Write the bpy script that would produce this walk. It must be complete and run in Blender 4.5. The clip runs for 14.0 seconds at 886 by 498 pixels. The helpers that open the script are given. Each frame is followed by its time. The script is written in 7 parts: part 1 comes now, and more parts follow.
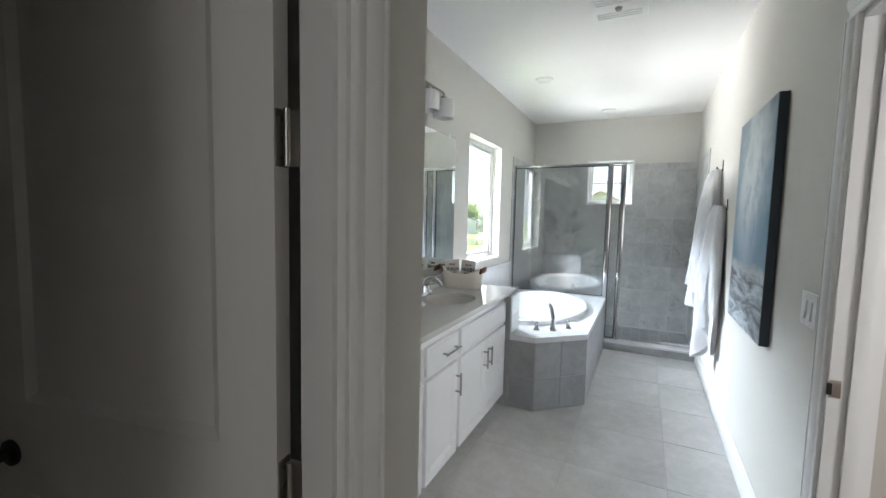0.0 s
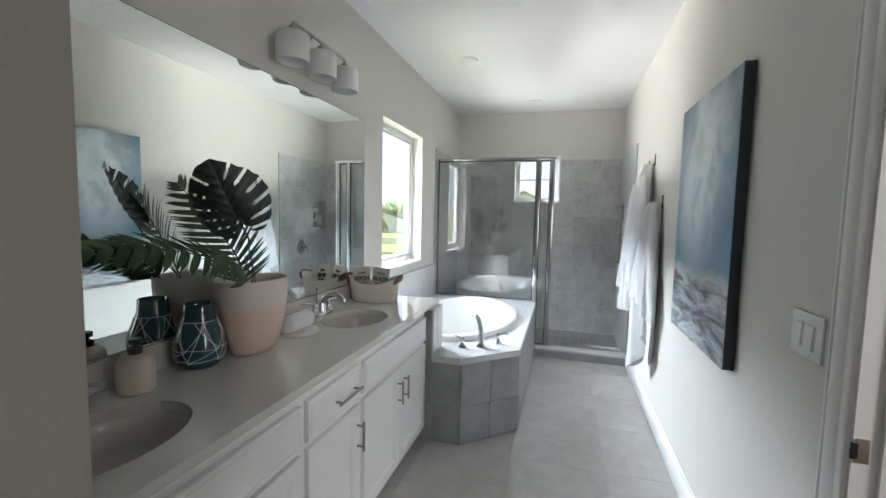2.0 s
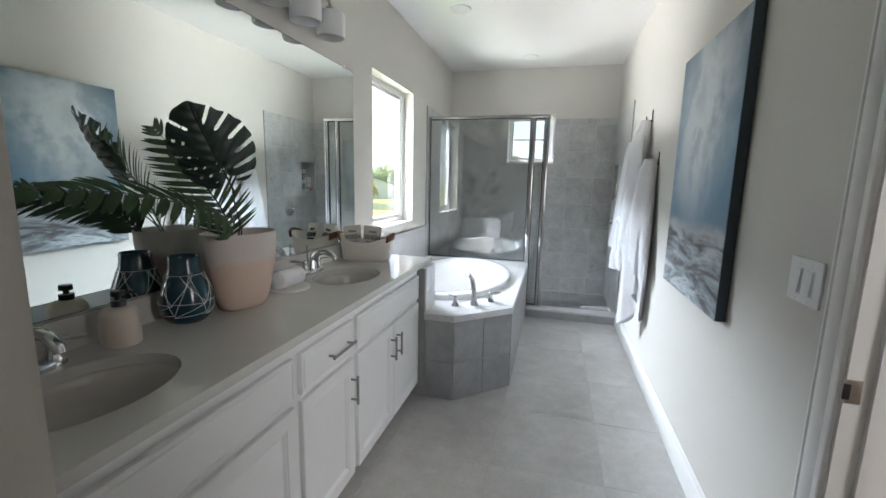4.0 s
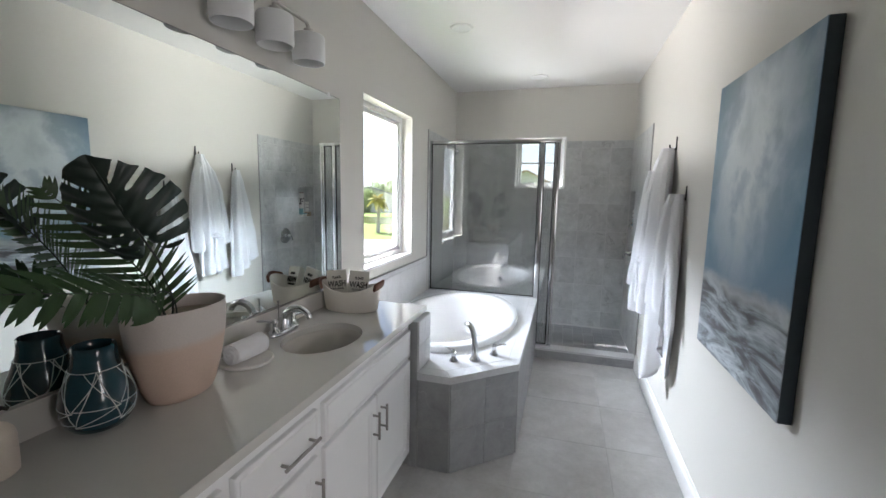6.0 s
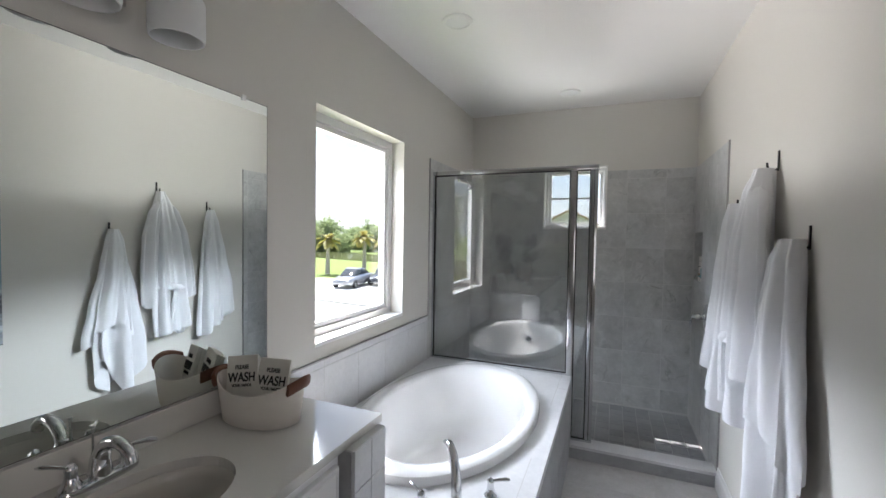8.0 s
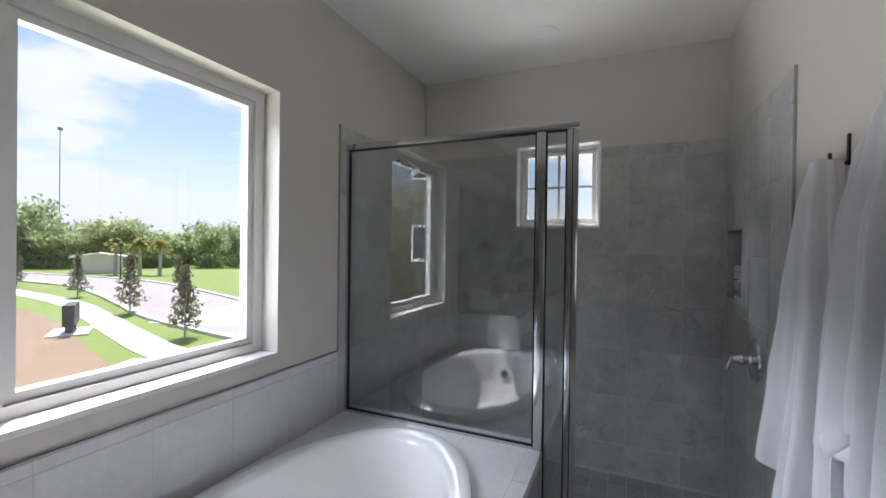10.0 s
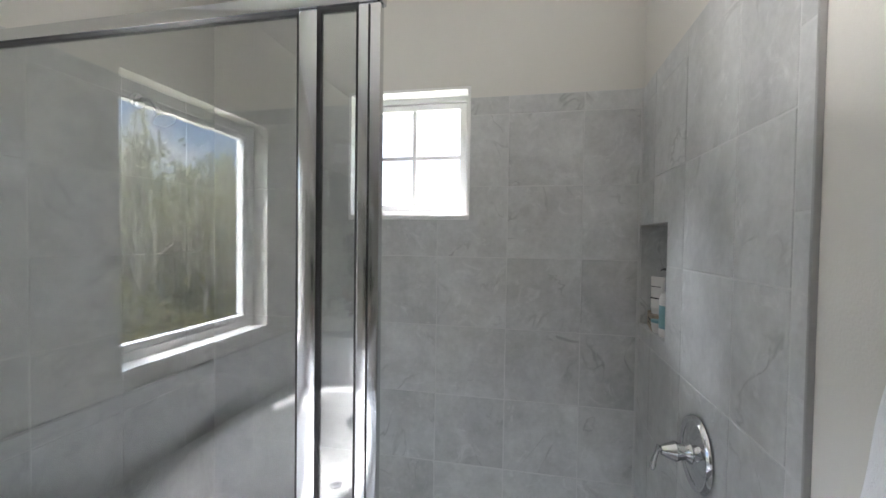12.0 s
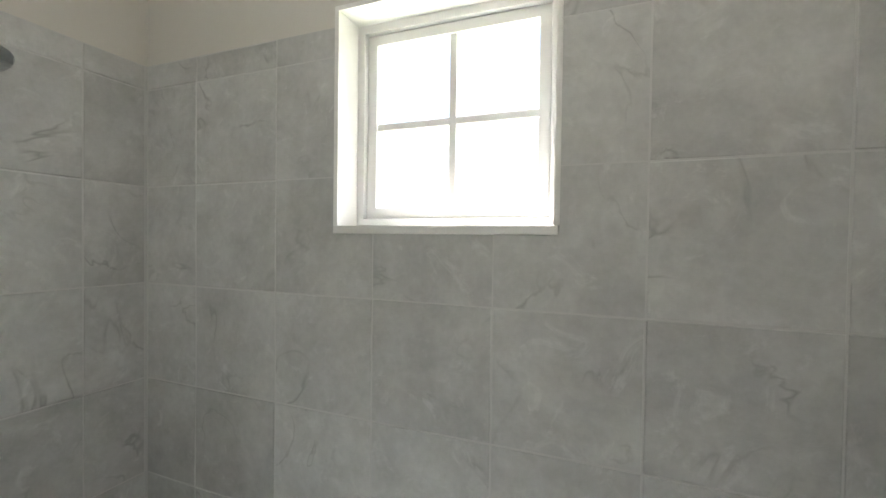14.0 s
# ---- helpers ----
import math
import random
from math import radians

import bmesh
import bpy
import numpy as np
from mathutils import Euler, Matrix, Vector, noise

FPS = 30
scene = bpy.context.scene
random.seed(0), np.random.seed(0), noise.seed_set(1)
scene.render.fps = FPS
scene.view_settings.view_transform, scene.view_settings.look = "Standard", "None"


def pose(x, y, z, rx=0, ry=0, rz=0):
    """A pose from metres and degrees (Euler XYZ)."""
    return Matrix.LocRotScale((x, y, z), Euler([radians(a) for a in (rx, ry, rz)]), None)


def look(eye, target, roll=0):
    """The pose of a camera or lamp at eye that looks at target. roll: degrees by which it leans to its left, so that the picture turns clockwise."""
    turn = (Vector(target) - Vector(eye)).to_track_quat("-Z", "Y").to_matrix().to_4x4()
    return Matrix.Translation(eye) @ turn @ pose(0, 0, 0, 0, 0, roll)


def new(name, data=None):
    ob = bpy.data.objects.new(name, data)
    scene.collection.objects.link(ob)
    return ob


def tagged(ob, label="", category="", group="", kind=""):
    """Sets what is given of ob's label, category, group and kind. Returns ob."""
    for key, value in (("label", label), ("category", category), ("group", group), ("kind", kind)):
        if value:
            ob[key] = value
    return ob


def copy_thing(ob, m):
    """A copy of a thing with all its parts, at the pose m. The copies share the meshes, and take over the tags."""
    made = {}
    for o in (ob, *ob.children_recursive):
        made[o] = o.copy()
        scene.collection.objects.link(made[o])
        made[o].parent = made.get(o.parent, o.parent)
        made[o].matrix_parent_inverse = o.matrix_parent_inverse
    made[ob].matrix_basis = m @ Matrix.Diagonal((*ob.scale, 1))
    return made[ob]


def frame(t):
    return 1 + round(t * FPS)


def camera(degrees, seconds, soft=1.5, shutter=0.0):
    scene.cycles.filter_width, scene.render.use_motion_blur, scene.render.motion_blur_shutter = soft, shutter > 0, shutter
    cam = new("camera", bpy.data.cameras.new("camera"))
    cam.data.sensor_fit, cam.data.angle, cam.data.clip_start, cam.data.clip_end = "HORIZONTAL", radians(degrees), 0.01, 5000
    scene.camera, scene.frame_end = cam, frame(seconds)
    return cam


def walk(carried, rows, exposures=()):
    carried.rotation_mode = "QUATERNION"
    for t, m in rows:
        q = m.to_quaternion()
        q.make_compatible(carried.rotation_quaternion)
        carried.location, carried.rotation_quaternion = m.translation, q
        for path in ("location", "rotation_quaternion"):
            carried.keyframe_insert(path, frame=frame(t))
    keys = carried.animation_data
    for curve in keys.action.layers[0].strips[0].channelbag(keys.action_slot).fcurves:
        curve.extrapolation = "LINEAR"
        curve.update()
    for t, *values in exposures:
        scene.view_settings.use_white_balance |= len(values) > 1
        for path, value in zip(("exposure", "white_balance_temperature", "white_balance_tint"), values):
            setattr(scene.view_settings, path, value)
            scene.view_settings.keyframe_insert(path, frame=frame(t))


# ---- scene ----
cam = camera(93.8, 14.0)
PATH = [
    (0, (0.016, 0.295, 1.428), (-0.853, 2.09, 1.269), 1.3),
    (0.5, (-0.002, 0.489, 1.435), (-0.753, 2.336, 1.278), 1.2),
    (1, (-0.054, 0.676, 1.446), (-0.723, 2.554, 1.293), 1.3),
    (1.5, (-0.103, 0.791, 1.448), (-0.699, 2.694, 1.293), 1.2),
    (2, (-0.088, 0.837, 1.424), (-0.64, 2.753, 1.268), 1.2),
    (2.5, (-0.076, 0.867, 1.387), (-0.6, 2.79, 1.219), 1.3),
    (3, (-0.072, 0.86, 1.341), (-0.589, 2.779, 1.116), 1.3),
    (5.5, (-0.168, 1.026, 1.472), (-0.657, 2.933, 1.118), 1.3),
    (6, (-0.121, 1.226, 1.516), (-0.675, 3.13, 1.261), 1.1),
    (6.5, (-0.087, 1.391, 1.549), (-0.728, 3.277, 1.365), 1.0),
    (7, (-0.099, 1.594, 1.549), (-0.817, 3.456, 1.412), 1.1),
    (7.5, (-0.091, 1.859, 1.549), (-0.84, 3.711, 1.458), 0.9),
    (8, (-0.085, 2.147, 1.546), (-0.841, 3.997, 1.479), 0.9),
    (10.5, (0.038, 3.575, 1.481), (-0.769, 5.405, 1.473), 0.7),
    (11, (0.059, 3.858, 1.522), (-0.702, 5.707, 1.492), 0.8),
    (11.5, (0.054, 4.128, 1.519), (-0.521, 6.043, 1.481), 0.7),
    (12, (0.12, 4.392, 1.535), (-0.289, 6.349, 1.486), 0.8),
    (12.5, (0.128, 4.616, 1.563), (-0.245, 6.581, 1.524), 0.6),
    (13, (0.09, 4.901, 1.572), (-0.289, 6.865, 1.55), 0.7),
    (13.5, (0.01, 5.128, 1.579), (-0.471, 7.069, 1.564), 1.1),
    (14, (-0.053, 5.297, 1.603), (-0.78, 7.16, 1.567), 0.8),
]
walk(cam, [(t, look(eye, target, roll)) for t, eye, target, roll in PATH],
     [(0.0, 2.6, 5850, 9), (0.5, 2.3, 6000, 10), (3.0, 2.3, 5950, 10), (6.5, 2.1, 6050, 14), (8.0, 1.75, 6100, 15), (10.2, 1.1, 6050, 17), (10.9, 1.4, 6100, 16), (11.6, 2.35, 6150, 15), (13.0, 2.4, 6250, 13), (13.5, 2.6, 6450, 12), (14.0, 2.45, 6650, 10)])

# ---- world, sun, exposure ----
SUN_FROM = Vector((-1.0, 0.80, 2.30)).normalized()
world = bpy.data.worlds.new("sky_world")
scene.world = world
world.use_nodes = True
wn, wl = world.node_tree.nodes, world.node_tree.links
wn.clear()
w_out, w_bg, w_sky = wn.new("ShaderNodeOutputWorld"), wn.new("ShaderNodeBackground"), wn.new("ShaderNodeTexSky")
w_sky.sky_type, w_sky.sun_disc = "NISHITA", False
w_sky.sun_elevation = math.asin(SUN_FROM.z)
w_sky.sun_rotation = math.atan2(SUN_FROM.x, SUN_FROM.y)
w_sky.dust_density, w_sky.air_density = 1.4, 1.0
# broken white cloud over the blue, thicker towards the horizon
w_geo = wn.new("ShaderNodeTexCoord")
w_map = wn.new("ShaderNodeMapping")
w_map.inputs["Scale"].default_value = (1.6, 1.6, 4.2)
w_noise = wn.new("ShaderNodeTexNoise")
w_noise.inputs["Scale"].default_value, w_noise.inputs["Detail"].default_value = 2.1, 9.0
w_noise.inputs["Roughness"].default_value = 0.58
w_ramp = wn.new("ShaderNodeValToRGB")
w_ramp.color_ramp.elements[0].position, w_ramp.color_ramp.elements[1].position = 0.48, 0.57
w_mix = wn.new("ShaderNodeMix")
w_mix.data_type = "RGBA"
w_mix.inputs["B"].default_value = (6.6, 6.7, 6.9, 1)
wl.new(w_geo.outputs["Generated"], w_map.inputs["Vector"])
wl.new(w_map.outputs["Vector"], w_noise.inputs["Vector"])
wl.new(w_noise.outputs["Fac"], w_ramp.inputs["Fac"])
w_sep, w_low, w_max = wn.new("ShaderNodeSeparateXYZ"), wn.new("ShaderNodeMapRange"), wn.new("ShaderNodeMath")
w_low.inputs["From Min"].default_value, w_low.inputs["From Max"].default_value = 0.02, 0.22
w_low.inputs["To Min"].default_value, w_low.inputs["To Max"].default_value = 0.9, 0.0
w_max.operation = "MAXIMUM"
wl.new(w_geo.outputs["Generated"], w_sep.inputs[0])
wl.new(w_sep.outputs["Z"], w_low.inputs["Value"])
wl.new(w_ramp.outputs["Color"], w_max.inputs[0])
wl.new(w_low.outputs["Result"], w_max.inputs[1])
wl.new(w_max.outputs[0], w_mix.inputs["Factor"])
wl.new(w_sky.outputs["Color"], w_mix.inputs["A"])
wl.new(w_mix.outputs["Result"], w_bg.inputs["Color"])
w_bg.inputs["Strength"].default_value = 0.075
wl.new(w_bg.outputs["Background"], w_out.inputs["Surface"])

sun = new("sun", bpy.data.lights.new("sun", "SUN"))
sun.data.energy, sun.data.angle, sun.data.color = 4.0, radians(0.53), (1.0, 0.95, 0.88)
sun.matrix_world = look(SUN_FROM * 60, (0, 0, 0))


def fill_lamp(name, eye, target, wide, high, watts, tint=(0.93, 0.97, 1.0)):
    """An added area lamp, kept out of view, in place of daylight."""
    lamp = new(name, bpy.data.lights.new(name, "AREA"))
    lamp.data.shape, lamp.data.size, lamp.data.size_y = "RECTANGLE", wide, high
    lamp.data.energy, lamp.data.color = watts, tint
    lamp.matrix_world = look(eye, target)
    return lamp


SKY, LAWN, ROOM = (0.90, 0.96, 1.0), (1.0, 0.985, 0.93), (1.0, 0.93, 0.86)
# added lamps outside the two windows, in place of sky and ground light
fill_lamp("sky_light_side_window", (-3.3, 4.3, 3.85), (0.3, 3.9, 0.9), 4.6, 1.6, 90, SKY)
fill_lamp("far_sky_light_side_window", (-11.2, 7.0, 7.0), (0.4, 3.2, 1.2), 13.0, 1.6, 1700, SKY)
fill_lamp("south_sky_light_side_window", (-4.2, 0.4, 4.5), (0.56, 5.0, 1.2), 3.0, 1.3, 140, SKY)
fill_lamp("ground_light_side_window", (-5.2, 4.0, -1.4), (-1.2, 4.0, 1.9), 7.0, 3.0, 70, LAWN)
fill_lamp("far_ground_light_side_window", (-11.6, 3.0, -2.2), (-1.4, 4.2, 1.5), 10.0, 0.9, 560, LAWN)
fill_lamp("south_ground_light_side_window", (-4.2, 0.4, -0.9), (0.56, 5.2, 2.2), 3.0, 1.0, 90, LAWN)
fill_lamp("sky_light_back_window", (-0.43, 7.60, 3.35), (-0.1, 5.3, 0.9), 1.6, 0.8, 50, SKY)
fill_lamp("ground_light_back_window", (-0.43, 7.6, 0.5), (-0.1, 5.6, 2.3), 1.6, 1.0, 20, LAWN)
# added fill lamps at the hall's near end and in the side room; no windows there
fill_lamp("hall_end_fill_lamp", (0.31, -1.45, 1.55), (-0.6, 2.4, 1.3), 0.40, 1.6, 1.1, ROOM)
fill_lamp("side_room_fill_lamp", (2.45, 0.72, 1.6), (-1.2, 2.25, 1.15), 1.0, 1.3, 8.5, ROOM)


# ---- materials ----
class Nodes:
    def __init__(self, name):
        self.m = bpy.data.materials.new(name)
        self.m.use_nodes = True
        self.t = self.m.node_tree
        self.p = self.t.nodes["Principled BSDF"]
        self.out = self.t.nodes["Material Output"]

    def n(self, kind, **values):
        node = self.t.nodes.new(kind)
        for key, value in values.items():
            node.inputs[key.replace("_", " ")].default_value = value
        return node

    def l(self, a, b):
        self.t.links.new(a, b)


def rgb(c):
    return (c[0], c[1], c[2], 1)


def surface(name, base, rough=0.5, metal=0.0, vary=0.06, scale=3.0, fine=0.0, fine_scale=200.0, bump=0.0, bump_scale=120.0,
            spread=0.0, coat=0.0, sheen=0.0, world_space=True, stretch=None, rough_vary=0.0):
    """A painted, ceramic, metal or cloth surface: two scales of colour change, fine relief, uneven gloss."""
    k = Nodes(name)
    coords = k.n("ShaderNodeNewGeometry").outputs["Position"] if world_space else k.n("ShaderNodeTexCoord").outputs["Object"]
    if stretch:
        mp = k.n("ShaderNodeMapping", Scale=stretch)
        k.l(coords, mp.inputs["Vector"])
        coords = mp.outputs["Vector"]
    big = k.n("ShaderNodeTexNoise", Scale=scale, Detail=5.0)
    k.l(coords, big.inputs["Vector"])
    small = k.n("ShaderNodeTexNoise", Scale=fine_scale, Detail=3.0)
    k.l(coords, small.inputs["Vector"])
    add = k.n("ShaderNodeMath")
    add.operation = "MULTIPLY_ADD"
    k.l(big.outputs["Fac"], add.inputs[0])
    add.inputs[1].default_value, add.inputs[2].default_value = 2 * vary, 1 - vary
    add2 = k.n("ShaderNodeMath")
    add2.operation = "MULTIPLY_ADD"
    k.l(small.outputs["Fac"], add2.inputs[0])
    add2.inputs[1].default_value = 2 * fine
    sub = k.n("ShaderNodeMath")
    sub.operation = "SUBTRACT"
    k.l(add.outputs[0], sub.inputs[0])
    sub.inputs[1].default_value = fine
    k.l(sub.outputs[0], add2.inputs[2])
    value = add2.outputs[0]
    if spread:
        info = k.n("ShaderNodeObjectInfo")
        ad = k.n("ShaderNodeMath")
        ad.operation = "MULTIPLY_ADD"
        k.l(info.outputs["Random"], ad.inputs[0])
        ad.inputs[1].default_value, ad.inputs[2].default_value = 2 * spread, 1 - spread
        mu = k.n("ShaderNodeMath")
        mu.operation = "MULTIPLY"
        k.l(ad.outputs[0], mu.inputs[0])
        k.l(value, mu.inputs[1])
        value = mu.outputs[0]
    mul = k.n("ShaderNodeVectorMath")
    mul.operation = "SCALE"
    mul.inputs[0].default_value = base
    k.l(value, mul.inputs["Scale"])
    k.l(mul.outputs[0], k.p.inputs["Base Color"])
    k.p.inputs["Roughness"].default_value, k.p.inputs["Metallic"].default_value = rough, metal
    if rough_vary:
        rv = k.n("ShaderNodeMath")
        rv.operation = "MULTIPLY_ADD"
        k.l(big.outputs["Fac"], rv.inputs[0])
        rv.inputs[1].default_value, rv.inputs[2].default_value = 2 * rough_vary, rough - rough_vary
        k.l(rv.outputs[0], k.p.inputs["Roughness"])
    if coat:
        k.p.inputs["Coat Weight"].default_value, k.p.inputs["Coat Roughness"].default_value = coat, 0.08
    if sheen:
        k.p.inputs["Sheen Weight"].default_value = sheen
    if bump:
        bn = k.n("ShaderNodeTexNoise", Scale=bump_scale, Detail=4.0)
        k.l(coords, bn.inputs["Vector"])
        bp = k.n("ShaderNodeBump", Strength=1.0, Distance=bump)
        k.l(bn.outputs["Fac"], bp.inputs["Height"])
        k.l(bp.outputs["Normal"], k.p.inputs["Normal"])
    return k.m


def stone_tile(name, dark, light, rough=0.38, scale=3.2, vein=0.5, spread=0.05, vein_tint=(1.25, 1.25, 1.26), fleck=0.0):
    """Grey porcelain with cloudy patches, soft pale blotches and thin veins; every piece cut from another spot."""
    k = Nodes(name)
    pos = k.n("ShaderNodeNewGeometry").outputs["Position"]
    info = k.n("ShaderNodeObjectInfo")
    off = k.n("ShaderNodeVectorMath")
    off.operation = "SCALE"
    off.inputs[0].default_value = (37.0, 19.0, 53.0)
    k.l(info.outputs["Random"], off.inputs["Scale"])
    add = k.n("ShaderNodeVectorMath")
    k.l(pos, add.inputs[0])
    k.l(off.outputs[0], add.inputs[1])
    v = add.outputs[0]
    cloud = k.n("ShaderNodeTexNoise", Scale=scale, Detail=9.0, Roughness=0.66, Distortion=0.35)
    k.l(v, cloud.inputs["Vector"])
    ramp = k.n("ShaderNodeValToRGB")
    ramp.color_ramp.elements[0].position, ramp.color_ramp.elements[1].position = 0.34, 0.67
    ramp.color_ramp.elements[0].color, ramp.color_ramp.elements[1].color = rgb(dark), rgb(light)
    speck = k.n("ShaderNodeTexNoise", Scale=scale * 5.5, Detail=6.0, Roughness=0.7)
    k.l(v, speck.inputs["Vector"])
    both = k.n("ShaderNodeMix")
    both.inputs["Factor"].default_value = 0.30
    k.l(cloud.outputs["Fac"], both.inputs["A"])
    k.l(speck.outputs["Fac"], both.inputs["B"])
    k.l(both.outputs[0], ramp.inputs["Fac"])
    # veins: thin bands where a distorted noise passes its middle
    vn = k.n("ShaderNodeTexNoise", Scale=scale * 0.9, Detail=4.0, Roughness=0.5, Distortion=0.9)
    k.l(v, vn.inputs["Vector"])
    vr = k.n("ShaderNodeValToRGB")
    e = vr.color_ramp.elements
    e[0].position, e[0].color = 0.485, (0, 0, 0, 1)
    e[1].position, e[1].color = 0.515, (0, 0, 0, 1)
    mid = e.new(0.5)
    mid.color = (vein, vein, vein, 1)
    k.l(vn.outputs["Fac"], vr.inputs["Fac"])
    mask = k.n("ShaderNodeTexNoise", Scale=scale * 1.7, Detail=2.0)
    k.l(v, mask.inputs["Vector"])
    mr = k.n("ShaderNodeValToRGB")
    mr.color_ramp.elements[0].position, mr.color_ramp.elements[1].position = 0.5, 0.66
    k.l(mask.outputs["Fac"], mr.inputs["Fac"])
    mm = k.n("ShaderNodeMath")
    mm.operation = "MULTIPLY"
    k.l(vr.outputs["Color"], mm.inputs[0])
    k.l(mr.outputs["Color"], mm.inputs[1])
    vc = k.n("ShaderNodeMix")
    vc.data_type = "RGBA"
    k.l(mm.outputs[0], vc.inputs["Factor"])
    k.l(ramp.outputs["Color"], vc.inputs["A"])
    vc.inputs["B"].default_value = (light[0] * vein_tint[0], light[1] * vein_tint[1], light[2] * vein_tint[2], 1)
    if fleck:
        # short pale crinkles where the relief was rubbed
        fw = k.n("ShaderNodeTexNoise", Scale=scale * 2.6, Detail=7.0, Roughness=0.72, Distortion=1.6)
        k.l(v, fw.inputs["Vector"])
        fr = k.n("ShaderNodeValToRGB")
        fr.color_ramp.elements[0].position, fr.color_ramp.elements[1].position = 0.56, 0.70
        fr.color_ramp.elements[1].color = (fleck, fleck, fleck, 1)
        k.l(fw.outputs["Fac"], fr.inputs["Fac"])
        fc = k.n("ShaderNodeMix")
        fc.data_type = "RGBA"
        k.l(fr.outputs["Color"], fc.inputs["Factor"])
        k.l(vc.outputs["Result"], fc.inputs["A"])
        fc.inputs["B"].default_value = (light[0] * 1.15, light[1] * 1.15, light[2] * 1.15, 1)
        vc = fc
    grit = k.n("ShaderNodeTexNoise", Scale=55.0, Detail=5.0)
    k.l(v, grit.inputs["Vector"])
    gm = k.n("ShaderNodeMath")
    gm.operation = "MULTIPLY_ADD"
    k.l(grit.outputs["Fac"], gm.inputs[0])
    gm.inputs[1].default_value, gm.inputs[2].default_value = 0.16, 0.92 - spread
    gs = k.n("ShaderNodeMath")
    gs.operation = "MULTIPLY_ADD"
    k.l(info.outputs["Random"], gs.inputs[0])
    gs.inputs[1].default_value = 2 * spread
    k.l(gm.outputs[0], gs.inputs[2])
    sc = k.n("ShaderNodeVectorMath")
    sc.operation = "SCALE"
    k.l(vc.outputs["Result"], sc.inputs[0])
    k.l(gs.outputs[0], sc.inputs["Scale"])
    k.l(sc.outputs[0], k.p.inputs["Base Color"])
    rr = k.n("ShaderNodeMath")
    rr.operation = "MULTIPLY_ADD"
    k.l(cloud.outputs["Fac"], rr.inputs[0])
    rr.inputs[1].default_value, rr.inputs[2].default_value = 0.22, rough - 0.11
    k.l(rr.outputs[0], k.p.inputs["Roughness"])
    bp = k.n("ShaderNodeBump", Strength=0.5, Distance=0.0012)
    k.l((fw if fleck else cloud).outputs["Fac"], bp.inputs["Height"])
    k.l(bp.outputs["Normal"], k.p.inputs["Normal"])
    return k.m


def clear_glass(name, tint, base=0.045):
    k = Nodes(name)
    k.t.nodes.remove(k.p)
    tr = k.n("ShaderNodeBsdfTransparent", Color=rgb(tint))
    gl = k.n("ShaderNodeBsdfGlossy", Roughness=0.0, Color=(1, 1, 1, 1))
    lw = k.n("ShaderNodeLayerWeight", Blend=0.5)
    po = k.n("ShaderNodeMath")
    po.operation = "POWER"
    k.l(lw.outputs["Facing"], po.inputs[0])
    po.inputs[1].default_value = 5.0
    fr = k.n("ShaderNodeMath")
    fr.operation = "MULTIPLY_ADD"
    k.l(po.outputs[0], fr.inputs[0])
    fr.inputs[1].default_value, fr.inputs[2].default_value = 1 - base, base
    mx = k.n("ShaderNodeMixShader")
    k.l(fr.outputs[0], mx.inputs[0])
    k.l(tr.outputs[0], mx.inputs[1])
    k.l(gl.outputs[0], mx.inputs[2])
    k.l(mx.outputs[0], k.out.inputs["Surface"])
    return k.m


M_WALL = surface("greige_wall_paint", (0.665, 0.640, 0.590), 0.62, vary=0.02, scale=1.5, fine=0.012, fine_scale=160, bump=0.0005, bump_scale=210)
M_CEIL = surface("white_ceiling_paint", (0.84, 0.83, 0.81), 0.85, vary=0.015, scale=2.0, bump=0.0016, bump_scale=95)
M_TRIM = surface("white_semigloss_trim", (0.82, 0.81, 0.79), 0.32, vary=0.02, scale=4.0, fine=0.01)
M_DOOR = surface("door_paint", (0.80, 0.775, 0.745), 0.38, vary=0.025, scale=5.0, fine=0.01, bump=0.0004, bump_scale=60, stretch=(9, 9, 1))
M_CAB = surface("white_cabinet_paint", (0.80, 0.80, 0.80), 0.30, vary=0.02, scale=6.0, fine=0.008)
# toe kick grey, darker than the cabinet paint: recess shade put into the colour
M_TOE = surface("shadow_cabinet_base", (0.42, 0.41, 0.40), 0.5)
M_QUARTZ = surface("pale_quartz", (0.60, 0.585, 0.552), 0.09, vary=0.03, scale=9.0, fine=0.03, fine_scale=420, rough_vary=0.02)
M_TUB = surface("white_acrylic", (0.86, 0.86, 0.86), 0.12, vary=0.01, scale=3.0, coat=0.4)
M_SINK = surface("bone_porcelain", (0.60, 0.57, 0.525), 0.12, vary=0.015, scale=4.0, coat=0.3)
M_CHROME = surface("polished_chrome", (0.66, 0.67, 0.685), 0.04, 1.0, vary=0.01, rough_vary=0.015)
M_ALU = surface("bright_aluminium_frame", (0.62, 0.63, 0.645), 0.11, 1.0, vary=0.03, scale=14, rough_vary=0.05, stretch=(1, 1, 0.15))
M_NICKEL = surface("brushed_nickel", (0.52, 0.50, 0.47), 0.30, 1.0, vary=0.04, scale=40, rough_vary=0.06)
M_DARKNICKEL = surface("dark_pull_metal", (0.33, 0.315, 0.30), 0.33, 1.0, vary=0.04, scale=40)
M_BRASS = surface("worn_steel_strike", (0.55, 0.51, 0.46), 0.32, 1.0, vary=0.12, scale=70)
M_BLACK = surface("black_gasket", (0.012, 0.012, 0.013), 0.45)
M_IRON = surface("black_iron", (0.02, 0.02, 0.02), 0.5, vary=0.1, scale=30)
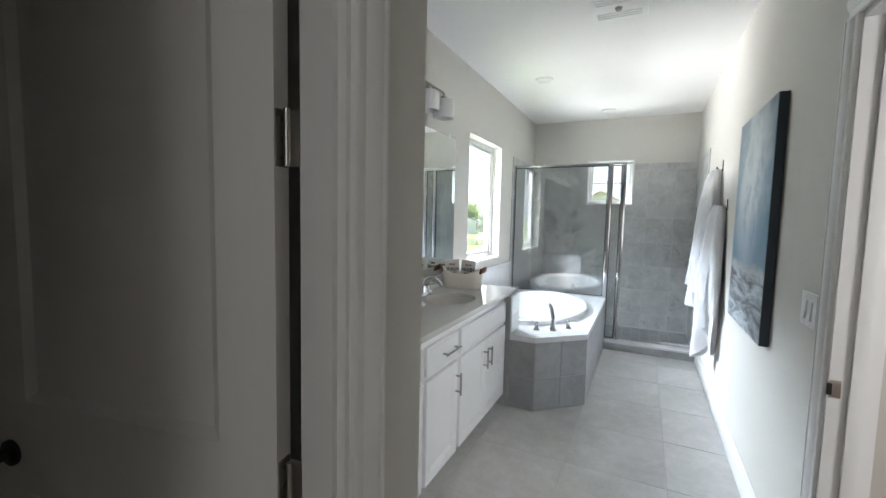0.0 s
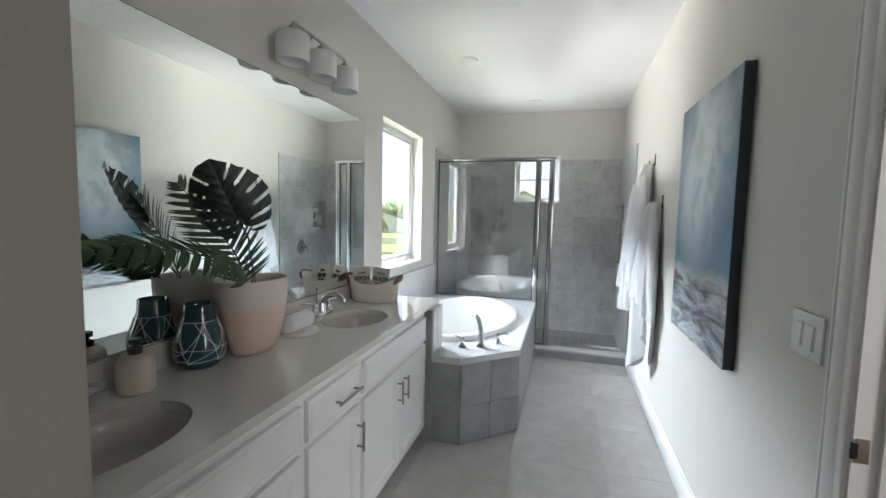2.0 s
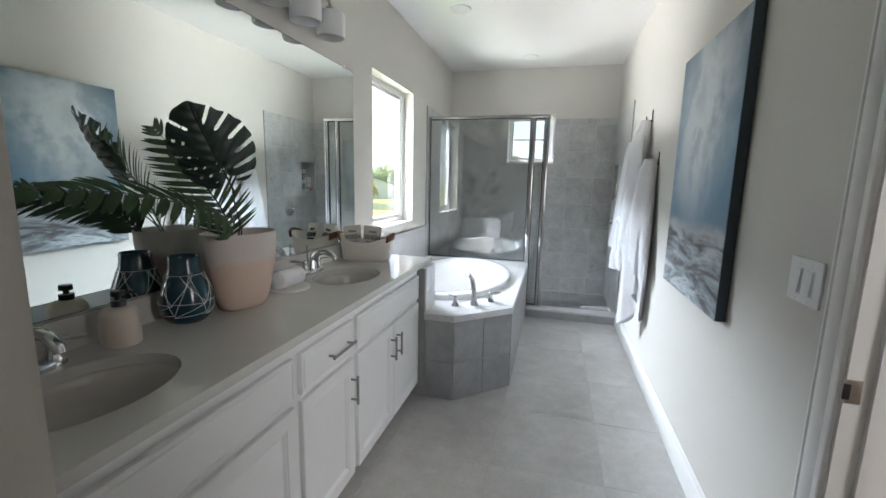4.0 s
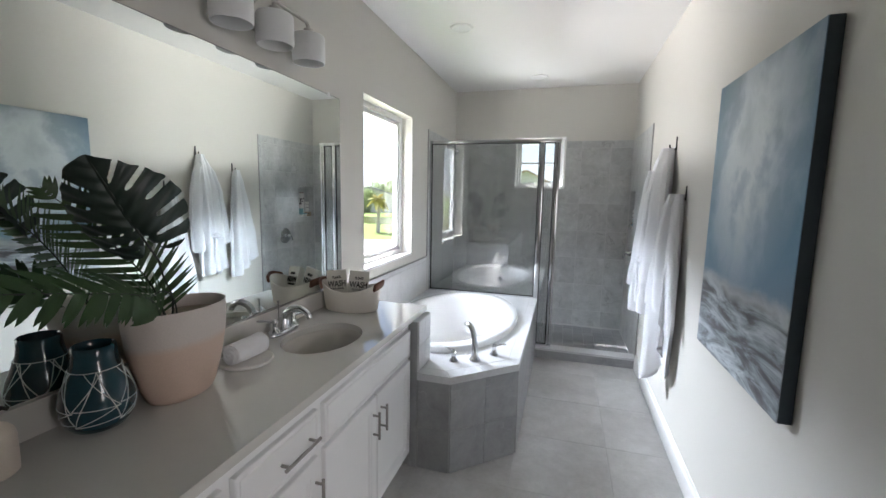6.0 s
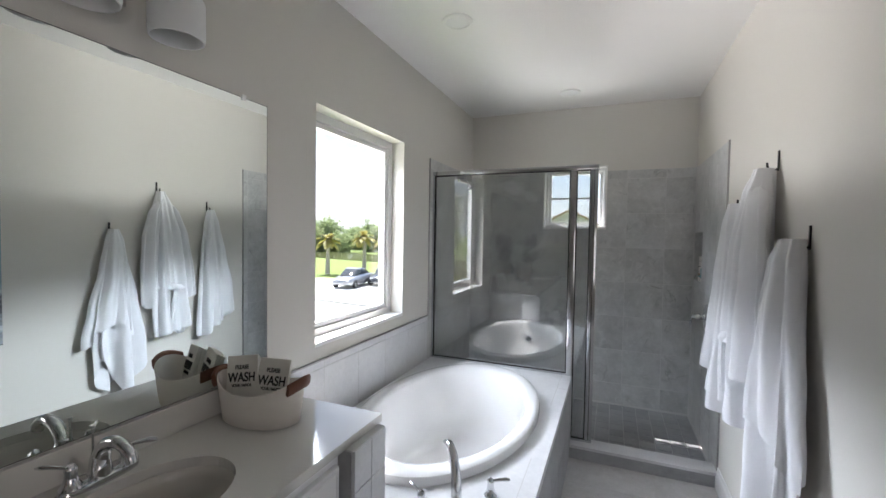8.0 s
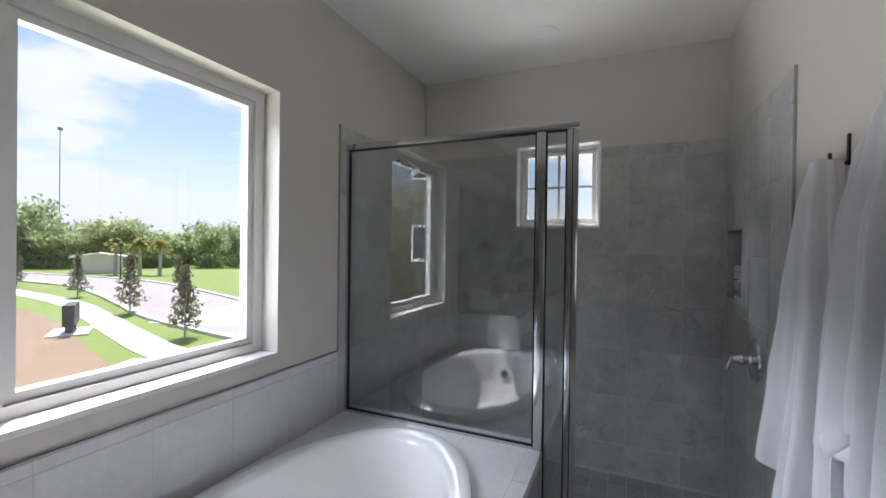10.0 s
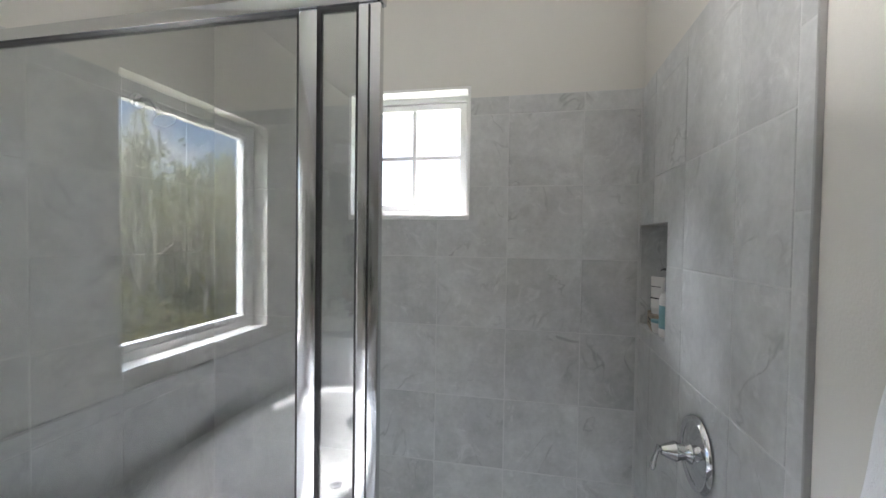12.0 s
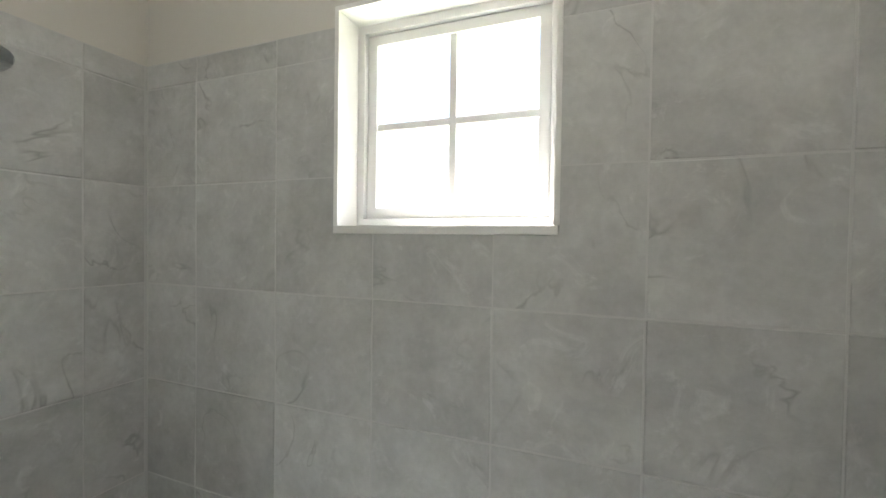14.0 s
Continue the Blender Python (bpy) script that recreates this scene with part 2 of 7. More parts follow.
M_TILE = stone_tile("grey_wall_tile", (0.40, 0.402, 0.396), (0.63, 0.63, 0.618), scale=3.4, vein=0.75, vein_tint=(0.50, 0.50, 0.50), fleck=0.5)
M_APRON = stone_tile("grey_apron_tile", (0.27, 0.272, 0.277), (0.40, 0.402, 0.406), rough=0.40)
M_FLOOR = stone_tile("pale_grey_floor_tile", (0.44, 0.425, 0.41), (0.64, 0.625, 0.61), rough=0.34, scale=2.4, vein=0.25, spread=0.03, vein_tint=(1.1, 1.1, 1.1))
M_DECK = stone_tile("pale_deck_tile", (0.60, 0.60, 0.61), (0.72, 0.72, 0.725), rough=0.34, vein=0.2, spread=0.02, vein_tint=(1.08, 1.08, 1.08))
M_GROUT = surface("pale_grout", (0.60, 0.597, 0.585), 0.85, vary=0.06, scale=12, fine=0.05, fine_scale=300)
M_DGROUT = surface("grey_floor_grout", (0.55, 0.54, 0.525), 0.85, vary=0.06, scale=12, fine=0.05, fine_scale=300)
M_AGROUT = surface("grey_apron_grout", (0.37, 0.37, 0.37), 0.85, vary=0.06, scale=12, fine=0.05, fine_scale=300)
M_MIRROR = surface("silvered_mirror", (0.855, 0.905, 0.885), 0.0, 1.0, vary=0.0)
M_SHGLASS = clear_glass("shower_glass", (0.85, 0.865, 0.86), 0.115)
M_WGLASS = clear_glass("window_glass", (0.97, 0.985, 0.98))
M_VINYL = surface("white_vinyl_window", (0.76, 0.75, 0.74), 0.35, vary=0.01)
M_PLATE = surface("white_switch_plastic", (0.84, 0.835, 0.815), 0.30, vary=0.01)
M_CARPET = surface("brown_carpet", (0.16, 0.105, 0.08), 0.95, vary=0.2, scale=30, fine=0.2, fine_scale=600, bump=0.003, bump_scale=500)
M_EDGE = surface("grey_metal_tile_trim", (0.40, 0.39, 0.38), 0.35, 0.6, vary=0.05)


# ---- mesh helpers ----
PLACE = {}


def thing(name, at, label, category, group="", kind=""):
    ob = new(name)
    ob.location, ob.empty_display_size = at, 0.05
    PLACE[ob] = Matrix.Translation(at)
    return tagged(ob, label, category, group, kind)


def part(name, bm, material, parent=None, label="", smooth=35, kind="", own=None):
    """Links a bmesh, drawn in world coordinates, as one mesh object under a thing or a part."""
    base = own if own is not None else (PLACE[parent] if parent else Matrix())
    bm.transform(base.inverted())
    mesh = bpy.data.meshes.new(name)
    bm.normal_update()
    bm.to_mesh(mesh)
    bm.free()
    if smooth:
        mesh.shade_smooth()
        mesh.set_sharp_from_angle(angle=radians(smooth))
    for m in (material if isinstance(material, (list, tuple)) else [material]):
        mesh.materials.append(m)
    ob = new(name, mesh)
    if parent:
        ob.parent = parent
        ob.matrix_local = PLACE[parent].inverted() @ base
    else:
        ob.matrix_basis = base
    PLACE[ob] = base
    return tagged(ob, label, kind=kind)


def box(x0, x1, y0, y1, z0, z1, bevel=0.0, bm=None, turn=None):
    own = bmesh.new()
    r = bmesh.ops.create_cube(own, size=1.0)
    bmesh.ops.transform(own, verts=own.verts, matrix=Matrix.Translation(((x0 + x1) / 2, (y0 + y1) / 2, (z0 + z1) / 2)) @ Matrix.Diagonal((x1 - x0, y1 - y0, z1 - z0, 1)))
    if bevel:
        bmesh.ops.bevel(own, geom=own.edges[:], offset=bevel, segments=2, profile=0.7, affect="EDGES")
    if turn:
        own.transform(turn)
    return join(bm, own)


def join(bm, own):
    if bm is None:
        return own
    tmp = bpy.data.meshes.new("tmp")
    own.to_mesh(tmp)
    own.free()
    bm.from_mesh(tmp)
    bpy.data.meshes.remove(tmp)
    return bm


def lathe(profile, at=(0, 0, 0), n=40, bm=None, sx=1.0, sy=1.0, turn=None, close=False):
    """Turns (radius, height) pairs about an upright axis."""
    own = bmesh.new()
    rings = []
    for r, z in profile:
        if r < 1e-6:
            rings.append([own.verts.new((0, 0, z))])
        else:
            rings.append([own.verts.new((r * sx * math.cos(2 * math.pi * i / n), r * sy * math.sin(2 * math.pi * i / n), z)) for i in range(n)])
    pairs = list(zip(rings, rings[1:])) + ([(rings[-1], rings[0])] if close else [])
    for a, b in pairs:
        for i in range(n):
            j = (i + 1) % n
            if len(a) == 1 and len(b) == 1:
                continue
            if len(a) == 1:
                own.faces.new((a[0], b[j], b[i]))
            elif len(b) == 1:
                own.faces.new((a[i], a[j], b[0]))
            else:
                own.faces.new((a[i], a[j], b[j], b[i]))
    bmesh.ops.recalc_face_normals(own, faces=own.faces)
    own.transform(Matrix.Translation(at) @ (turn or Matrix()))
    return join(bm, own)


def tube(points, radii, n=12, bm=None, flat=1.0):
    """A pipe along points, with round ends closed; flat squeezes its section."""
    own = bmesh.new()
    pts = [Vector(p) for p in points]
    if not isinstance(radii, (list, tuple)):
        radii = [radii] * len(pts)
    side = None
    rings = []
    for i, p in enumerate(pts):
        d = (pts[min(i + 1, len(pts) - 1)] - pts[max(i - 1, 0)]).normalized()
        if side is None:
            side = d.orthogonal().normalized()
        side = (side - d * side.dot(d)).normalized()
        up = d.cross(side)
        rings.append([own.verts.new(p + radii[i] * (math.cos(2 * math.pi * k / n) * side + flat * math.sin(2 * math.pi * k / n) * up)) for k in range(n)])
    for a, b in zip(rings, rings[1:]):
        for k in range(n):
            own.faces.new((a[k], a[(k + 1) % n], b[(k + 1) % n], b[k]))
    own.faces.new(rings[0][::-1])
    own.faces.new(rings[-1])
    bmesh.ops.recalc_face_normals(own, faces=own.faces)
    return join(bm, own)


def bend(points, steps=6):
    """A smooth line through points (Catmull-Rom)."""
    p = [Vector(q) for q in points]
    p = [2 * p[0] - p[1]] + p + [2 * p[-1] - p[-2]]
    out = []
    for i in range(1, len(p) - 2):
        for s in range(steps):
            t = s / steps
            a, b, c, d = p[i - 1], p[i], p[i + 1], p[i + 2]
            out.append(0.5 * (2 * b + (c - a) * t + (2 * a - 5 * b + 4 * c - d) * t * t + (3 * b - a - 3 * c + d) * t ** 3))
    out.append(p[-2])
    return out


def slab(axis, n0, n1, a0, a1, z0, z1, holes=(), bm=None):
    """An upright slab with thickness and real openings. axis: 'x' (normal along x, a runs along y) or 'y' (a runs along x)
    or 'z' (flat: a runs along x, the third pair along y). Holes: (a0, a1, z0, z1)."""
    own = bmesh.new()
    aa = sorted({a0, a1, *[h[0] for h in holes], *[h[1] for h in holes]})
    zz = sorted({z0, z1, *[h[2] for h in holes], *[h[3] for h in holes]})
    aa, zz = [v for v in aa if a0 <= v <= a1], [v for v in zz if z0 <= v <= z1]

    def solid(i, j):
        if not (0 <= i < len(aa) - 1 and 0 <= j < len(zz) - 1):
            return False
        ca, cz = (aa[i] + aa[i + 1]) / 2, (zz[j] + zz[j + 1]) / 2
        return not any(h[0] < ca < h[1] and h[2] < cz < h[3] for h in holes)

    def vert(n, a, z):
        return own.verts.new({"x": (n, a, z), "y": (a, n, z), "z": (a, z, n)}[axis])

    def quad(*corners):
        own.faces.new([vert(*c) for c in corners])

    for i in range(len(aa) - 1):
        for j in range(len(zz) - 1):
            if not solid(i, j):
                continue
            p, q, r, s = aa[i], aa[i + 1], zz[j], zz[j + 1]
            quad((n0, p, r), (n0, q, r), (n0, q, s), (n0, p, s))
            quad((n1, p, r), (n1, q, r), (n1, q, s), (n1, p, s))
            if not solid(i - 1, j):
                quad((n0, p, r), (n1, p, r), (n1, p, s), (n0, p, s))
            if not solid(i + 1, j):
                quad((n0, q, r), (n1, q, r), (n1, q, s), (n0, q, s))
            if not solid(i, j - 1):
                quad((n0, p, r), (n1, p, r), (n1, q, r), (n0, q, r))
            if not solid(i, j + 1):
                quad((n0, p, s), (n1, p, s), (n1, q, s), (n0, q, s))
    bmesh.ops.remove_doubles(own, verts=own.verts, dist=1e-5)
    bmesh.ops.recalc_face_normals(own, faces=own.faces)
    return join(bm, own)


def structure(name, bm, material, label, category="", smooth=0):
    ob = part(name, bm, material, smooth=smooth)
    return tagged(ob, label, category or name.split("_")[0], kind="structure")


TILE_MESH = {}


def tiles(parent, material, axis, face, out, a_lines, z_lines, a_range, z_range, holes=(), joint=0.0035, proud=0.006, name="tile", skip=None):
    """Single tiles on a plane. face: where their backs lie; out: +1 or -1, the way they stand proud."""
    a_cut = [a_range[0], *[v for v in a_lines if a_range[0] + 0.006 < v < a_range[1] - 0.006], a_range[1]]
    z_cut = [z_range[0], *[v for v in z_lines if z_range[0] + 0.006 < v < z_range[1] - 0.006], z_range[1]]
    for i in range(len(a_cut) - 1):
        for j in range(len(z_cut) - 1):
            p, q, r, s = a_cut[i] + joint / 2, a_cut[i + 1] - joint / 2, z_cut[j] + joint / 2, z_cut[j + 1] - joint / 2
            inside = [h for h in holes if h[0] < q and h[1] > p and h[2] < s and h[3] > r]
            if any(h[0] <= p and h[1] >= q and h[2] <= r and h[3] >= s for h in inside):
                continue
            if skip and skip((p + q) / 2, (r + s) / 2):
                continue
            lift = proud + random.uniform(-0.0006, 0.0006)
            if inside:
                h = inside[0]
                bm = slab(axis, face, face + out * lift, p, q, r, s, [(max(h[0], p - 1), min(h[1], q + 1), max(h[2], r - 1), min(h[3], s + 1))])
                part(name, bm, material, parent, smooth=0)
                continue
            key = (axis, out, round(q - p, 4), round(s - r, 4), material.name)
            if key not in TILE_MESH:
                w, h2, c, d = (q - p) / 2, (s - r) / 2, 0.0016, proud
                rows = [(-w, -h2, 0), (w, -h2, 0), (w, h2, 0), (-w, h2, 0), (-w, -h2, d - c), (w, -h2, d - c), (w, h2, d - c), (-w, h2, d - c),
                        (-w + c, -h2 + c, d), (w - c, -h2 + c, d), (w - c, h2 - c, d), (-w + c, h2 - c, d)]
                vs = [{"x": (out * n, a, z), "y": (a, out * n, z), "z": (a, z, out * n)}[axis] for a, z, n in rows]
                fs = [(4 * b + k, 4 * b + (k + 1) % 4, 4 * b + 4 + (k + 1) % 4, 4 * b + 4 + k) for b in (0, 1) for k in range(4)] + [(8, 9, 10, 11)]
                tb = bmesh.new()
                vv = [tb.verts.new(v) for v in vs]
                for f4 in fs:
                    tb.faces.new([vv[k] for k in f4])
                bmesh.ops.recalc_face_normals(tb, faces=tb.faces)
                mesh = bpy.data.meshes.new(name)
                tb.to_mesh(mesh)
                tb.free()
                mesh.materials.append(material)
                TILE_MESH[key] = mesh
            ob = new(name, TILE_MESH[key])
            ca, cz, n = (p + q) / 2, (r + s) / 2, face + out * (lift - proud)
            ob.parent = parent
            ob.location = Vector({"x": (n, ca, cz), "y": (ca, n, cz), "z": (ca, cz, n)}[axis]) - PLACE[parent].translation


# ---- the plan ----
XL, XR, YB, ZC = -1.435, 0.56, 6.2, 2.74      # side walls, back wall, ceiling
YT = 5.14                                      # where the shower tile and the curb begin
ZT, T0 = 2.15, 0.308                           # tile top, tile pitch
WY0, WY1, WZ0, WZ1 = 3.795, 4.715, 0.99, 2.18  # side window
BX0, BX1, BZ0, BZ1 = -0.708, -0.143, 1.63, 2.20  # shower window
NY0, NY1, NZ0, NZ1 = 5.857, 6.185, 1.205, 1.60  # niche
DY0, DY1, DZ = 1.205, 1.975, 2.05              # doorway in the side wall
XC, YC = -0.384, 1.027                         # corner of the closet wall by the vanity
YN = -1.6                                      # near end of the hall

wall_left = structure("wall_left", slab("x", XL - 0.17, XL, YN - 0.12, YB + 0.16, 0, ZC, [(WY0, WY1, WZ0, WZ1)]), M_WALL, "greige painted wall with a picture window over the tub", "wall")
wall_back = structure("wall_back", slab("y", YB, YB + 0.16, XL, XR + 0.16, 0, ZC, [(BX0, BX1, BZ0, BZ1)]), M_WALL, "greige painted wall above grey shower tile, with a small window", "wall")
wall_right = structure("wall_right", slab("x", XR, XR + 0.12, YN, YB, 0, ZC, [(DY0, DY1, 0, DZ), (NY0 - 0.0125, NY1 + 0.0125, NZ0 - 0.0125, NZ1 + 0.0125)]), M_WALL, "greige painted wall with a doorway, towel hooks and a painting", "wall")
wall_closet = structure("wall_closet", slab("x", XC - 0.088, XC, YN, YC, 0, ZC, [(0.075, 0.802, 0, DZ)]), M_WALL, "greige painted partition with a doorway to the toilet closet", "wall")
wall_vanity_end = structure("wall_vanity_end", slab("y", YC - 0.12, YC, XL, XC - 0.088, 0, ZC), M_WALL, "greige painted partition closing the end of the vanity", "wall")
wall_near = structure("wall_near", slab("y", YN - 0.12, YN, XL, XR + 2.0, 0, ZC), M_WALL, "plain greige wall at the near end of the hall", "wall")
ceiling = structure("ceiling", slab("z", ZC, ZC + 0.15, XL - 0.17, XR + 2.12, YN - 0.12, YB + 0.16), M_CEIL, "white textured flat ceiling", "ceiling")
floor = structure("floor", slab("z", -0.18, -0.0014, XL, XR + 0.12, YN, YB + 0.16), M_DGROUT, "pale grey square porcelain floor tiles with narrow grout", "floor")
# side room beyond the doorway
structure("wall_side_room", slab("x", XR + 2.0, XR + 2.12, YN, 3.12, 0, ZC), M_WALL, "plain wall of the dim side room", "wall")
structure("wall_side_room_far", slab("y", 3.0, 3.12, XR + 0.12, XR + 2.0, 0, ZC), M_WALL, "plain wall of the dim side room", "wall")
structure("floor_side_room", slab("z", -0.18, -0.002, XR + 0.12, XR + 2.0, YN, 3.0), M_CARPET, "brown carpet in the dim side room", "floor")
# niche body behind the tile
nb = slab("x", XR + 0.10, XR + 0.115, NY0 - 0.012, NY1 + 0.012, NZ0 - 0.012, NZ1 + 0.012)
for a, b in ((NY0 - 0.012, NY0), (NY1, NY1 + 0.012)):
    slab("x", XR, XR + 0.10, a, b, NZ0 - 0.012, NZ1 + 0.012, bm=nb)
for a, b in ((NZ0 - 0.012, NZ0), (NZ1, NZ1 + 0.012)):
    slab("x", XR, XR + 0.10, NY0, NY1, a, b, bm=nb)
structure("niche", nb, M_TILE, "grey tiled niche recessed in the shower wall", "niche")

# ---- windows ----


def window_unit(name, axis, wall_face, outer, a0, a1, z0, z1, label, bars=False, cheek=0.045):
    w = thing(name, (outer, (a0 + a1) / 2, z0) if axis == "x" else ((a0 + a1) / 2, outer, z0), label, "window", kind="structure")
    sgn = 1 if outer > wall_face else -1
    n0, n1 = sorted((outer - sgn * 0.005, outer - sgn * 0.075))
    part("window_frame", slab(axis, n0, n1, a0, a1, z0, z1, [(a0 + cheek, a1 - cheek, z0 + cheek, z1 - cheek)]), M_VINYL, w, "white vinyl frame", smooth=0)
    m0, m1 = sorted((outer - sgn * 0.018, outer - sgn * 0.060))
    c2 = cheek + 0.030
    sash = part("sash", slab(axis, m0, m1, a0 + cheek + 0.003, a1 - cheek - 0.003, z0 + cheek + 0.003, z1 - cheek - 0.003, [(a0 + c2, a1 - c2, z0 + c2, z1 - c2)]), M_VINYL, w, smooth=0)
    g = outer - sgn * 0.040
    glass = part("pane", slab(axis, g - 0.002, g + 0.002, a0 + c2 - 0.006, a1 - c2 + 0.006, z0 + c2 - 0.006, z1 - c2 + 0.006), M_WGLASS, w, "clear glass", smooth=0)
    glass.visible_shadow = False
    if bars:
        am, zm = (a0 + a1) / 2, (z0 + z1) / 2
        b0, b1 = sorted((g - sgn * 0.003, g - sgn * 0.013))
        part("glazing_bar", slab(axis, b0, b1, am - 0.009, am + 0.009, z0 + c2, z1 - c2), M_VINYL, w, smooth=0)
        part("glazing_bar", slab(axis, b0 + 0.001, b1 + 0.001, a0 + c2, a1 - c2, zm - 0.009, zm + 0.009), M_VINYL, w, smooth=0)
    return w


window_1 = window_unit("window_1", "x", XL, XL - 0.17, WY0, WY1, WZ0, WZ1, "large fixed white vinyl window with clear glass over the tub")
part("window_sill", box(XL - 0.094, XL + 0.004, WY0 + 0.001, WY1 - 0.001, WZ0 - 0.012, WZ0 + 0.008, 0.002), M_TRIM, window_1, "white painted sill")
window_2 = window_unit("window_2", "y", YB, YB + 0.16, BX0, BX1, BZ0, BZ1, "small white window with four panes high in the shower", True, 0.032)
part("window_sill", box(BX0 + 0.001, BX1 - 0.001, YB - 0.010, YB + 0.084, BZ0 - 0.010, BZ0 + 0.010, 0.002), M_TRIM, window_2, "white stone sill")
rv = slab("y", YB - 0.0065, YB + 0.084, BX0 - 0.001, BX1 + 0.001, BZ0 + 0.011, BZ1 + 0.001, [(BX0 + 0.011, BX1 - 0.011, BZ0 - 1, BZ1 - 0.011)])
part("window_reveal", rv, M_TRIM, window_2, "white painted reveal", smooth=0)

# ---- baseboard and casings ----


def profile_run(pts2, start, end, out, bm=None, up=(0, 0, 1)):
    """Runs a moulding section (distance out of the wall, distance up) from start to end."""
    own = bmesh.new()
    out, up = Vector(out), Vector(up)
    a = [own.verts.new(Vector(start) + out * u + up * v) for u, v in pts2]
    b = [own.verts.new(Vector(end) + out * u + up * v) for u, v in pts2]
    n = len(pts2)
    for i in range(n):
        own.faces.new((a[i], a[(i + 1) % n], b[(i + 1) % n], b[i]))
    own.faces.new(a[::-1])
    own.faces.new(b)
    bmesh.ops.recalc_face_normals(own, faces=own.faces)
    return join(bm, own)


BASE = [(0, 0), (0.014, 0), (0.014, 0.098), (0.011, 0.106), (0.007, 0.111), (0.006, 0.127), (0.003, 0.133), (0, 0.133)]
CASE = [(0, 0), (0.011, 0), (0.013, 0.004), (0.013, 0.010), (0.009, 0.013), (0.009, 0.027), (0.012, 0.032), (0.016, 0.040), (0.018, 0.050), (0.018, 0.060), (0.014, 0.064), (0.019, 0.068), (0.019, 0.074), (0, 0.074)]
bb = structure("baseboard", profile_run(BASE, (XR, 2.045, 0), (XR, YT, 0), (-1, 0, 0)), M_TRIM, "white painted moulded baseboard along the wall", "baseboard", 30)
structure("baseboard_hall", profile_run(BASE, (XR, YN, 0), (XR, 1.13, 0), (-1, 0, 0)), M_TRIM, "white painted moulded baseboard in the hall", "baseboard", 30)
structure("baseboard_closet", profile_run(BASE, (XC, 0.88, 0), (XC, YC, 0), (1, 0, 0)), M_TRIM, "white painted moulded baseboard by the closet door", "baseboard", 30)


def door_frame(name, xf, out, y0, y1, label, thick=0.118, stop_at=0.5):
    """Jambs, stops and casing of a doorway in a wall whose face is xf; out: +1 or -1, the way that face looks."""
    d = thing(name, (xf, (y0 + y1) / 2, 0), label, "door frame", kind="structure")
    xa, xb = sorted((xf + out * 0.001, xf - out * (thick + 0.001)))
    for side, s in ((y0, 1), (y1, -1)):
        a, b = sorted((side, side + s * 0.016))
        part("jamb", box(xa, xb, a, b, 0, DZ, 0.0015), M_TRIM, d)
        a, b = sorted((side + s * 0.016, side + s * 0.028))
        c = xf - out * thick * stop_at
        part("stop", box(c - 0.018, c + 0.018, a, b, 0, DZ - 0.016, 0.002), M_TRIM, d)
        part("casing", profile_run(CASE, (xf, side + s * 0.006, 0), (xf, side + s * 0.006, DZ + 0.004), (out, 0, 0), up=(0, -s, 0)), M_TRIM, d, smooth=25)
    part("head_jamb", box(xa, xb, y0 + 0.016, y1 - 0.016, DZ - 0.016, DZ, 0.0015), M_TRIM, d)
    part("head_casing", profile_run(CASE, (xf, y0 - 0.068, DZ + 0.004), (xf, y1 + 0.068, DZ + 0.004), (out, 0, 0), up=(0, 0, 1)), M_TRIM, d, smooth=25)
    return d


door_1 = door_frame("door_frame_hall", XR, -1, DY0, DY1, "white painted door frame with a steel strike plate", thick=0.12, stop_at=0.55)
part("strike_plate", box(XR + 0.002, XR + 0.030, DY1 - 0.0185, DY1 - 0.0155, 0.890, 0.947, 0.001), M_BRASS, door_1, "worn steel strike plate")
part("strike_hole", box(XR - 0.0045, XR + 0.0085, DY1 - 0.0195, DY1 - 0.0150, 0.899, 0.936, 0.0012), M_BLACK, door_1, "dark latch hole")
door_2 = door_frame("door_frame_closet", XC, 1, 0.075, 0.802, "white painted frame of the toilet closet door", thick=0.088, stop_at=0.36)

# ---- closet door, standing open ----


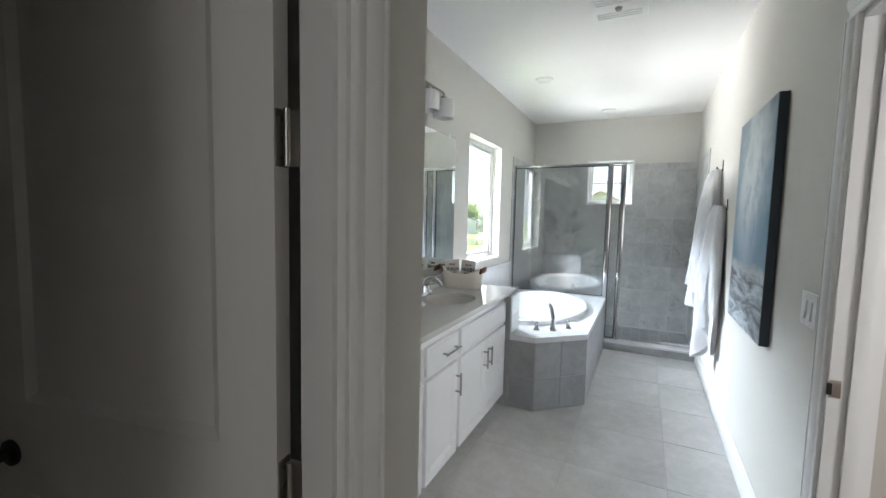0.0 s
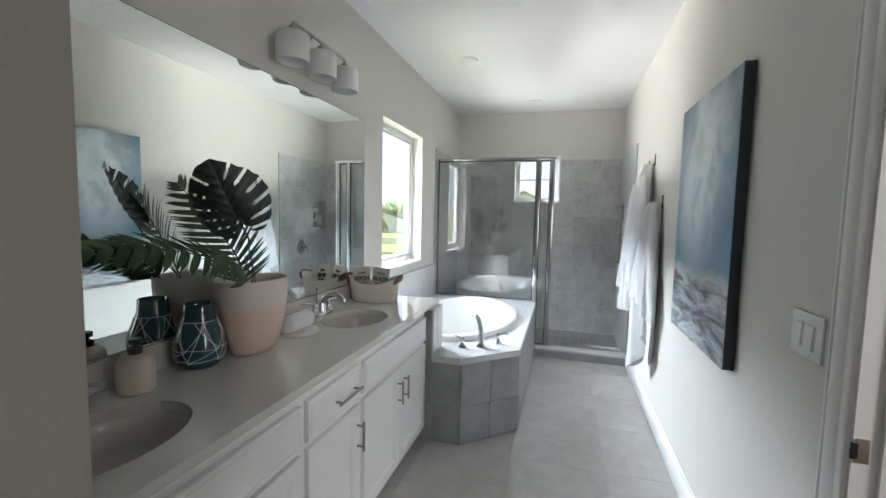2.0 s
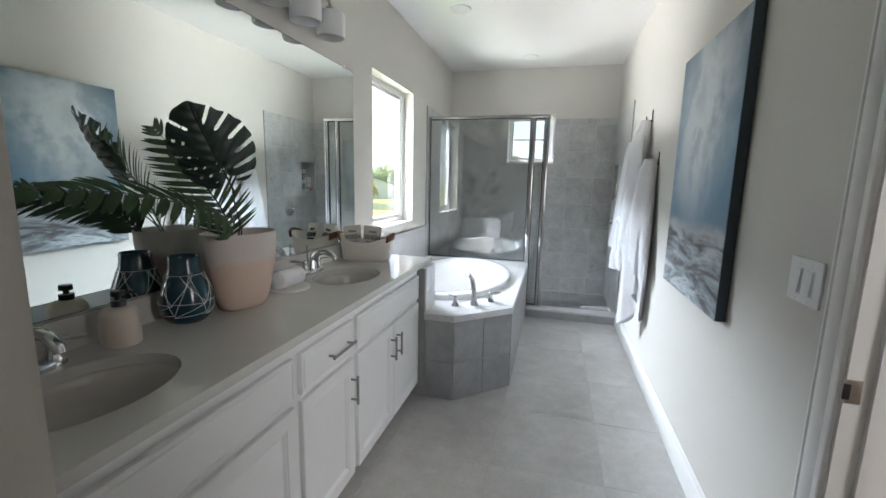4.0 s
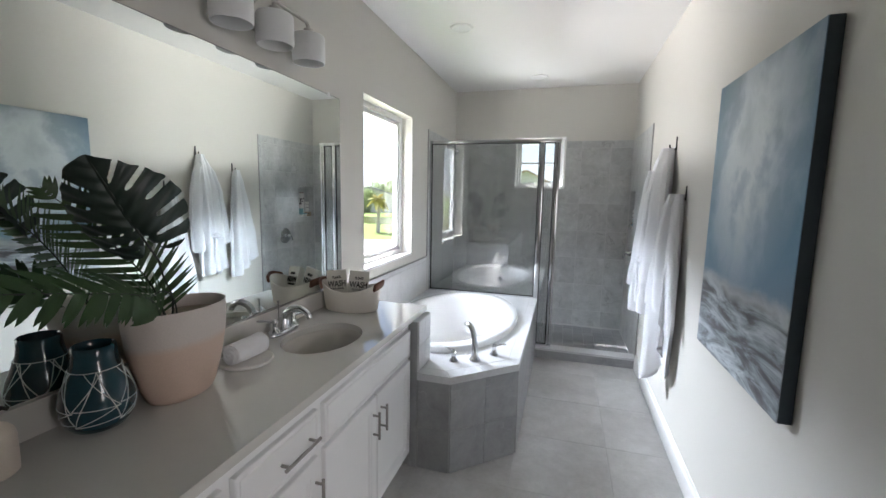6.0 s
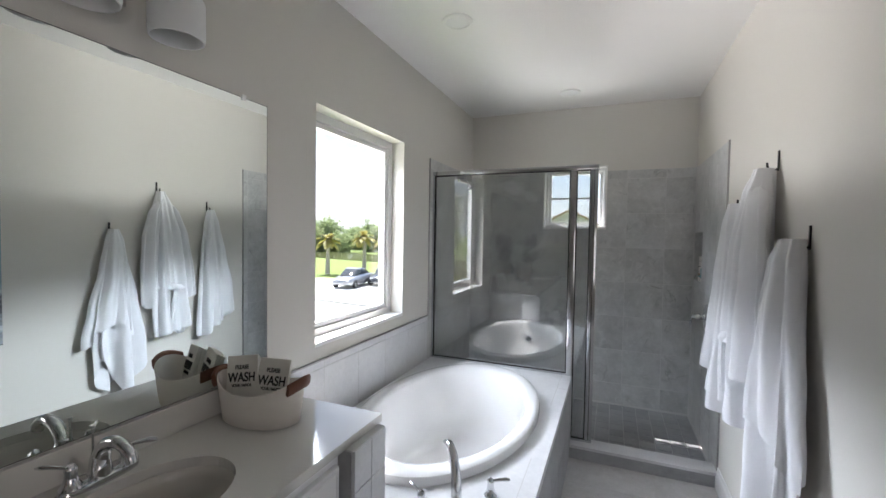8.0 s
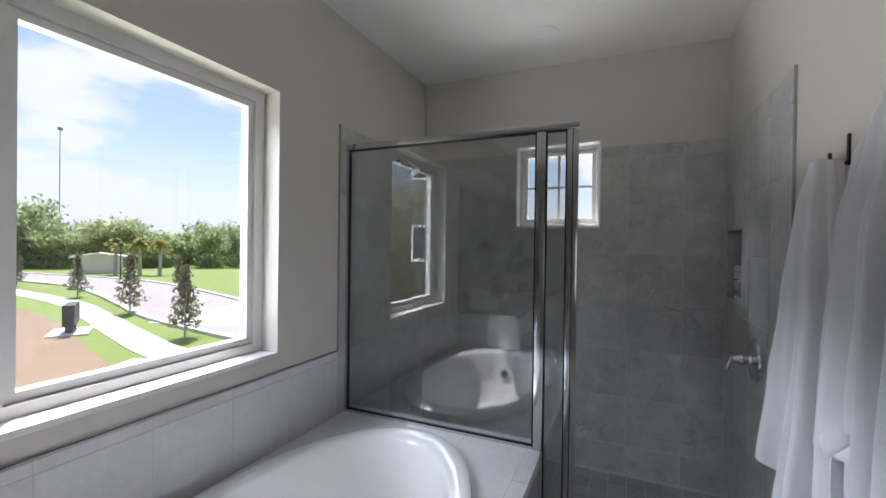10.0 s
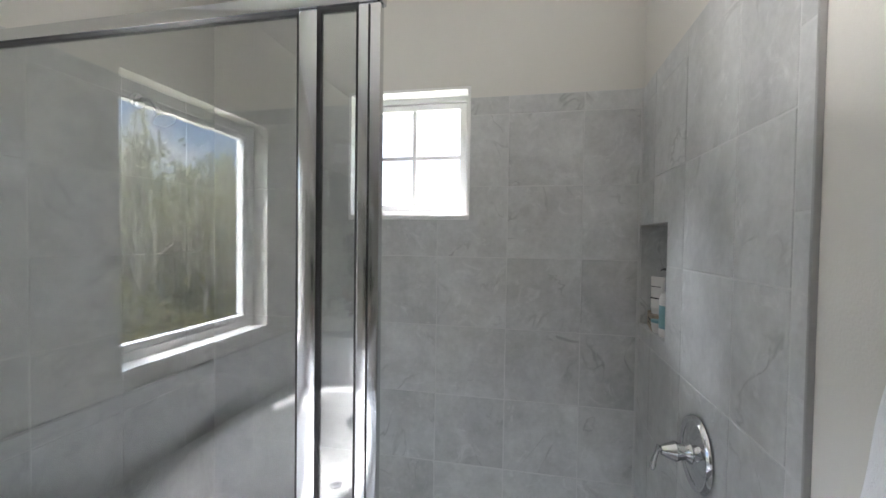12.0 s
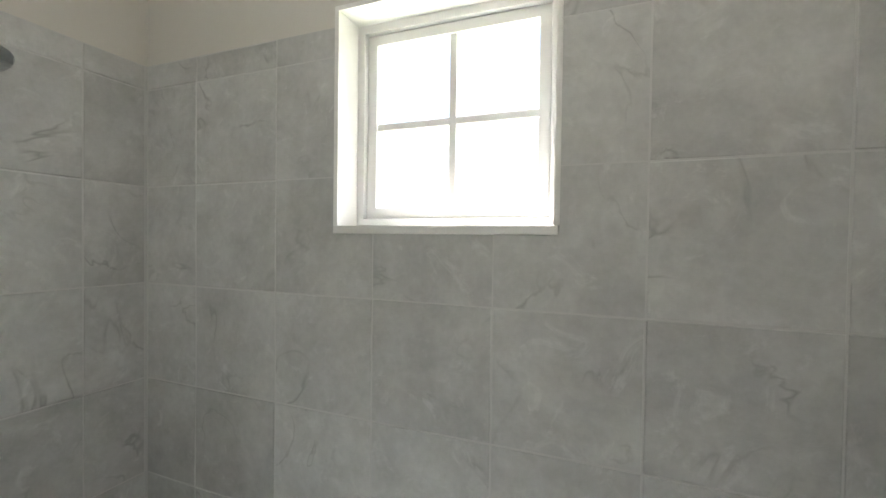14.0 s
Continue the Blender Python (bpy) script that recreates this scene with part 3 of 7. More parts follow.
def panel_door(name, hinge, length, height, label):
    """An open two-panel door whose leaf runs from its hinge towards -x."""
    d = thing(name, (hinge[0], hinge[1], 0), label, "door")
    x1, x0, y0, y1 = hinge[0], hinge[0] - length, hinge[1], hinge[1] + 0.035
    panels = [(x0 + 0.115, x1 - 0.115, 0.24, 0.84), (x0 + 0.115, x1 - 0.115, 1.035, height - 0.13)]
    part("leaf", slab("y", y0, y1, x0, x1, 0.012, height, panels), M_DOOR, d, "off-white painted leaf", smooth=0)
    for p in panels:
        bm = bmesh.new()
        rings = []
        for inset, depth in ((0, 0.0), (0.012, 0.006), (0.020, 0.010), (0.045, 0.010), (0.062, 0.004)):
            rings.append([bm.verts.new((x, y0 + depth, z)) for x, z in ((p[0] + inset, p[2] + inset), (p[1] - inset, p[2] + inset), (p[1] - inset, p[3] - inset), (p[0] + inset, p[3] - inset))])
        for a, b in zip(rings, rings[1:]):
            for k in range(4):
                bm.faces.new((a[k], a[(k + 1) % 4], b[(k + 1) % 4], b[k]))
        bm.faces.new(rings[-1])
        back = [bm.verts.new((v.co.x, y1 - 0.004, v.co.z)) for v in rings[0]]
        bm.faces.new(back)
        bmesh.ops.recalc_face_normals(bm, faces=bm.faces)
        part("panel", bm, M_DOOR, d, smooth=20)
    for z in (0.30, 0.975, 1.543):
        hg = part("hinge", tube([(x1 + 0.017, y0 + 0.008, z - 0.044), (x1 + 0.017, y0 + 0.008, z + 0.044)], 0.0048, 12), M_NICKEL, d, "satin nickel hinge")
        part("hinge_leaf", box(x1, x1 + 0.0025, y0 + 0.002, y0 + 0.030, z - 0.044, z + 0.044, 0.001), M_NICKEL, hg)
        part("hinge_leaf", box(x1 + 0.012, x1 + 0.058, y0 + 0.0185, y0 + 0.0215, z - 0.044, z + 0.044, 0.001), M_NICKEL, hg)
        for dz in (-0.03, 0, 0.03):
            part("screw", lathe([(0, 0), (0.0035, 0), (0.003, 0.001), (0, 0.0012)], (x1 + 0.0025, y0 + 0.013, z + dz), 10, turn=Matrix.Rotation(radians(90), 4, "Y")), M_DARKNICKEL, hg)
    k = lathe([(0, 0), (0.027, 0), (0.027, 0.006), (0.012, 0.012), (0.010, 0.03), (0.024, 0.042), (0.028, 0.055), (0.022, 0.066), (0, 0.070)], (x0 + 0.065, y0, 0.92), 24, turn=Matrix.Rotation(radians(90), 4, "X"))
    part("knob", k, M_IRON, d, "dark round knob")
    return d


leaf_open = panel_door("closet_door", (-0.502, 0.762), 0.71, 2.032, "off-white two-panel closet door standing open on nickel hinges")
leaf_open.rotation_euler[2] = radians(10)

# ---- tub deck, apron and pony wall ----
ZD = 0.556
P1, P2, P3 = (-0.838, 3.257), (-0.657, 3.257), (-0.328, 3.560)
TUB = (-0.905, 4.335, 0.475, 0.775)


def deck_slab(poly, z0, z1, centre, rx, ry, n=72):
    """A polygonal slab with an oval opening."""
    bm = bmesh.new()
    cx, cy = centre

    def edge_point(a):
        d = Vector((math.cos(a) * rx, math.sin(a) * ry)).normalized()
        best = None
        for i in range(len(poly)):
            p, q = Vector(poly[i]) - Vector((cx, cy)), Vector(poly[(i + 1) % len(poly)]) - Vector((cx, cy))
            e = q - p
            den = d.x * e.y - d.y * e.x
            if abs(den) < 1e-9:
                continue
            t = (p.x * e.y - p.y * e.x) / den
            u = (p.x * d.y - p.y * d.x) / den
            if t > 0 and -1e-9 <= u <= 1 + 1e-9 and (best is None or t < best):
                best = t
        return (cx + d.x * best, cy + d.y * best)

    angles = [2 * math.pi * i / n for i in range(n)] + [math.atan2((p[1] - cy) / ry, (p[0] - cx) / rx) % (2 * math.pi) for p in poly]
    angles = sorted(set(round(a, 6) for a in angles))
    rings = {}
    for z in (z1, z0):
        rings[z] = ([bm.verts.new((cx + rx * math.cos(a), cy + ry * math.sin(a), z)) for a in angles], [bm.verts.new((*edge_point(a), z)) for a in angles])
    m = len(angles)
    for i in range(m):
        j = (i + 1) % m
        (ti, to), (bi, bo) = rings[z1], rings[z0]
        bm.faces.new((ti[i], ti[j], to[j], to[i]))
        bm.faces.new((bi[i], bi[j], bo[j], bo[i]))
        bm.faces.new((to[i], to[j], bo[j], bo[i]))
        bm.faces.new((ti[i], ti[j], bi[j], bi[i]))
    bmesh.ops.recalc_face_normals(bm, faces=bm.faces)
    return bm


YG = 5.213
deck_poly = [P1, P2, P3, (P3[0], 5.30), (XL, 5.30), (XL, 3.257)]
deck = thing("tub_deck", (-0.88, 4.3, 0), "pale tiled tub deck with a clipped corner and grey tiled apron", "tub deck", kind="structure")
part("deck_top", deck_slab(deck_poly, ZD - 0.04, ZD, TUB[:2], TUB[2] - 0.02, TUB[3] - 0.02), M_DECK, deck, "pale grey tiled top", smooth=0)
# joints between the deck tiles
for a, b in (((-0.70, 3.332), (-0.395, 3.612)), ((-0.838, 3.335), (-0.70, 3.332)), ((-0.700, 3.332), (-0.660, 3.259)), ((-0.552, 3.468), (-0.502, 3.402)), ((-0.395, 3.612), (-0.330, 3.565)), ((-0.395, 3.612), (-0.395, 4.00)), ((-0.395, 4.62), (-0.395, 5.21)), ((-0.395, 4.92), (-0.330, 4.92)), ((-0.70, 5.10), (-0.70, 5.21)), ((-1.02, 5.13), (-1.02, 5.21))):
    a, b = Vector((*a, ZD)), Vector((*b, ZD))
    w = (b - a).cross(Vector((0, 0, 1))).normalized() * 0.0014
    jb = bmesh.new()
    q = [jb.verts.new(p + Vector((0, 0, h))) for h in (0.0002, 0.0007) for p in (a + w, b + w, b - w, a - w)]
    for f4 in ((4, 5, 6, 7), (0, 1, 5, 4), (1, 2, 6, 5), (2, 3, 7, 6), (3, 0, 4, 7)):
        jb.faces.new([q[k] for k in f4])
    bmesh.ops.recalc_face_normals(jb, faces=jb.faces)
    part("joint", jb, M_DGROUT, deck, smooth=0)
core = bmesh.new()
cv = [(P1[0] + 0.0, P1[1] + 0.008), (P2[0] - 0.003, P2[1] + 0.008), (P3[0] - 0.008, P3[1] + 0.004), (P3[0] - 0.008, 5.30), (XL, 5.30), (XL, 3.265)]
lo, hi = [core.verts.new((*p, 0.0)) for p in cv], [core.verts.new((*p, ZD - 0.041)) for p in cv]
for i in range(len(cv)):
    j = (i + 1) % len(cv)
    core.faces.new((lo[i], lo[j], hi[j], hi[i]))
part("apron_core", core, M_AGROUT, deck, smooth=0)


def plank_tile(a, b, z0, z1, parent, material, proud=0.008):
    """One tile on an upright face from plan point a to b (outside to the right of a->b)."""
    a, b = Vector(a), Vector(b)
    d = (b - a).normalized()
    nrm = Vector((d.y, -d.x))
    j = 0.0011
    bm = bmesh.new()
    p, q = a + d * j, b - d * j
    c = 0.0016
    lay = [[(p, 0, z0 + j), (q, 0, z0 + j), (q, 0, z1 - j), (p, 0, z1 - j)]]
    lay.append([(u, proud - c, z) for u, _, z in lay[0]])
    lay.append([(p + d * c, proud, z0 + j + c), (q - d * c, proud, z0 + j + c), (q - d * c, proud, z1 - j - c), (p + d * c, proud, z1 - j - c)])
    vs = [[bm.verts.new((u.x + nrm.x * n, u.y + nrm.y * n, z)) for u, n, z in row] for row in lay]
    for r0, r1 in zip(vs, vs[1:]):
        for k in range(4):
            bm.faces.new((r0[k], r0[(k + 1) % 4], r1[(k + 1) % 4], r1[k]))
    bm.faces.new(vs[-1])
    bmesh.ops.recalc_face_normals(bm, faces=bm.faces)
    part("tile", bm, material, parent, smooth=0)


def face_tiles(a, b, cuts, rows, parent, material):
    a, b = Vector(a), Vector(b)
    for u, v in zip(cuts, cuts[1:]):
        for z0, z1 in zip(rows, rows[1:]):
            plank_tile(a.lerp(b, u), a.lerp(b, v), z0, z1, parent, material)


ROWS_A = [0.0, 0.245, ZD - 0.040]
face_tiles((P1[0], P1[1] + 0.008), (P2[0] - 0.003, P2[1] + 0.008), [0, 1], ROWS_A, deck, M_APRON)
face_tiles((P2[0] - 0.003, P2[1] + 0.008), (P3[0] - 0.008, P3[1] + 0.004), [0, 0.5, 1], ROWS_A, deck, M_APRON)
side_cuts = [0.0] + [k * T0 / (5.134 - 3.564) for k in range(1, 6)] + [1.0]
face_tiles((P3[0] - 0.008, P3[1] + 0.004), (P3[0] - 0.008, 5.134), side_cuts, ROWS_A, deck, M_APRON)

YP = 3.47
pony = thing("pony_wall", (-1.1, 3.36, ZD), "short tiled wall between the vanity and the tub", "wall", kind="structure")
part("pony_core", box(XL, P1[0] - 0.008, 3.264, YP - 0.008, ZD + 0.001, 0.841), M_GROUT, pony, smooth=0)
face_tiles((P1[0] - 0.008, 3.264), (P1[0] - 0.008, YP - 0.008), [0, 0.52, 1], [ZD + 0.002, 0.70, 0.840], pony, M_DECK)
face_tiles((P1[0] - 0.008, YP - 0.008), (XL + 0.008, YP - 0.008), [0, 0.5, 1], [ZD + 0.002, 0.70, 0.840], pony, M_DECK)
part("filler", box(-0.897, P1[0] - 0.009, 3.255, 3.2635, 0.0, 0.840), M_APRON, pony, "grey filler strip", smooth=0)

# ---- bathtub ----
tub = thing("bathtub", (TUB[0], TUB[1], ZD), "white oval drop-in acrylic bathtub, empty, in the tiled deck", "bathtub")
cx, cy, rx, ry = TUB
shape = [(1.0, 0.0), (1.0, 0.022), (0.992, 0.034), (0.972, 0.040), (0.93, 0.040), (0.88, 0.038), (0.852, 0.030), (0.838, 0.012), (0.825, -0.02), (0.80, -0.14), (0.765, -0.27), (0.72, -0.345), (0.64, -0.385), (0.50, -0.398), (0.25, -0.402), (0.0, -0.404)]
bm = bmesh.new()
N = 96
rings = []
for s, z in shape:
    if s == 0:
        rings.append([bm.verts.new((cx, cy, ZD + z))])
        continue
    # the wide end of the oval and the drain end differ a little
    rings.append([bm.verts.new((cx + rx * s * math.cos(2 * math.pi * i / N), cy + (ry - 0.05 * max(0.0, -z) * (1 if math.sin(2 * math.pi * i / N) > 0 else -0.4)) * s * math.sin(2 * math.pi * i / N), ZD + z)) for i in range(N)])
for a, b in zip(rings, rings[1:]):
    for i in range(N):
        j = (i + 1) % N
        bm.faces.new((a[i], a[j], b[0]) if len(b) == 1 else (a[i], a[j], b[j], b[i]))
bmesh.ops.recalc_face_normals(bm, faces=bm.faces)
for f3 in bm.faces:
    f3.normal_flip()
bmesh.ops.recalc_face_normals(bm, faces=bm.faces)
part("basin", bm, M_TUB, tub, smooth=40)
part("drain", lathe([(0, 0.004), (0.03, 0.004), (0.035, 0.0), (0.035, -0.003)], (cx, cy - 0.40, ZD - 0.394), 24), M_CHROME, tub, "chrome drain")
part("overflow", lathe([(0, 0.014), (0.020, 0.014), (0.034, 0.010), (0.036, 0.0)], (cx, cy - 0.598, ZD - 0.13), 24, turn=Matrix.Rotation(radians(-84), 4, "X")), M_CHROME, tub, "chrome overflow plate")


def lever(name, at, angle, parent, scale=1.0, base_h=0.055):
    """A lever tap: flared base, waisted stem, ball and slim lever."""
    m = Matrix.Translation(at) @ Matrix.Rotation(radians(angle), 4, "Z") @ Matrix.Scale(scale, 4)
    body = lathe([(0, 0), (0.024, 0), (0.025, 0.004), (0.021, 0.009), (0.014, 0.022), (0.0115, base_h - 0.012), (0.014, base_h - 0.004), (0.012, base_h + 0.004), (0.006, base_h + 0.010), (0, base_h + 0.011)], n=24)
    tube(bend([(0, 0, base_h - 0.001), (0.018, 0, base_h + 0.002), (0.045, 0, base_h + 0.006), (0.070, 0, base_h + 0.006)], 4), [0.0055] * 4 + [0.006] * 4 + [0.0065, 0.007, 0.007, 0.006, 0.004], 12, body, 0.7)
    body.transform(m)
    return part(name, body, M_CHROME, parent)


tf = thing("tub_filler", (-0.585, 3.535, ZD), "chrome arched tub spout with two lever handles on the deck", "faucet")
spout = lathe([(0, 0), (0.033, 0), (0.034, 0.005), (0.028, 0.012), (0.020, 0.03), (0.016, 0.06), (0.0, 0.062)], (-0.585, 3.535, ZD), 28)
d2 = Vector((-0.62, 0.78, 0)).normalized()
b0 = Vector((-0.585, 3.535, ZD))
path = bend([b0 + Vector((0, 0, 0.03)), b0 + Vector((0, 0, 0.10)) + d2 * 0.006, b0 + Vector((0, 0, 0.165)) + d2 * 0.035, b0 + Vector((0, 0, 0.192)) + d2 * 0.085, b0 + Vector((0, 0, 0.180)) + d2 * 0.130], 6)
tube(path, [0.021 - 0.0072 * i / (len(path) - 1) for i in range(len(path))], 18, spout, 0.8)
part("spout", spout, M_CHROME, tf)
lever("handle", (-0.700, 3.480, ZD), 150, tf, 1.05)
lever("handle", (-0.490, 3.655, ZD), 20, tf, 1.05)

# ---- vanity ----
YV0, YV1, XF = YC + 0.002, 3.253, -0.897
GROUPV = "vanity cabinets"


def cab_front(name, y0, y1, z0, z1, parent, flat=False):
    """A cabinet door or drawer front with frame, stepped bead and recessed panel."""
    bm = bmesh.new()
    x0, x1 = XF + 0.001, XF + 0.020
    steps = [(0, x1 - 0.003), (0.003, x1)] + ([(0.011, x1), (0.013, x1 - 0.003), (0.016, x1 - 0.003), (0.018, x1)] if flat else [(0.050, x1), (0.053, x1 - 0.003), (0.058, x1 - 0.003), (0.066, x1 - 0.009), (0.068, x1 - 0.010)])
    rings = [[bm.verts.new((x0, y, z)) for y, z in ((y0, z0), (y1, z0), (y1, z1), (y0, z1))]]
    for s, x in steps:
        rings.append([bm.verts.new((x, y, z)) for y, z in ((y0 + s, z0 + s), (y1 - s, z0 + s), (y1 - s, z1 - s), (y0 + s, z1 - s))])
    for a, b in zip(rings, rings[1:]):
        for k in range(4):
            bm.faces.new((a[k], a[(k + 1) % 4], b[(k + 1) % 4], b[k]))
    bm.faces.new(rings[-1])
    bm.faces.new(rings[0])
    bmesh.ops.recalc_face_normals(bm, faces=bm.faces)
    return part(name, bm, M_CAB, parent, smooth=20)


def bar_pull(y, z, upright, parent, half=0.062):
    x = XF + 0.020
    bm = bmesh.new()
    e = Vector((0, 0, 1)) if upright else Vector((0, 1, 0))
    c = Vector((x + 0.030, y, z))
    tube([c - e * half, c + e * half], 0.0058, 14, bm)
    for s in (-1, 1):
        p = c + e * s * (half - 0.018)
        tube([(x - 0.001, p.y, p.z), (x + 0.030, p.y, p.z)], 0.0048, 12, bm)
    part("handle", bm, M_DARKNICKEL, parent, "satin dark bar pull")


def cabinet(y0, y1, label):
    c = thing("vanity_cabinet", (-1.15, (y0 + y1) / 2, 0), label, "cabinet", GROUPV)
    body = slab("x", XL + 0.002, XF, y0, y1, 0.095, 0.690)
    # open above, so that a bowl can hang inside
    slab("z", 0.690, 0.840, XL + 0.002, XF, y0, y1, [(XL + 0.020, XF - 0.019, y0 + 0.018, y1 - 0.018)], bm=body)
    part("body", body, M_CAB, c, smooth=0)
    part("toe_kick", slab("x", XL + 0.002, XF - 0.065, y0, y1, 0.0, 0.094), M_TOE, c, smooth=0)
    return c


c1 = cabinet(YV0, 1.980, "white sink base cabinet with panel doors under a false front")
cab_front("false_front", YV0 + 0.02, 1.962, 0.655, 0.800, c1, True)
da = cab_front("door", YV0 + 0.02, 1.492, 0.100, 0.632, c1)
db = cab_front("door", 1.500, 1.962, 0.100, 0.632, c1)
bar_pull(1.44, 0.51, True, da)
bar_pull(1.55, 0.51, True, db)
c2 = cabinet(1.980, 2.388, "narrow white cabinet with one drawer above a panel door")
dr = cab_front("drawer", 2.000, 2.368, 0.655, 0.800, c2, True)
bar_pull(2.245, 0.722, False, dr, 0.088)
dc = cab_front("door", 2.000, 2.368, 0.100, 0.632, c2)
bar_pull(2.343, 0.505, True, dc)
c3 = cabinet(2.388, YV1, "white sink base cabinet with paired panel doors under a false front")
cab_front("false_front", 2.408, 3.236, 0.655, 0.800, c3, True)
dd = cab_front("door", 2.408, 2.818, 0.100, 0.632, c3)
de = cab_front("door", 2.826, 3.236, 0.100, 0.632, c3)
bar_pull(2.783, 0.512, True, dd)
bar_pull(2.862, 0.512, True, de)

SINKS = [(-1.140, 1.535), (-1.140, 2.815)]
SX, SY = 0.162, 0.212
XCF = -0.872
ct = bmesh.new()
for z, flip in ((0.872, False), (0.842, True)):
    cuts = [YC + 0.001]
    for sx_, sy_ in SINKS:
        cuts += [sy_ - 0.27, sy_ + 0.27]
    cuts.append(3.490)
    for i in range(0, len(cuts) - 1):
        y0, y1 = cuts[i], cuts[i + 1]
        if i % 2 == 0:
            ct.faces.new([ct.verts.new(v) for v in ((XL, y0, z), (XCF, y0, z), (XCF, y1, z), (XL, y1, z))])
            continue
        sx_, sy_ = SINKS[i // 2]
        angs = sorted(set([round(2 * math.pi * k / 72, 6) for k in range(72)] + [round(math.atan2(yy - sy_, xx - sx_) % (2 * math.pi), 6) for xx in (XL, XCF) for yy in (y0, y1)]))
        inner, outer_ = [], []
        for a in angs:
            ca, sa = math.cos(a), math.sin(a)
            r = 1 / math.sqrt((ca / SX) ** 2 + (sa / SY) ** 2)
            inner.append(ct.verts.new((sx_ + r * ca, sy_ + r * sa, z)))
            t = min(((XCF if ca > 0 else XL) - sx_) / ca if abs(ca) > 1e-6 else 9, ((y1 if sa > 0 else y0) - sy_) / sa if abs(sa) > 1e-6 else 9)
            outer_.append(ct.verts.new((sx_ + t * ca, sy_ + t * sa, z)))
        for k in range(len(angs)):
            j = (k + 1) % len(angs)
            ct.faces.new((inner[k], inner[j], outer_[j], outer_[k]))
        if not flip:
            low = [ct.verts.new((v.co.x, v.co.y, 0.842)) for v in inner]
            for k in range(len(angs)):
                j = (k + 1) % len(angs)
                ct.faces.new((inner[k], inner[j], low[j], low[k]))
for q in (((XCF, YC + 0.001), (XCF, 3.49)), ((XCF, 3.49), (XL, 3.49))):
    (xa, ya), (xb, yb) = q
    ct.faces.new([ct.verts.new(v) for v in ((xa, ya, 0.842), (xb, yb, 0.842), (xb, yb, 0.872), (xa, ya, 0.872))])
bmesh.ops.remove_doubles(ct, verts=ct.verts, dist=1e-4)
bmesh.ops.recalc_face_normals(ct, faces=ct.faces)
top = thing("vanity_countertop", (-1.15, 2.26, 0.842), "pale polished quartz vanity top with two sink openings", "countertop")
part("slab", ct, M_QUARTZ, top, smooth=0)
part("backsplash", box(XL + 0.001, XL + 0.020, YC + 0.002, 3.488, 0.8725, 0.966, 0.0015), M_QUARTZ, top, smooth=0)
part("side_splash", box(XL + 0.021, XCF - 0.02, YC + 0.001, YC + 0.020, 0.8725, 0.966, 0.0015), M_QUARTZ, top, smooth=0)

for sx_, sy_ in SINKS:
    s = thing("sink", (sx_, sy_, 0.70), "bone-white oval undermount sink with a chrome drain", "sink", "vanity sinks")
    prof = [(1.06, 0.0), (1.03, -0.001), (1.0, -0.006), (0.97, -0.03), (0.92, -0.075), (0.82, -0.115), (0.62, -0.135), (0.3, -0.142), (0.12, -0.146), (0.0, -0.146)]
    part("bowl", lathe([(r, z) for r, z in prof], (sx_, sy_, 0.8415), 64, sx=SX, sy=SY), M_SINK, s, smooth=50)
    part("drain", lathe([(0, 0.002), (0.016, 0.002), (0.017, 0.005), (0.022, 0.005), (0.024, 0.0)], (sx_ - 0.01, sy_, 0.697), 24), M_CHROME, s, "chrome drain")


def vanity_faucet(x, y):
    f = thing("vanity_faucet", (x, y, 0.872), "chrome centerset faucet with an arched spout and two lever handles", "faucet", "vanity faucets")
    z = 0.8725
    base = lathe([(0, 0.0), (1.0, 0.0), (1.0, 0.006), (0.93, 0.014), (0.75, 0.018), (0, 0.019)], (x, y, z), 40, sx=0.027, sy=0.082)
    part("base", base, M_CHROME, f)
    sp = lathe([(0, 0.012), (0.025, 0.012), (0.022, 0.03), (0.019, 0.055), (0.016, 0.066), (0.0, 0.07)], (x, y, z), 24)
    pth = bend([(x, y, z + 0.02), (x + 0.006, y, z + 0.060), (x + 0.032, y, z + 0.092), (x + 0.075, y, z + 0.100), (x + 0.108, y, z + 0.082), (x + 0.116, y, z + 0.066)], 5)
    tube(pth, [0.019 - 0.006 * i / (len(pth) - 1) for i in range(len(pth))], 16, sp, 0.85)
    part("spout", sp, M_CHROME, f)
    part("lift_rod", tube([(x - 0.026, y, z + 0.01), (x - 0.026, y, z + 0.115), (x - 0.026, y, z + 0.122)], [0.0028, 0.0028, 0.006], 10), M_CHROME, f)
    for s, a in ((-1, 215), (1, 40)):
        lever("handle", (x, y + s * 0.055, z + 0.010), a, f, 0.92, 0.050)
    return f


for fy in (1.535, 2.815):
    vanity_faucet(-1.345, fy).scale = (1.18, 1.18, 1.18)

# ---- mirror ----
mirror = thing("wall_mirror", (XL, 2.28, 0.972), "large frameless mirror over the vanity, held by clear clips", "mirror")
part("glass", box(XL + 0.002, XL + 0.007, YC + 0.055, 3.478, 0.972, 2.066), M_MIRROR, mirror, smooth=0)
part("edge", slab("x", XL + 0.0015, XL + 0.0065, YC + 0.053, 3.480, 0.970, 2.068, [(YC + 0.055, 3.478, 0.972, 2.066)]), M_BLACK, mirror, "dark polished edge", smooth=0)
for y in (1.42, 3.36):
    part("clip", box(XL + 0.001, XL + 0.012, y - 0.009, y + 0.009, 2.056, 2.078, 0.002), M_PLATE, mirror, "clear plastic clip")

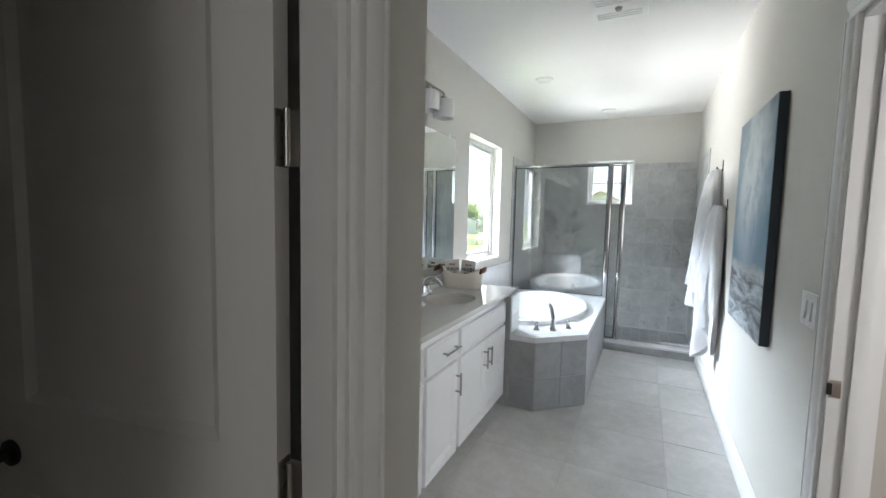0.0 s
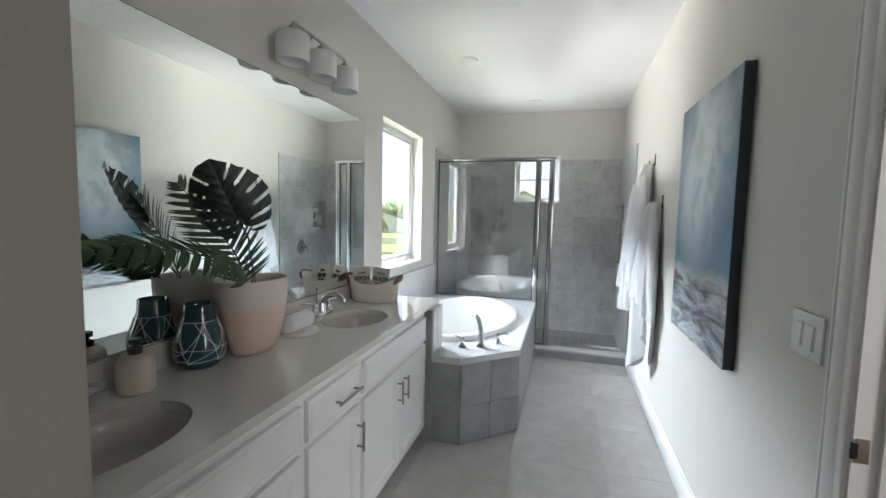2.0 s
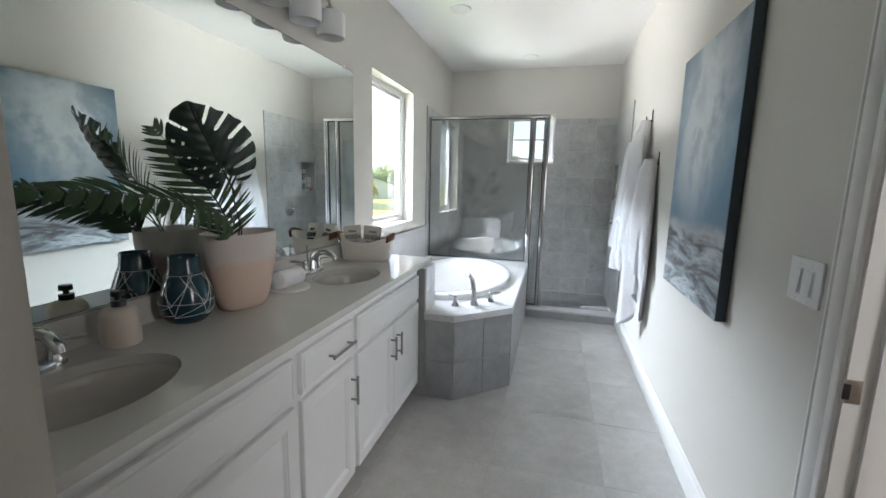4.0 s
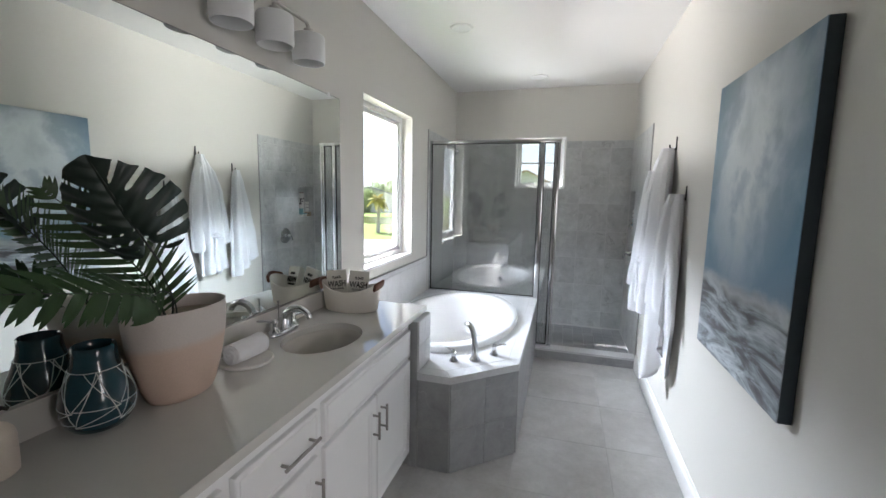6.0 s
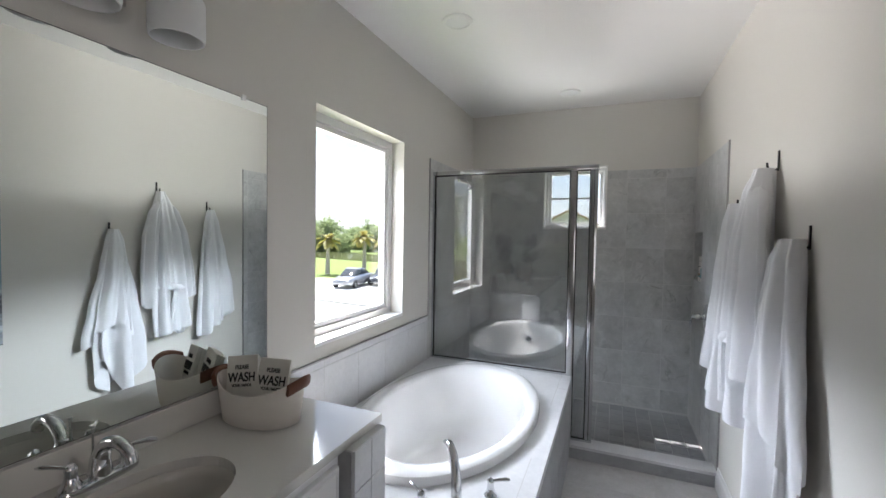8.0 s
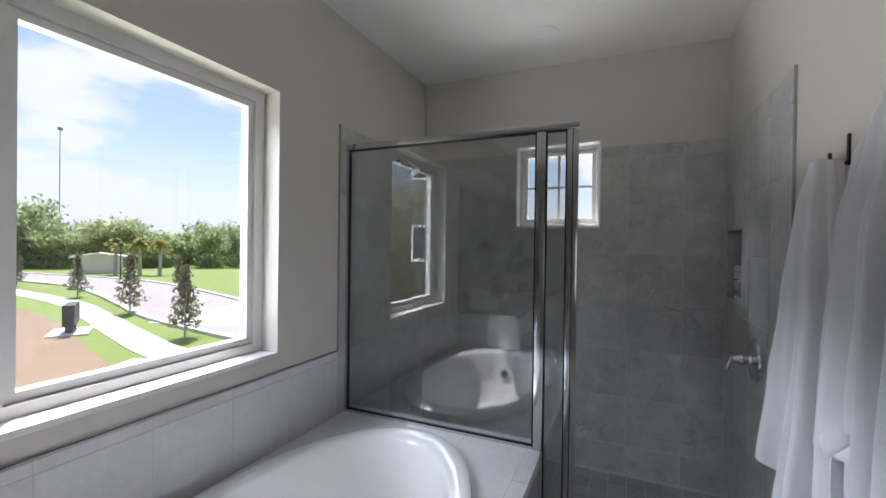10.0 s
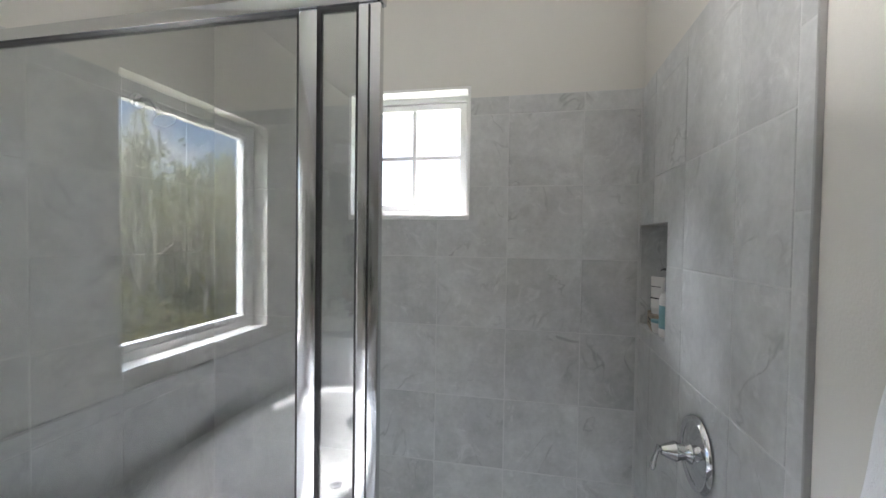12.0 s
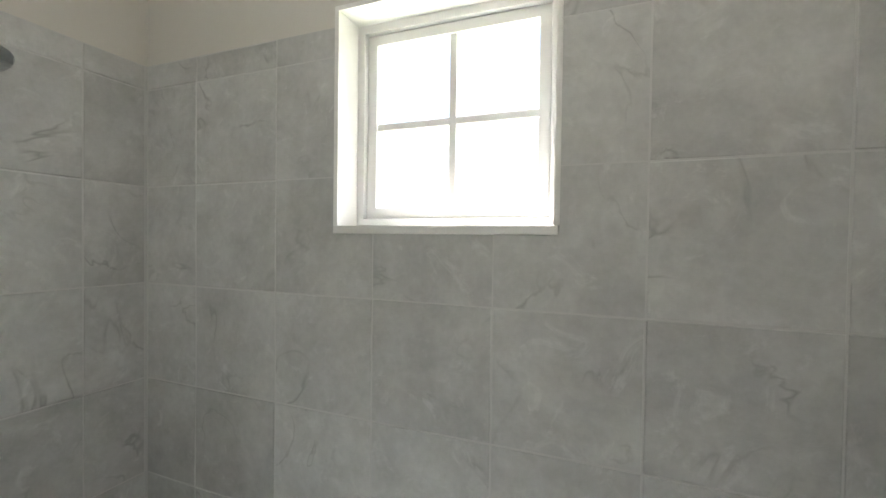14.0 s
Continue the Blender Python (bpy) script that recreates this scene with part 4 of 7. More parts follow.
# ---- vanity lights ----
M_FROST = Nodes("frosted_glass_shade")
M_FROST.p.inputs["Base Color"].default_value = (0.92, 0.92, 0.91, 1)
M_FROST.p.inputs["Roughness"].default_value = 0.35
ft = M_FROST.n("ShaderNodeBsdfTranslucent", Color=(0.92, 0.92, 0.91, 1))
fm = M_FROST.n("ShaderNodeMixShader", Fac=0.28)
M_FROST.l(M_FROST.p.outputs[0], fm.inputs[1])
M_FROST.l(ft.outputs[0], fm.inputs[2])
M_FROST.l(fm.outputs[0], M_FROST.out.inputs["Surface"])
M_FROST.p.inputs["Subsurface Weight"].default_value = 0.25
M_FROST.p.inputs["Subsurface Radius"].default_value = (0.03, 0.03, 0.03)
fz = M_FROST.n("ShaderNodeTexNoise", Scale=160.0, Detail=3.0)
fb = M_FROST.n("ShaderNodeBump", Strength=0.25, Distance=0.001)
M_FROST.l(fz.outputs["Fac"], fb.inputs["Height"])
M_FROST.l(fb.outputs["Normal"], M_FROST.p.inputs["Normal"])
M_FROST = M_FROST.m


def vanity_light(yc):
    v = thing("vanity_light", (XL, yc, 2.23), "brushed nickel bath light with three frosted glass shades, switched off", "wall lamp", "vanity lights")
    xb, zb = -1.322, 2.305
    part("back_plate", box(XL + 0.001, XL + 0.022, yc - 0.15, yc + 0.15, 2.195, 2.265, 0.004), M_NICKEL, v)
    for dy in (-0.08, 0.08):
        part("arm", tube(bend([(XL + 0.02, yc + dy, 2.235), (XL + 0.06, yc + dy, 2.250), (xb, yc + dy, zb)], 5), 0.0065, 12), M_NICKEL, v)
    h = 0.238
    bar = bend([(xb, yc - h, zb - 0.042), (xb, yc - h, zb - 0.018), (xb, yc - h + 0.012, zb - 0.004), (xb, yc - h + 0.03, zb), (xb, yc, zb), (xb, yc + h - 0.03, zb), (xb, yc + h - 0.012, zb - 0.004), (xb, yc + h, zb - 0.018), (xb, yc + h, zb - 0.042)], 4)
    part("bar", tube(bar, 0.0085, 14), M_NICKEL, v)
    for dy in (-h, 0, h):
        soc = lathe([(0, 0), (0.010, 0), (0.010, -0.012), (0.022, -0.016), (0.022, -0.034), (0.018, -0.040), (0, -0.040)], (xb, yc + dy, zb - 0.012), 24)
        sk = part("socket", soc, M_NICKEL, v)
        sh = lathe([(0.016, 0.0), (0.061, -0.001), (0.072, -0.005), (0.076, -0.014), (0.076, -0.114), (0.073, -0.128), (0.069, -0.128), (0.072, -0.114), (0.072, -0.016), (0.065, -0.006), (0.016, -0.004)], (xb, yc + dy, zb - 0.052), 40, close=True)
        part("shade", sh, M_FROST, v, "frosted white glass shade")
        part("bulb", lathe([(0, 0), (0.012, -0.002), (0.016, -0.03), (0.026, -0.06), (0.022, -0.085), (0.0, -0.095)], (xb, yc + dy, zb - 0.05), 20), M_FROST, sk, "unlit white bulb")
    return v


vanity_light(1.510)
vanity_light(2.782)

# ---- shower enclosure ----
ZG = 2.048
sh = thing("shower_screen", (-0.8, YG, 0.1), "bright aluminium framed fixed glass shower screen over the tub deck", "shower screen")
XA0, XA1, XB0, XB1, XG0 = -0.370, -0.328, -0.234, -0.186, XL + 0.008


def rail(name, x0, x1, z0, z1, depth=0.012, label=""):
    """A rail of the screen with a raised lip and a black gasket line."""
    bm = box(x0, x1, YG - depth, YG + depth, z0, z1, 0.0025)
    return part(name, bm, M_ALU, sh, label)


rail("header", XG0, XB1 + 0.004, ZG - 0.030, ZG, 0.016)
rail("wall_channel", XG0, XG0 + 0.016, ZD + 0.002, ZG - 0.031)
rail("sill_channel", XG0 + 0.017, XA0 - 0.001, ZD + 0.002, ZD + 0.016)
rail("post", XA0, XA1, 0.116, ZG - 0.031, 0.010)
rail("post", XB0, XB1, 0.116, ZG - 0.031, 0.011)
part("post_groove", box((XB0 + XB1) / 2 - 0.002, (XB0 + XB1) / 2 + 0.002, YG - 0.0125, YG - 0.0108, 0.12, ZG - 0.035), M_BLACK, sh, smooth=0)
rail("sill_channel", XA1 + 0.001, XB1, 0.099, 0.115)


def gasketed(x0, x1, z0, z1):
    g = part("pane", slab("y", YG - 0.003, YG + 0.003, x0, x1, z0, z1), M_SHGLASS, sh, "clear safety glass", smooth=0)
    part("gasket", slab("y", YG - 0.006, YG + 0.006, x0, x1, z0, z1, [(x0 + 0.007, x1 - 0.007, z0 + 0.006, z1 - 0.008)]), M_BLACK, sh, "black rubber gasket", smooth=0)


gasketed(XG0 + 0.016, XA0, ZD + 0.016, ZG - 0.030)
gasketed(XA1, XB0, 0.115, ZG - 0.030)

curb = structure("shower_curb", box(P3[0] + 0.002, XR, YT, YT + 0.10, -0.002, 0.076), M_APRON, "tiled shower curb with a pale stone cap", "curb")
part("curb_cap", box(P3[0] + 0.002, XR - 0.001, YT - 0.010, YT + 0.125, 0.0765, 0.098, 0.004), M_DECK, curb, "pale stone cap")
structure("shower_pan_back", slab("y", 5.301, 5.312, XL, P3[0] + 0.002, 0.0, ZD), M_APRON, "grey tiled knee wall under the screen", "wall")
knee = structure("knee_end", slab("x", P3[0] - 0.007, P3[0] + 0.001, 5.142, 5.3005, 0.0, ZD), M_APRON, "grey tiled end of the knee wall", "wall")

# ---- cloth, clay and plant materials ----
M_TERRY = surface("white_terry_cloth", (0.83, 0.83, 0.85), 0.95, vary=0.02, scale=14, fine=0.05, fine_scale=900, bump=0.0022, bump_scale=620, sheen=0.5)
M_LINEN = surface("natural_cotton_cloth", (0.74, 0.71, 0.65), 0.9, vary=0.04, scale=20, fine=0.06, fine_scale=700, bump=0.001, bump_scale=700)
M_CANVASBASKET = surface("cream_rope_basket", (0.76, 0.71, 0.65), 0.9, vary=0.05, scale=12, fine=0.05, fine_scale=400, bump=0.0012, bump_scale=350, stretch=(1, 1, 3))
M_LEATHER = surface("brown_leather", (0.15, 0.058, 0.032), 0.55, vary=0.12, scale=30, bump=0.0008, bump_scale=300)
M_INK = surface("black_ink", (0.012, 0.012, 0.012), 0.7)
M_TRAYSTONE = surface("pale_stone_tray", (0.68, 0.655, 0.62), 0.5, vary=0.05, scale=25, fine=0.05)
M_SOAP = surface("speckled_cream_ceramic", (0.66, 0.58, 0.50), 0.45, vary=0.04, scale=18, fine=0.10, fine_scale=500)
M_PUMP = surface("black_plastic", (0.015, 0.015, 0.016), 0.3)
M_DARKLEAF = surface("dark_monstera_leaf", (0.018, 0.032, 0.024), 0.42, vary=0.25, scale=18, bump=0.001, bump_scale=60)
M_LEAF = surface("deep_green_frond", (0.024, 0.062, 0.014), 0.58, vary=0.30, scale=22, bump=0.0008, bump_scale=90)
M_FERN = surface("fresh_fern_green", (0.036, 0.072, 0.024), 0.45, vary=0.30, scale=25)
M_STEM = surface("dark_stem", (0.020, 0.025, 0.018), 0.5, vary=0.2, scale=40)
M_GLAZE = surface("deep_teal_glaze", (0.010, 0.045, 0.062), 0.16, vary=0.35, scale=16, fine=0.15, fine_scale=120, coat=0.4)
M_WHITELINE = surface("raised_white_line", (0.62, 0.66, 0.64), 0.5, vary=0.1, scale=60)
M_SOIL = surface("pale_pot_filling", (0.30, 0.25, 0.20), 0.95, vary=0.3, scale=60, bump=0.004, bump_scale=120)


def two_tone(name, low, high, z, soft):
    """Dip-glazed clay: a pale band above a rosy body, with a soft mottled border."""
    k = Nodes(name)
    pos = k.n("ShaderNodeNewGeometry").outputs["Position"]
    sep = k.n("ShaderNodeSeparateXYZ")
    k.l(pos, sep.inputs[0])
    nz = k.n("ShaderNodeTexNoise", Scale=14.0, Detail=6.0)
    k.l(pos, nz.inputs["Vector"])
    ma = k.n("ShaderNodeMath")
    ma.operation = "MULTIPLY_ADD"
    k.l(nz.outputs["Fac"], ma.inputs[0])
    ma.inputs[1].default_value = soft
    k.l(sep.outputs["Z"], ma.inputs[2])
    mr = k.n("ShaderNodeMapRange")
    mr.inputs["From Min"].default_value, mr.inputs["From Max"].default_value = z + soft / 2 - 0.012, z + soft / 2 + 0.012
    k.l(ma.outputs[0], mr.inputs["Value"])
    fine = k.n("ShaderNodeTexNoise", Scale=260.0, Detail=3.0)
    k.l(pos, fine.inputs["Vector"])
    mx = k.n("ShaderNodeMix")
    mx.data_type = "RGBA"
    k.l(mr.outputs["Result"], mx.inputs["Factor"])
    mx.inputs["A"].default_value, mx.inputs["B"].default_value = rgb(low), rgb(high)
    sc = k.n("ShaderNodeVectorMath")
    sc.operation = "SCALE"
    k.l(mx.outputs["Result"], sc.inputs[0])
    fm = k.n("ShaderNodeMath")
    fm.operation = "MULTIPLY_ADD"
    k.l(fine.outputs["Fac"], fm.inputs[0])
    fm.inputs[1].default_value, fm.inputs[2].default_value = 0.22, 0.89
    k.l(fm.outputs[0], sc.inputs["Scale"])
    k.l(sc.outputs[0], k.p.inputs["Base Color"])
    k.p.inputs["Roughness"].default_value = 0.6
    bp = k.n("ShaderNodeBump", Strength=0.3, Distance=0.001)
    k.l(fine.outputs["Fac"], bp.inputs["Height"])
    k.l(bp.outputs["Normal"], k.p.inputs["Normal"])
    return k.m


M_POT = two_tone("dipped_clay", (0.60, 0.46, 0.375), (0.58, 0.525, 0.485), 1.058, 0.012)


def seascape(name):
    """Blurred grey-blue painted sky with a pale cloud, over dark sand and white surf."""
    k = Nodes(name)
    tc = k.n("ShaderNodeTexCoord").outputs["Generated"]
    sep = k.n("ShaderNodeSeparateXYZ")
    k.l(tc, sep.inputs[0])

    def ramp(value, stops):
        r = k.n("ShaderNodeValToRGB")
        el = r.color_ramp.elements
        el[0].position, el[0].color = stops[0][0], rgb(stops[0][1])
        el[1].position, el[1].color = stops[-1][0], rgb(stops[-1][1])
        for p, c in stops[1:-1]:
            el.new(p).color = rgb(c)
        k.l(value, r.inputs["Fac"])
        return r.outputs["Color"]

    def mix(f, a, b):
        m = k.n("ShaderNodeMix")
        m.data_type = "RGBA"
        k.l(f, m.inputs["Factor"])
        for key, v in (("A", a), ("B", b)):
            if isinstance(v, tuple):
                m.inputs[key].default_value = rgb(v)
            else:
                k.l(v, m.inputs[key])
        return m.outputs["Result"]

    def math1(op, a, b):
        m = k.n("ShaderNodeMath")
        m.operation = op
        for i, v in enumerate((a, b)):
            if isinstance(v, float):
                m.inputs[i].default_value = v
            else:
                k.l(v, m.inputs[i])
        return m.outputs[0]

    cloud = k.n("ShaderNodeTexNoise", Scale=3.2, Detail=6.0, Roughness=0.55, Distortion=0.2)
    mp = k.n("ShaderNodeMapping", Scale=(1.0, 0.9, 1.15))
    k.l(tc, mp.inputs["Vector"])
    k.l(mp.outputs["Vector"], cloud.inputs["Vector"])
    sky = ramp(sep.outputs["Z"], [(0.28, (0.19, 0.30, 0.42)), (0.42, (0.17, 0.31, 0.44)), (0.62, (0.13, 0.26, 0.38)), (0.85, (0.10, 0.20, 0.28)), (1.0, (0.085, 0.155, 0.21))])
    # the pale cloud: a soft spot in the upper half
    dist = k.n("ShaderNodeVectorMath")
    dist.operation = "DISTANCE"
    flat = k.n("ShaderNodeMapping", Scale=(0.0, 0.8, 1.0))
    k.l(tc, flat.inputs["Vector"])
    k.l(flat.outputs["Vector"], dist.inputs[0])
    dist.inputs[1].default_value = (0.0, 0.44, 0.72)
    spot = ramp(dist.outputs["Value"], [(0.04, (1, 1, 1)), (0.46, (0, 0, 0))])
    cn = ramp(cloud.outputs["Fac"], [(0.40, (0, 0, 0)), (0.58, (1, 1, 1))])
    both = math1("MULTIPLY", spot, math1("ADD", cn, 0.75))
    col = mix(math1("MINIMUM", both, 1.0), sky, (0.82, 0.87, 0.90))
    wisp = ramp(cloud.outputs["Fac"], [(0.50, (0, 0, 0)), (0.72, (0.55, 0.55, 0.55))])
    col = mix(wisp, col, (0.42, 0.49, 0.54))
    # surf: long leaning streaks
    sm = k.n("ShaderNodeMapping", Scale=(1.0, 1.1, 7.5), Rotation=(radians(7), 0, 0))
    k.l(tc, sm.inputs["Vector"])
    surf = k.n("ShaderNodeTexNoise", Scale=2.4, Detail=7.0, Roughness=0.6, Distortion=0.8)
    k.l(sm.outputs["Vector"], surf.inputs["Vector"])
    sea = ramp(surf.outputs["Fac"], [(0.30, (0.045, 0.048, 0.055)), (0.44, (0.15, 0.145, 0.15)), (0.52, (0.33, 0.37, 0.40)), (0.62, (0.60, 0.64, 0.66)), (0.72, (0.20, 0.22, 0.25))])
    edge = math1("ADD", sep.outputs["Z"], math1("MULTIPLY", math1("SUBTRACT", cloud.outputs["Fac"], 0.5), 0.10))
    line = ramp(edge, [(0.275, (0, 0, 0)), (0.305, (1, 1, 1))])
    crest = ramp(edge, [(0.245, (0, 0, 0)), (0.275, (0.85, 0.85, 0.85)), (0.315, (0, 0, 0))])
    col = mix(crest, mix(line, sea, col), (0.55, 0.58, 0.59))
    k.l(col, k.p.inputs["Base Color"])
    k.p.inputs["Roughness"].default_value = 0.42
    br = k.n("ShaderNodeTexNoise", Scale=60.0, Detail=4.0)
    k.l(tc, br.inputs["Vector"])
    bp = k.n("ShaderNodeBump", Strength=0.35, Distance=0.001)
    k.l(br.outputs["Fac"], bp.inputs["Height"])
    k.l(bp.outputs["Normal"], k.p.inputs["Normal"])
    return k.m


M_ART = seascape("painted_seascape")
M_ARTEDGE = surface("dark_painted_canvas_edge", (0.020, 0.032, 0.042), 0.5, vary=0.35, scale=4.0, fine=0.1)

# ---- painting ----
AY0, AY1, AZ0, AZ1 = 2.620, 3.404, 0.862, 2.008
art = thing("painting", (XR, (AY0 + AY1) / 2, AZ0), "tall unframed canvas painting of a grey-blue stormy sea on the wall", "painting")
part("canvas_edge", box(XR - 0.041, XR - 0.004, AY0, AY1, AZ0, AZ1, 0.003), M_ARTEDGE, art, "dark painted edge")
part("canvas", slab("x", XR - 0.0435, XR - 0.0412, AY0 + 0.001, AY1 - 0.001, AZ0 + 0.001, AZ1 - 0.001), M_ART, art, smooth=0)

# ---- light switch ----
sw = thing("light_switch", (XR, 2.168, 1.063), "white double rocker light switch plate on the wall", "light switch")
part("plate", box(XR - 0.007, XR - 0.0005, 2.092, 2.239, 1.066, 1.187, 0.003), M_PLATE, sw)
for yc in (2.141, 2.195):
    part("rocker_frame", slab("x", XR - 0.0085, XR - 0.0068, yc - 0.019, yc + 0.019, 1.088, 1.160, [(yc - 0.0165, yc + 0.0165, 1.0905, 1.1575)]), M_PLATE, sw, smooth=0)
    part("rocker", box(XR - 0.0125, XR - 0.0065, yc - 0.0155, yc + 0.0155, 1.0915, 1.1565, 0.002, turn=Matrix.Translation((XR - 0.008, yc, 1.124)) @ Matrix.Rotation(radians(4), 4, "Y") @ Matrix.Translation((-XR + 0.008, -yc, -1.124))), M_PLATE, sw)
for yc in (2.141, 2.195):
    for z in (1.076, 1.172):
        part("screw", lathe([(0, 0.0012), (0.003, 0.001), (0.0035, 0)], (XR - 0.007, yc, z), 12, turn=Matrix.Rotation(radians(-90), 4, "Y")), M_PLATE, sw)

# ---- ceiling fixtures ----
M_LENS = surface("white_diffuser", (0.80, 0.80, 0.79), 0.4, vary=0.01)
for x, y in ((-0.92, 4.35), (-0.445, 5.74)):
    c = thing("ceiling_light", (x, y, ZC), "flat white recessed disc light in the ceiling, switched off", "ceiling light", "recessed lights")
    part("trim_ring", lathe([(0.062, 0.0), (0.064, -0.011), (0.072, -0.013), (0.083, -0.008), (0.086, -0.001), (0.086, 0.0)], (x, y, ZC), 40), M_PLATE, c)
    part("diffuser", lathe([(0, -0.006), (0.05, -0.0065), (0.063, -0.009)], (x, y, ZC), 40), M_LENS, c, "white diffuser")
vx, vy = -0.20, 3.13
v = thing("exhaust_fan", (vx, vy, ZC), "white square ceiling exhaust fan grille", "ceiling fan grille")
vb = box(vx - 0.165, vx + 0.165, vy - 0.165, vy + 0.165, ZC - 0.020, ZC - 0.001, 0.007)
part("grille", vb, M_PLATE, v)
part("boss", lathe([(0, -0.034), (0.016, -0.034), (0.020, -0.028), (0.022, -0.020)], (vx, vy, ZC), 20), M_EDGE, v, "grey centre boss")
for i in range(9):
    o = -0.12 + i * 0.03
    if abs(o) > 0.03:
        part("louver", box(vx - 0.13, vx + 0.13, vy + o - 0.009, vy + o + 0.009, ZC - 0.0245, ZC - 0.0202, 0.001), M_PLATE, v)

# ---- hooks, towels and robe ----


def hook(y, z):
    h = thing("towel_hook", (XR, y, z - 0.07), "slim black iron wall hook", "hook", "towel hooks")
    part("bar", box(XR - 0.006, XR - 0.0005, y - 0.006, y + 0.006, z - 0.085, z, 0.0015), M_IRON, h)
    part("prong", tube(bend([(XR - 0.004, y, z - 0.075), (XR - 0.022, y, z - 0.082), (XR - 0.040, y, z - 0.070), (XR - 0.043, y, z - 0.050)], 4), 0.0045, 10), M_IRON, h)
    return h


def drape(rows, hem, folds, seed, n=96, m=44, cap=True):
    """Cloth hung from a point: rows of (height, y, half width, x out from wall, half depth); hem(angle) lifts the lower edge."""
    rnd = random.Random(seed)
    ph = [(rnd.uniform(0, 6.28), rnd.choice(folds), rnd.uniform(0.5, 1.0)) for _ in range(4)]
    bm = bmesh.new()
    grid = []
    zt, zb = rows[0][0], rows[-1][0]
    for j in range(m + 1):
        v = j / m
        ring = []
        for i in range(n):
            a = 2 * math.pi * i / n
            z = zt + (zb + hem(a) - zt) * v
            for r0, r1 in zip(rows, rows[1:]):
                if z >= r1[0] or r1 is rows[-1]:
                    t = min(1.0, max(0.0, (r0[0] - z) / (r0[0] - r1[0])))
                    t = t * t * (3 - 2 * t) * 0.5 + t * 0.5
                    y, hw, xo, hd = (r0[k] + (r1[k] - r0[k]) * t for k in (1, 2, 3, 4))
                    break
            amp = 0.24 + 0.46 * v
            fold = sum(w * math.sin(f * a + p + 1.2 * v * math.sin(p)) for p, f, w in ph) / 2.4
            crease = -abs(math.sin(2.5 * a + ph[0][0] + 0.8 * v)) ** 7 * 0.75 * (0.3 + v) - abs(math.sin(4.5 * a + ph[1][0] - 0.5 * v)) ** 9 * 0.30 * v
            k = 1 + amp * fold + crease
            ca, sa = math.cos(a), math.sin(a)
            px = XR - max(0.008, xo * 1.12 + 1.22 * hd * k * sa + 0.004 * noise.noise((3 * ca + seed, 3 * sa, 6 * v)))
            py = y + 1.10 * hw * (1 + 0.3 * amp * fold) * ca + 0.010 * v * noise.noise((2.2 * ca, 2.2 * sa + seed, 4 * v))
            ring.append(bm.verts.new((px, py, z)))
        grid.append(ring)
    for r0, r1 in zip(grid, grid[1:]):
        for i in range(n):
            bm.faces.new((r0[i], r0[(i + 1) % n], r1[(i + 1) % n], r1[i]))
    if cap:
        bm.faces.new(grid[0])
    # turned-in hem gives the edge its thickness
    inner = [bm.verts.new((v.co.x + 0.35 * (XR - 0.07 - v.co.x) * 0.3, v.co.y, v.co.z + 0.02)) for v in grid[-1]]
    for i in range(n):
        bm.faces.new((grid[-1][i], grid[-1][(i + 1) % n], inner[(i + 1) % n], inner[i]))
    bmesh.ops.recalc_face_normals(bm, faces=bm.faces)
    return bm


hook(3.985, 1.600)
hook(4.320, 1.926)
hook(4.755, 1.806)
t2 = thing("bath_towel", (XR - 0.06, 4.0, 0.5), "white terry bath towel hung in folds from the lowest hook", "towel", "hanging towels")
part("lower_layer", drape([(1.530, 3.985, 0.020, 0.045, 0.026), (1.40, 3.99, 0.055, 0.055, 0.045), (1.05, 4.00, 0.110, 0.062, 0.052), (0.75, 4.02, 0.140, 0.065, 0.050), (0.50, 4.03, 0.140, 0.064, 0.046)],
     lambda a: 0.09 * math.cos(2 * a + 0.6) + 0.06 * math.sin(3 * a), [4, 6, 7], 3), M_TERRY, t2, smooth=60)
part("upper_layer", drape([(1.552, 3.985, 0.026, 0.048, 0.033), (1.47, 3.985, 0.050, 0.058, 0.048), (1.25, 3.975, 0.082, 0.070, 0.062), (1.0, 3.95, 0.115, 0.078, 0.068), (0.80, 3.935, 0.135, 0.080, 0.066)],
     lambda a: 0.05 * math.sin(a + 0.4) - 0.04 * math.cos(2 * a), [3, 5, 7], 8), M_TERRY, t2, smooth=60)
t3 = thing("bath_towel", (XR - 0.06, 4.77, 0.7), "white terry towel gathered on the hook beside the shower", "towel", "hanging towels")
part("cloth", drape([(1.735, 4.755, 0.022, 0.045, 0.028), (1.62, 4.757, 0.056, 0.050, 0.040), (1.35, 4.77, 0.102, 0.056, 0.046), (1.08, 4.79, 0.140, 0.062, 0.052), (0.70, 4.77, 0.150, 0.078, 0.068)],
     lambda a: 0.14 * max(0.0, math.cos(a)) - 0.05 * math.cos(2 * a + 0.8), [4, 5, 8], 14), M_TERRY, t3, smooth=60)
rb = thing("bathrobe", (XR - 0.07, 4.36, 0.75), "white terry bathrobe with a tied belt hung on the tall hook", "bathrobe")
part("body", drape([(1.852, 4.320, 0.022, 0.045, 0.030), (1.74, 4.325, 0.058, 0.060, 0.048), (1.50, 4.340, 0.100, 0.075, 0.064), (1.14, 4.360, 0.112, 0.080, 0.066), (1.02, 4.365, 0.118, 0.082, 0.066), (0.755, 4.385, 0.130, 0.080, 0.064)],
     lambda a: 0.035 * math.sin(2 * a) + 0.02 * math.cos(3 * a), [5, 6, 8], 21), M_TERRY, rb, smooth=60)
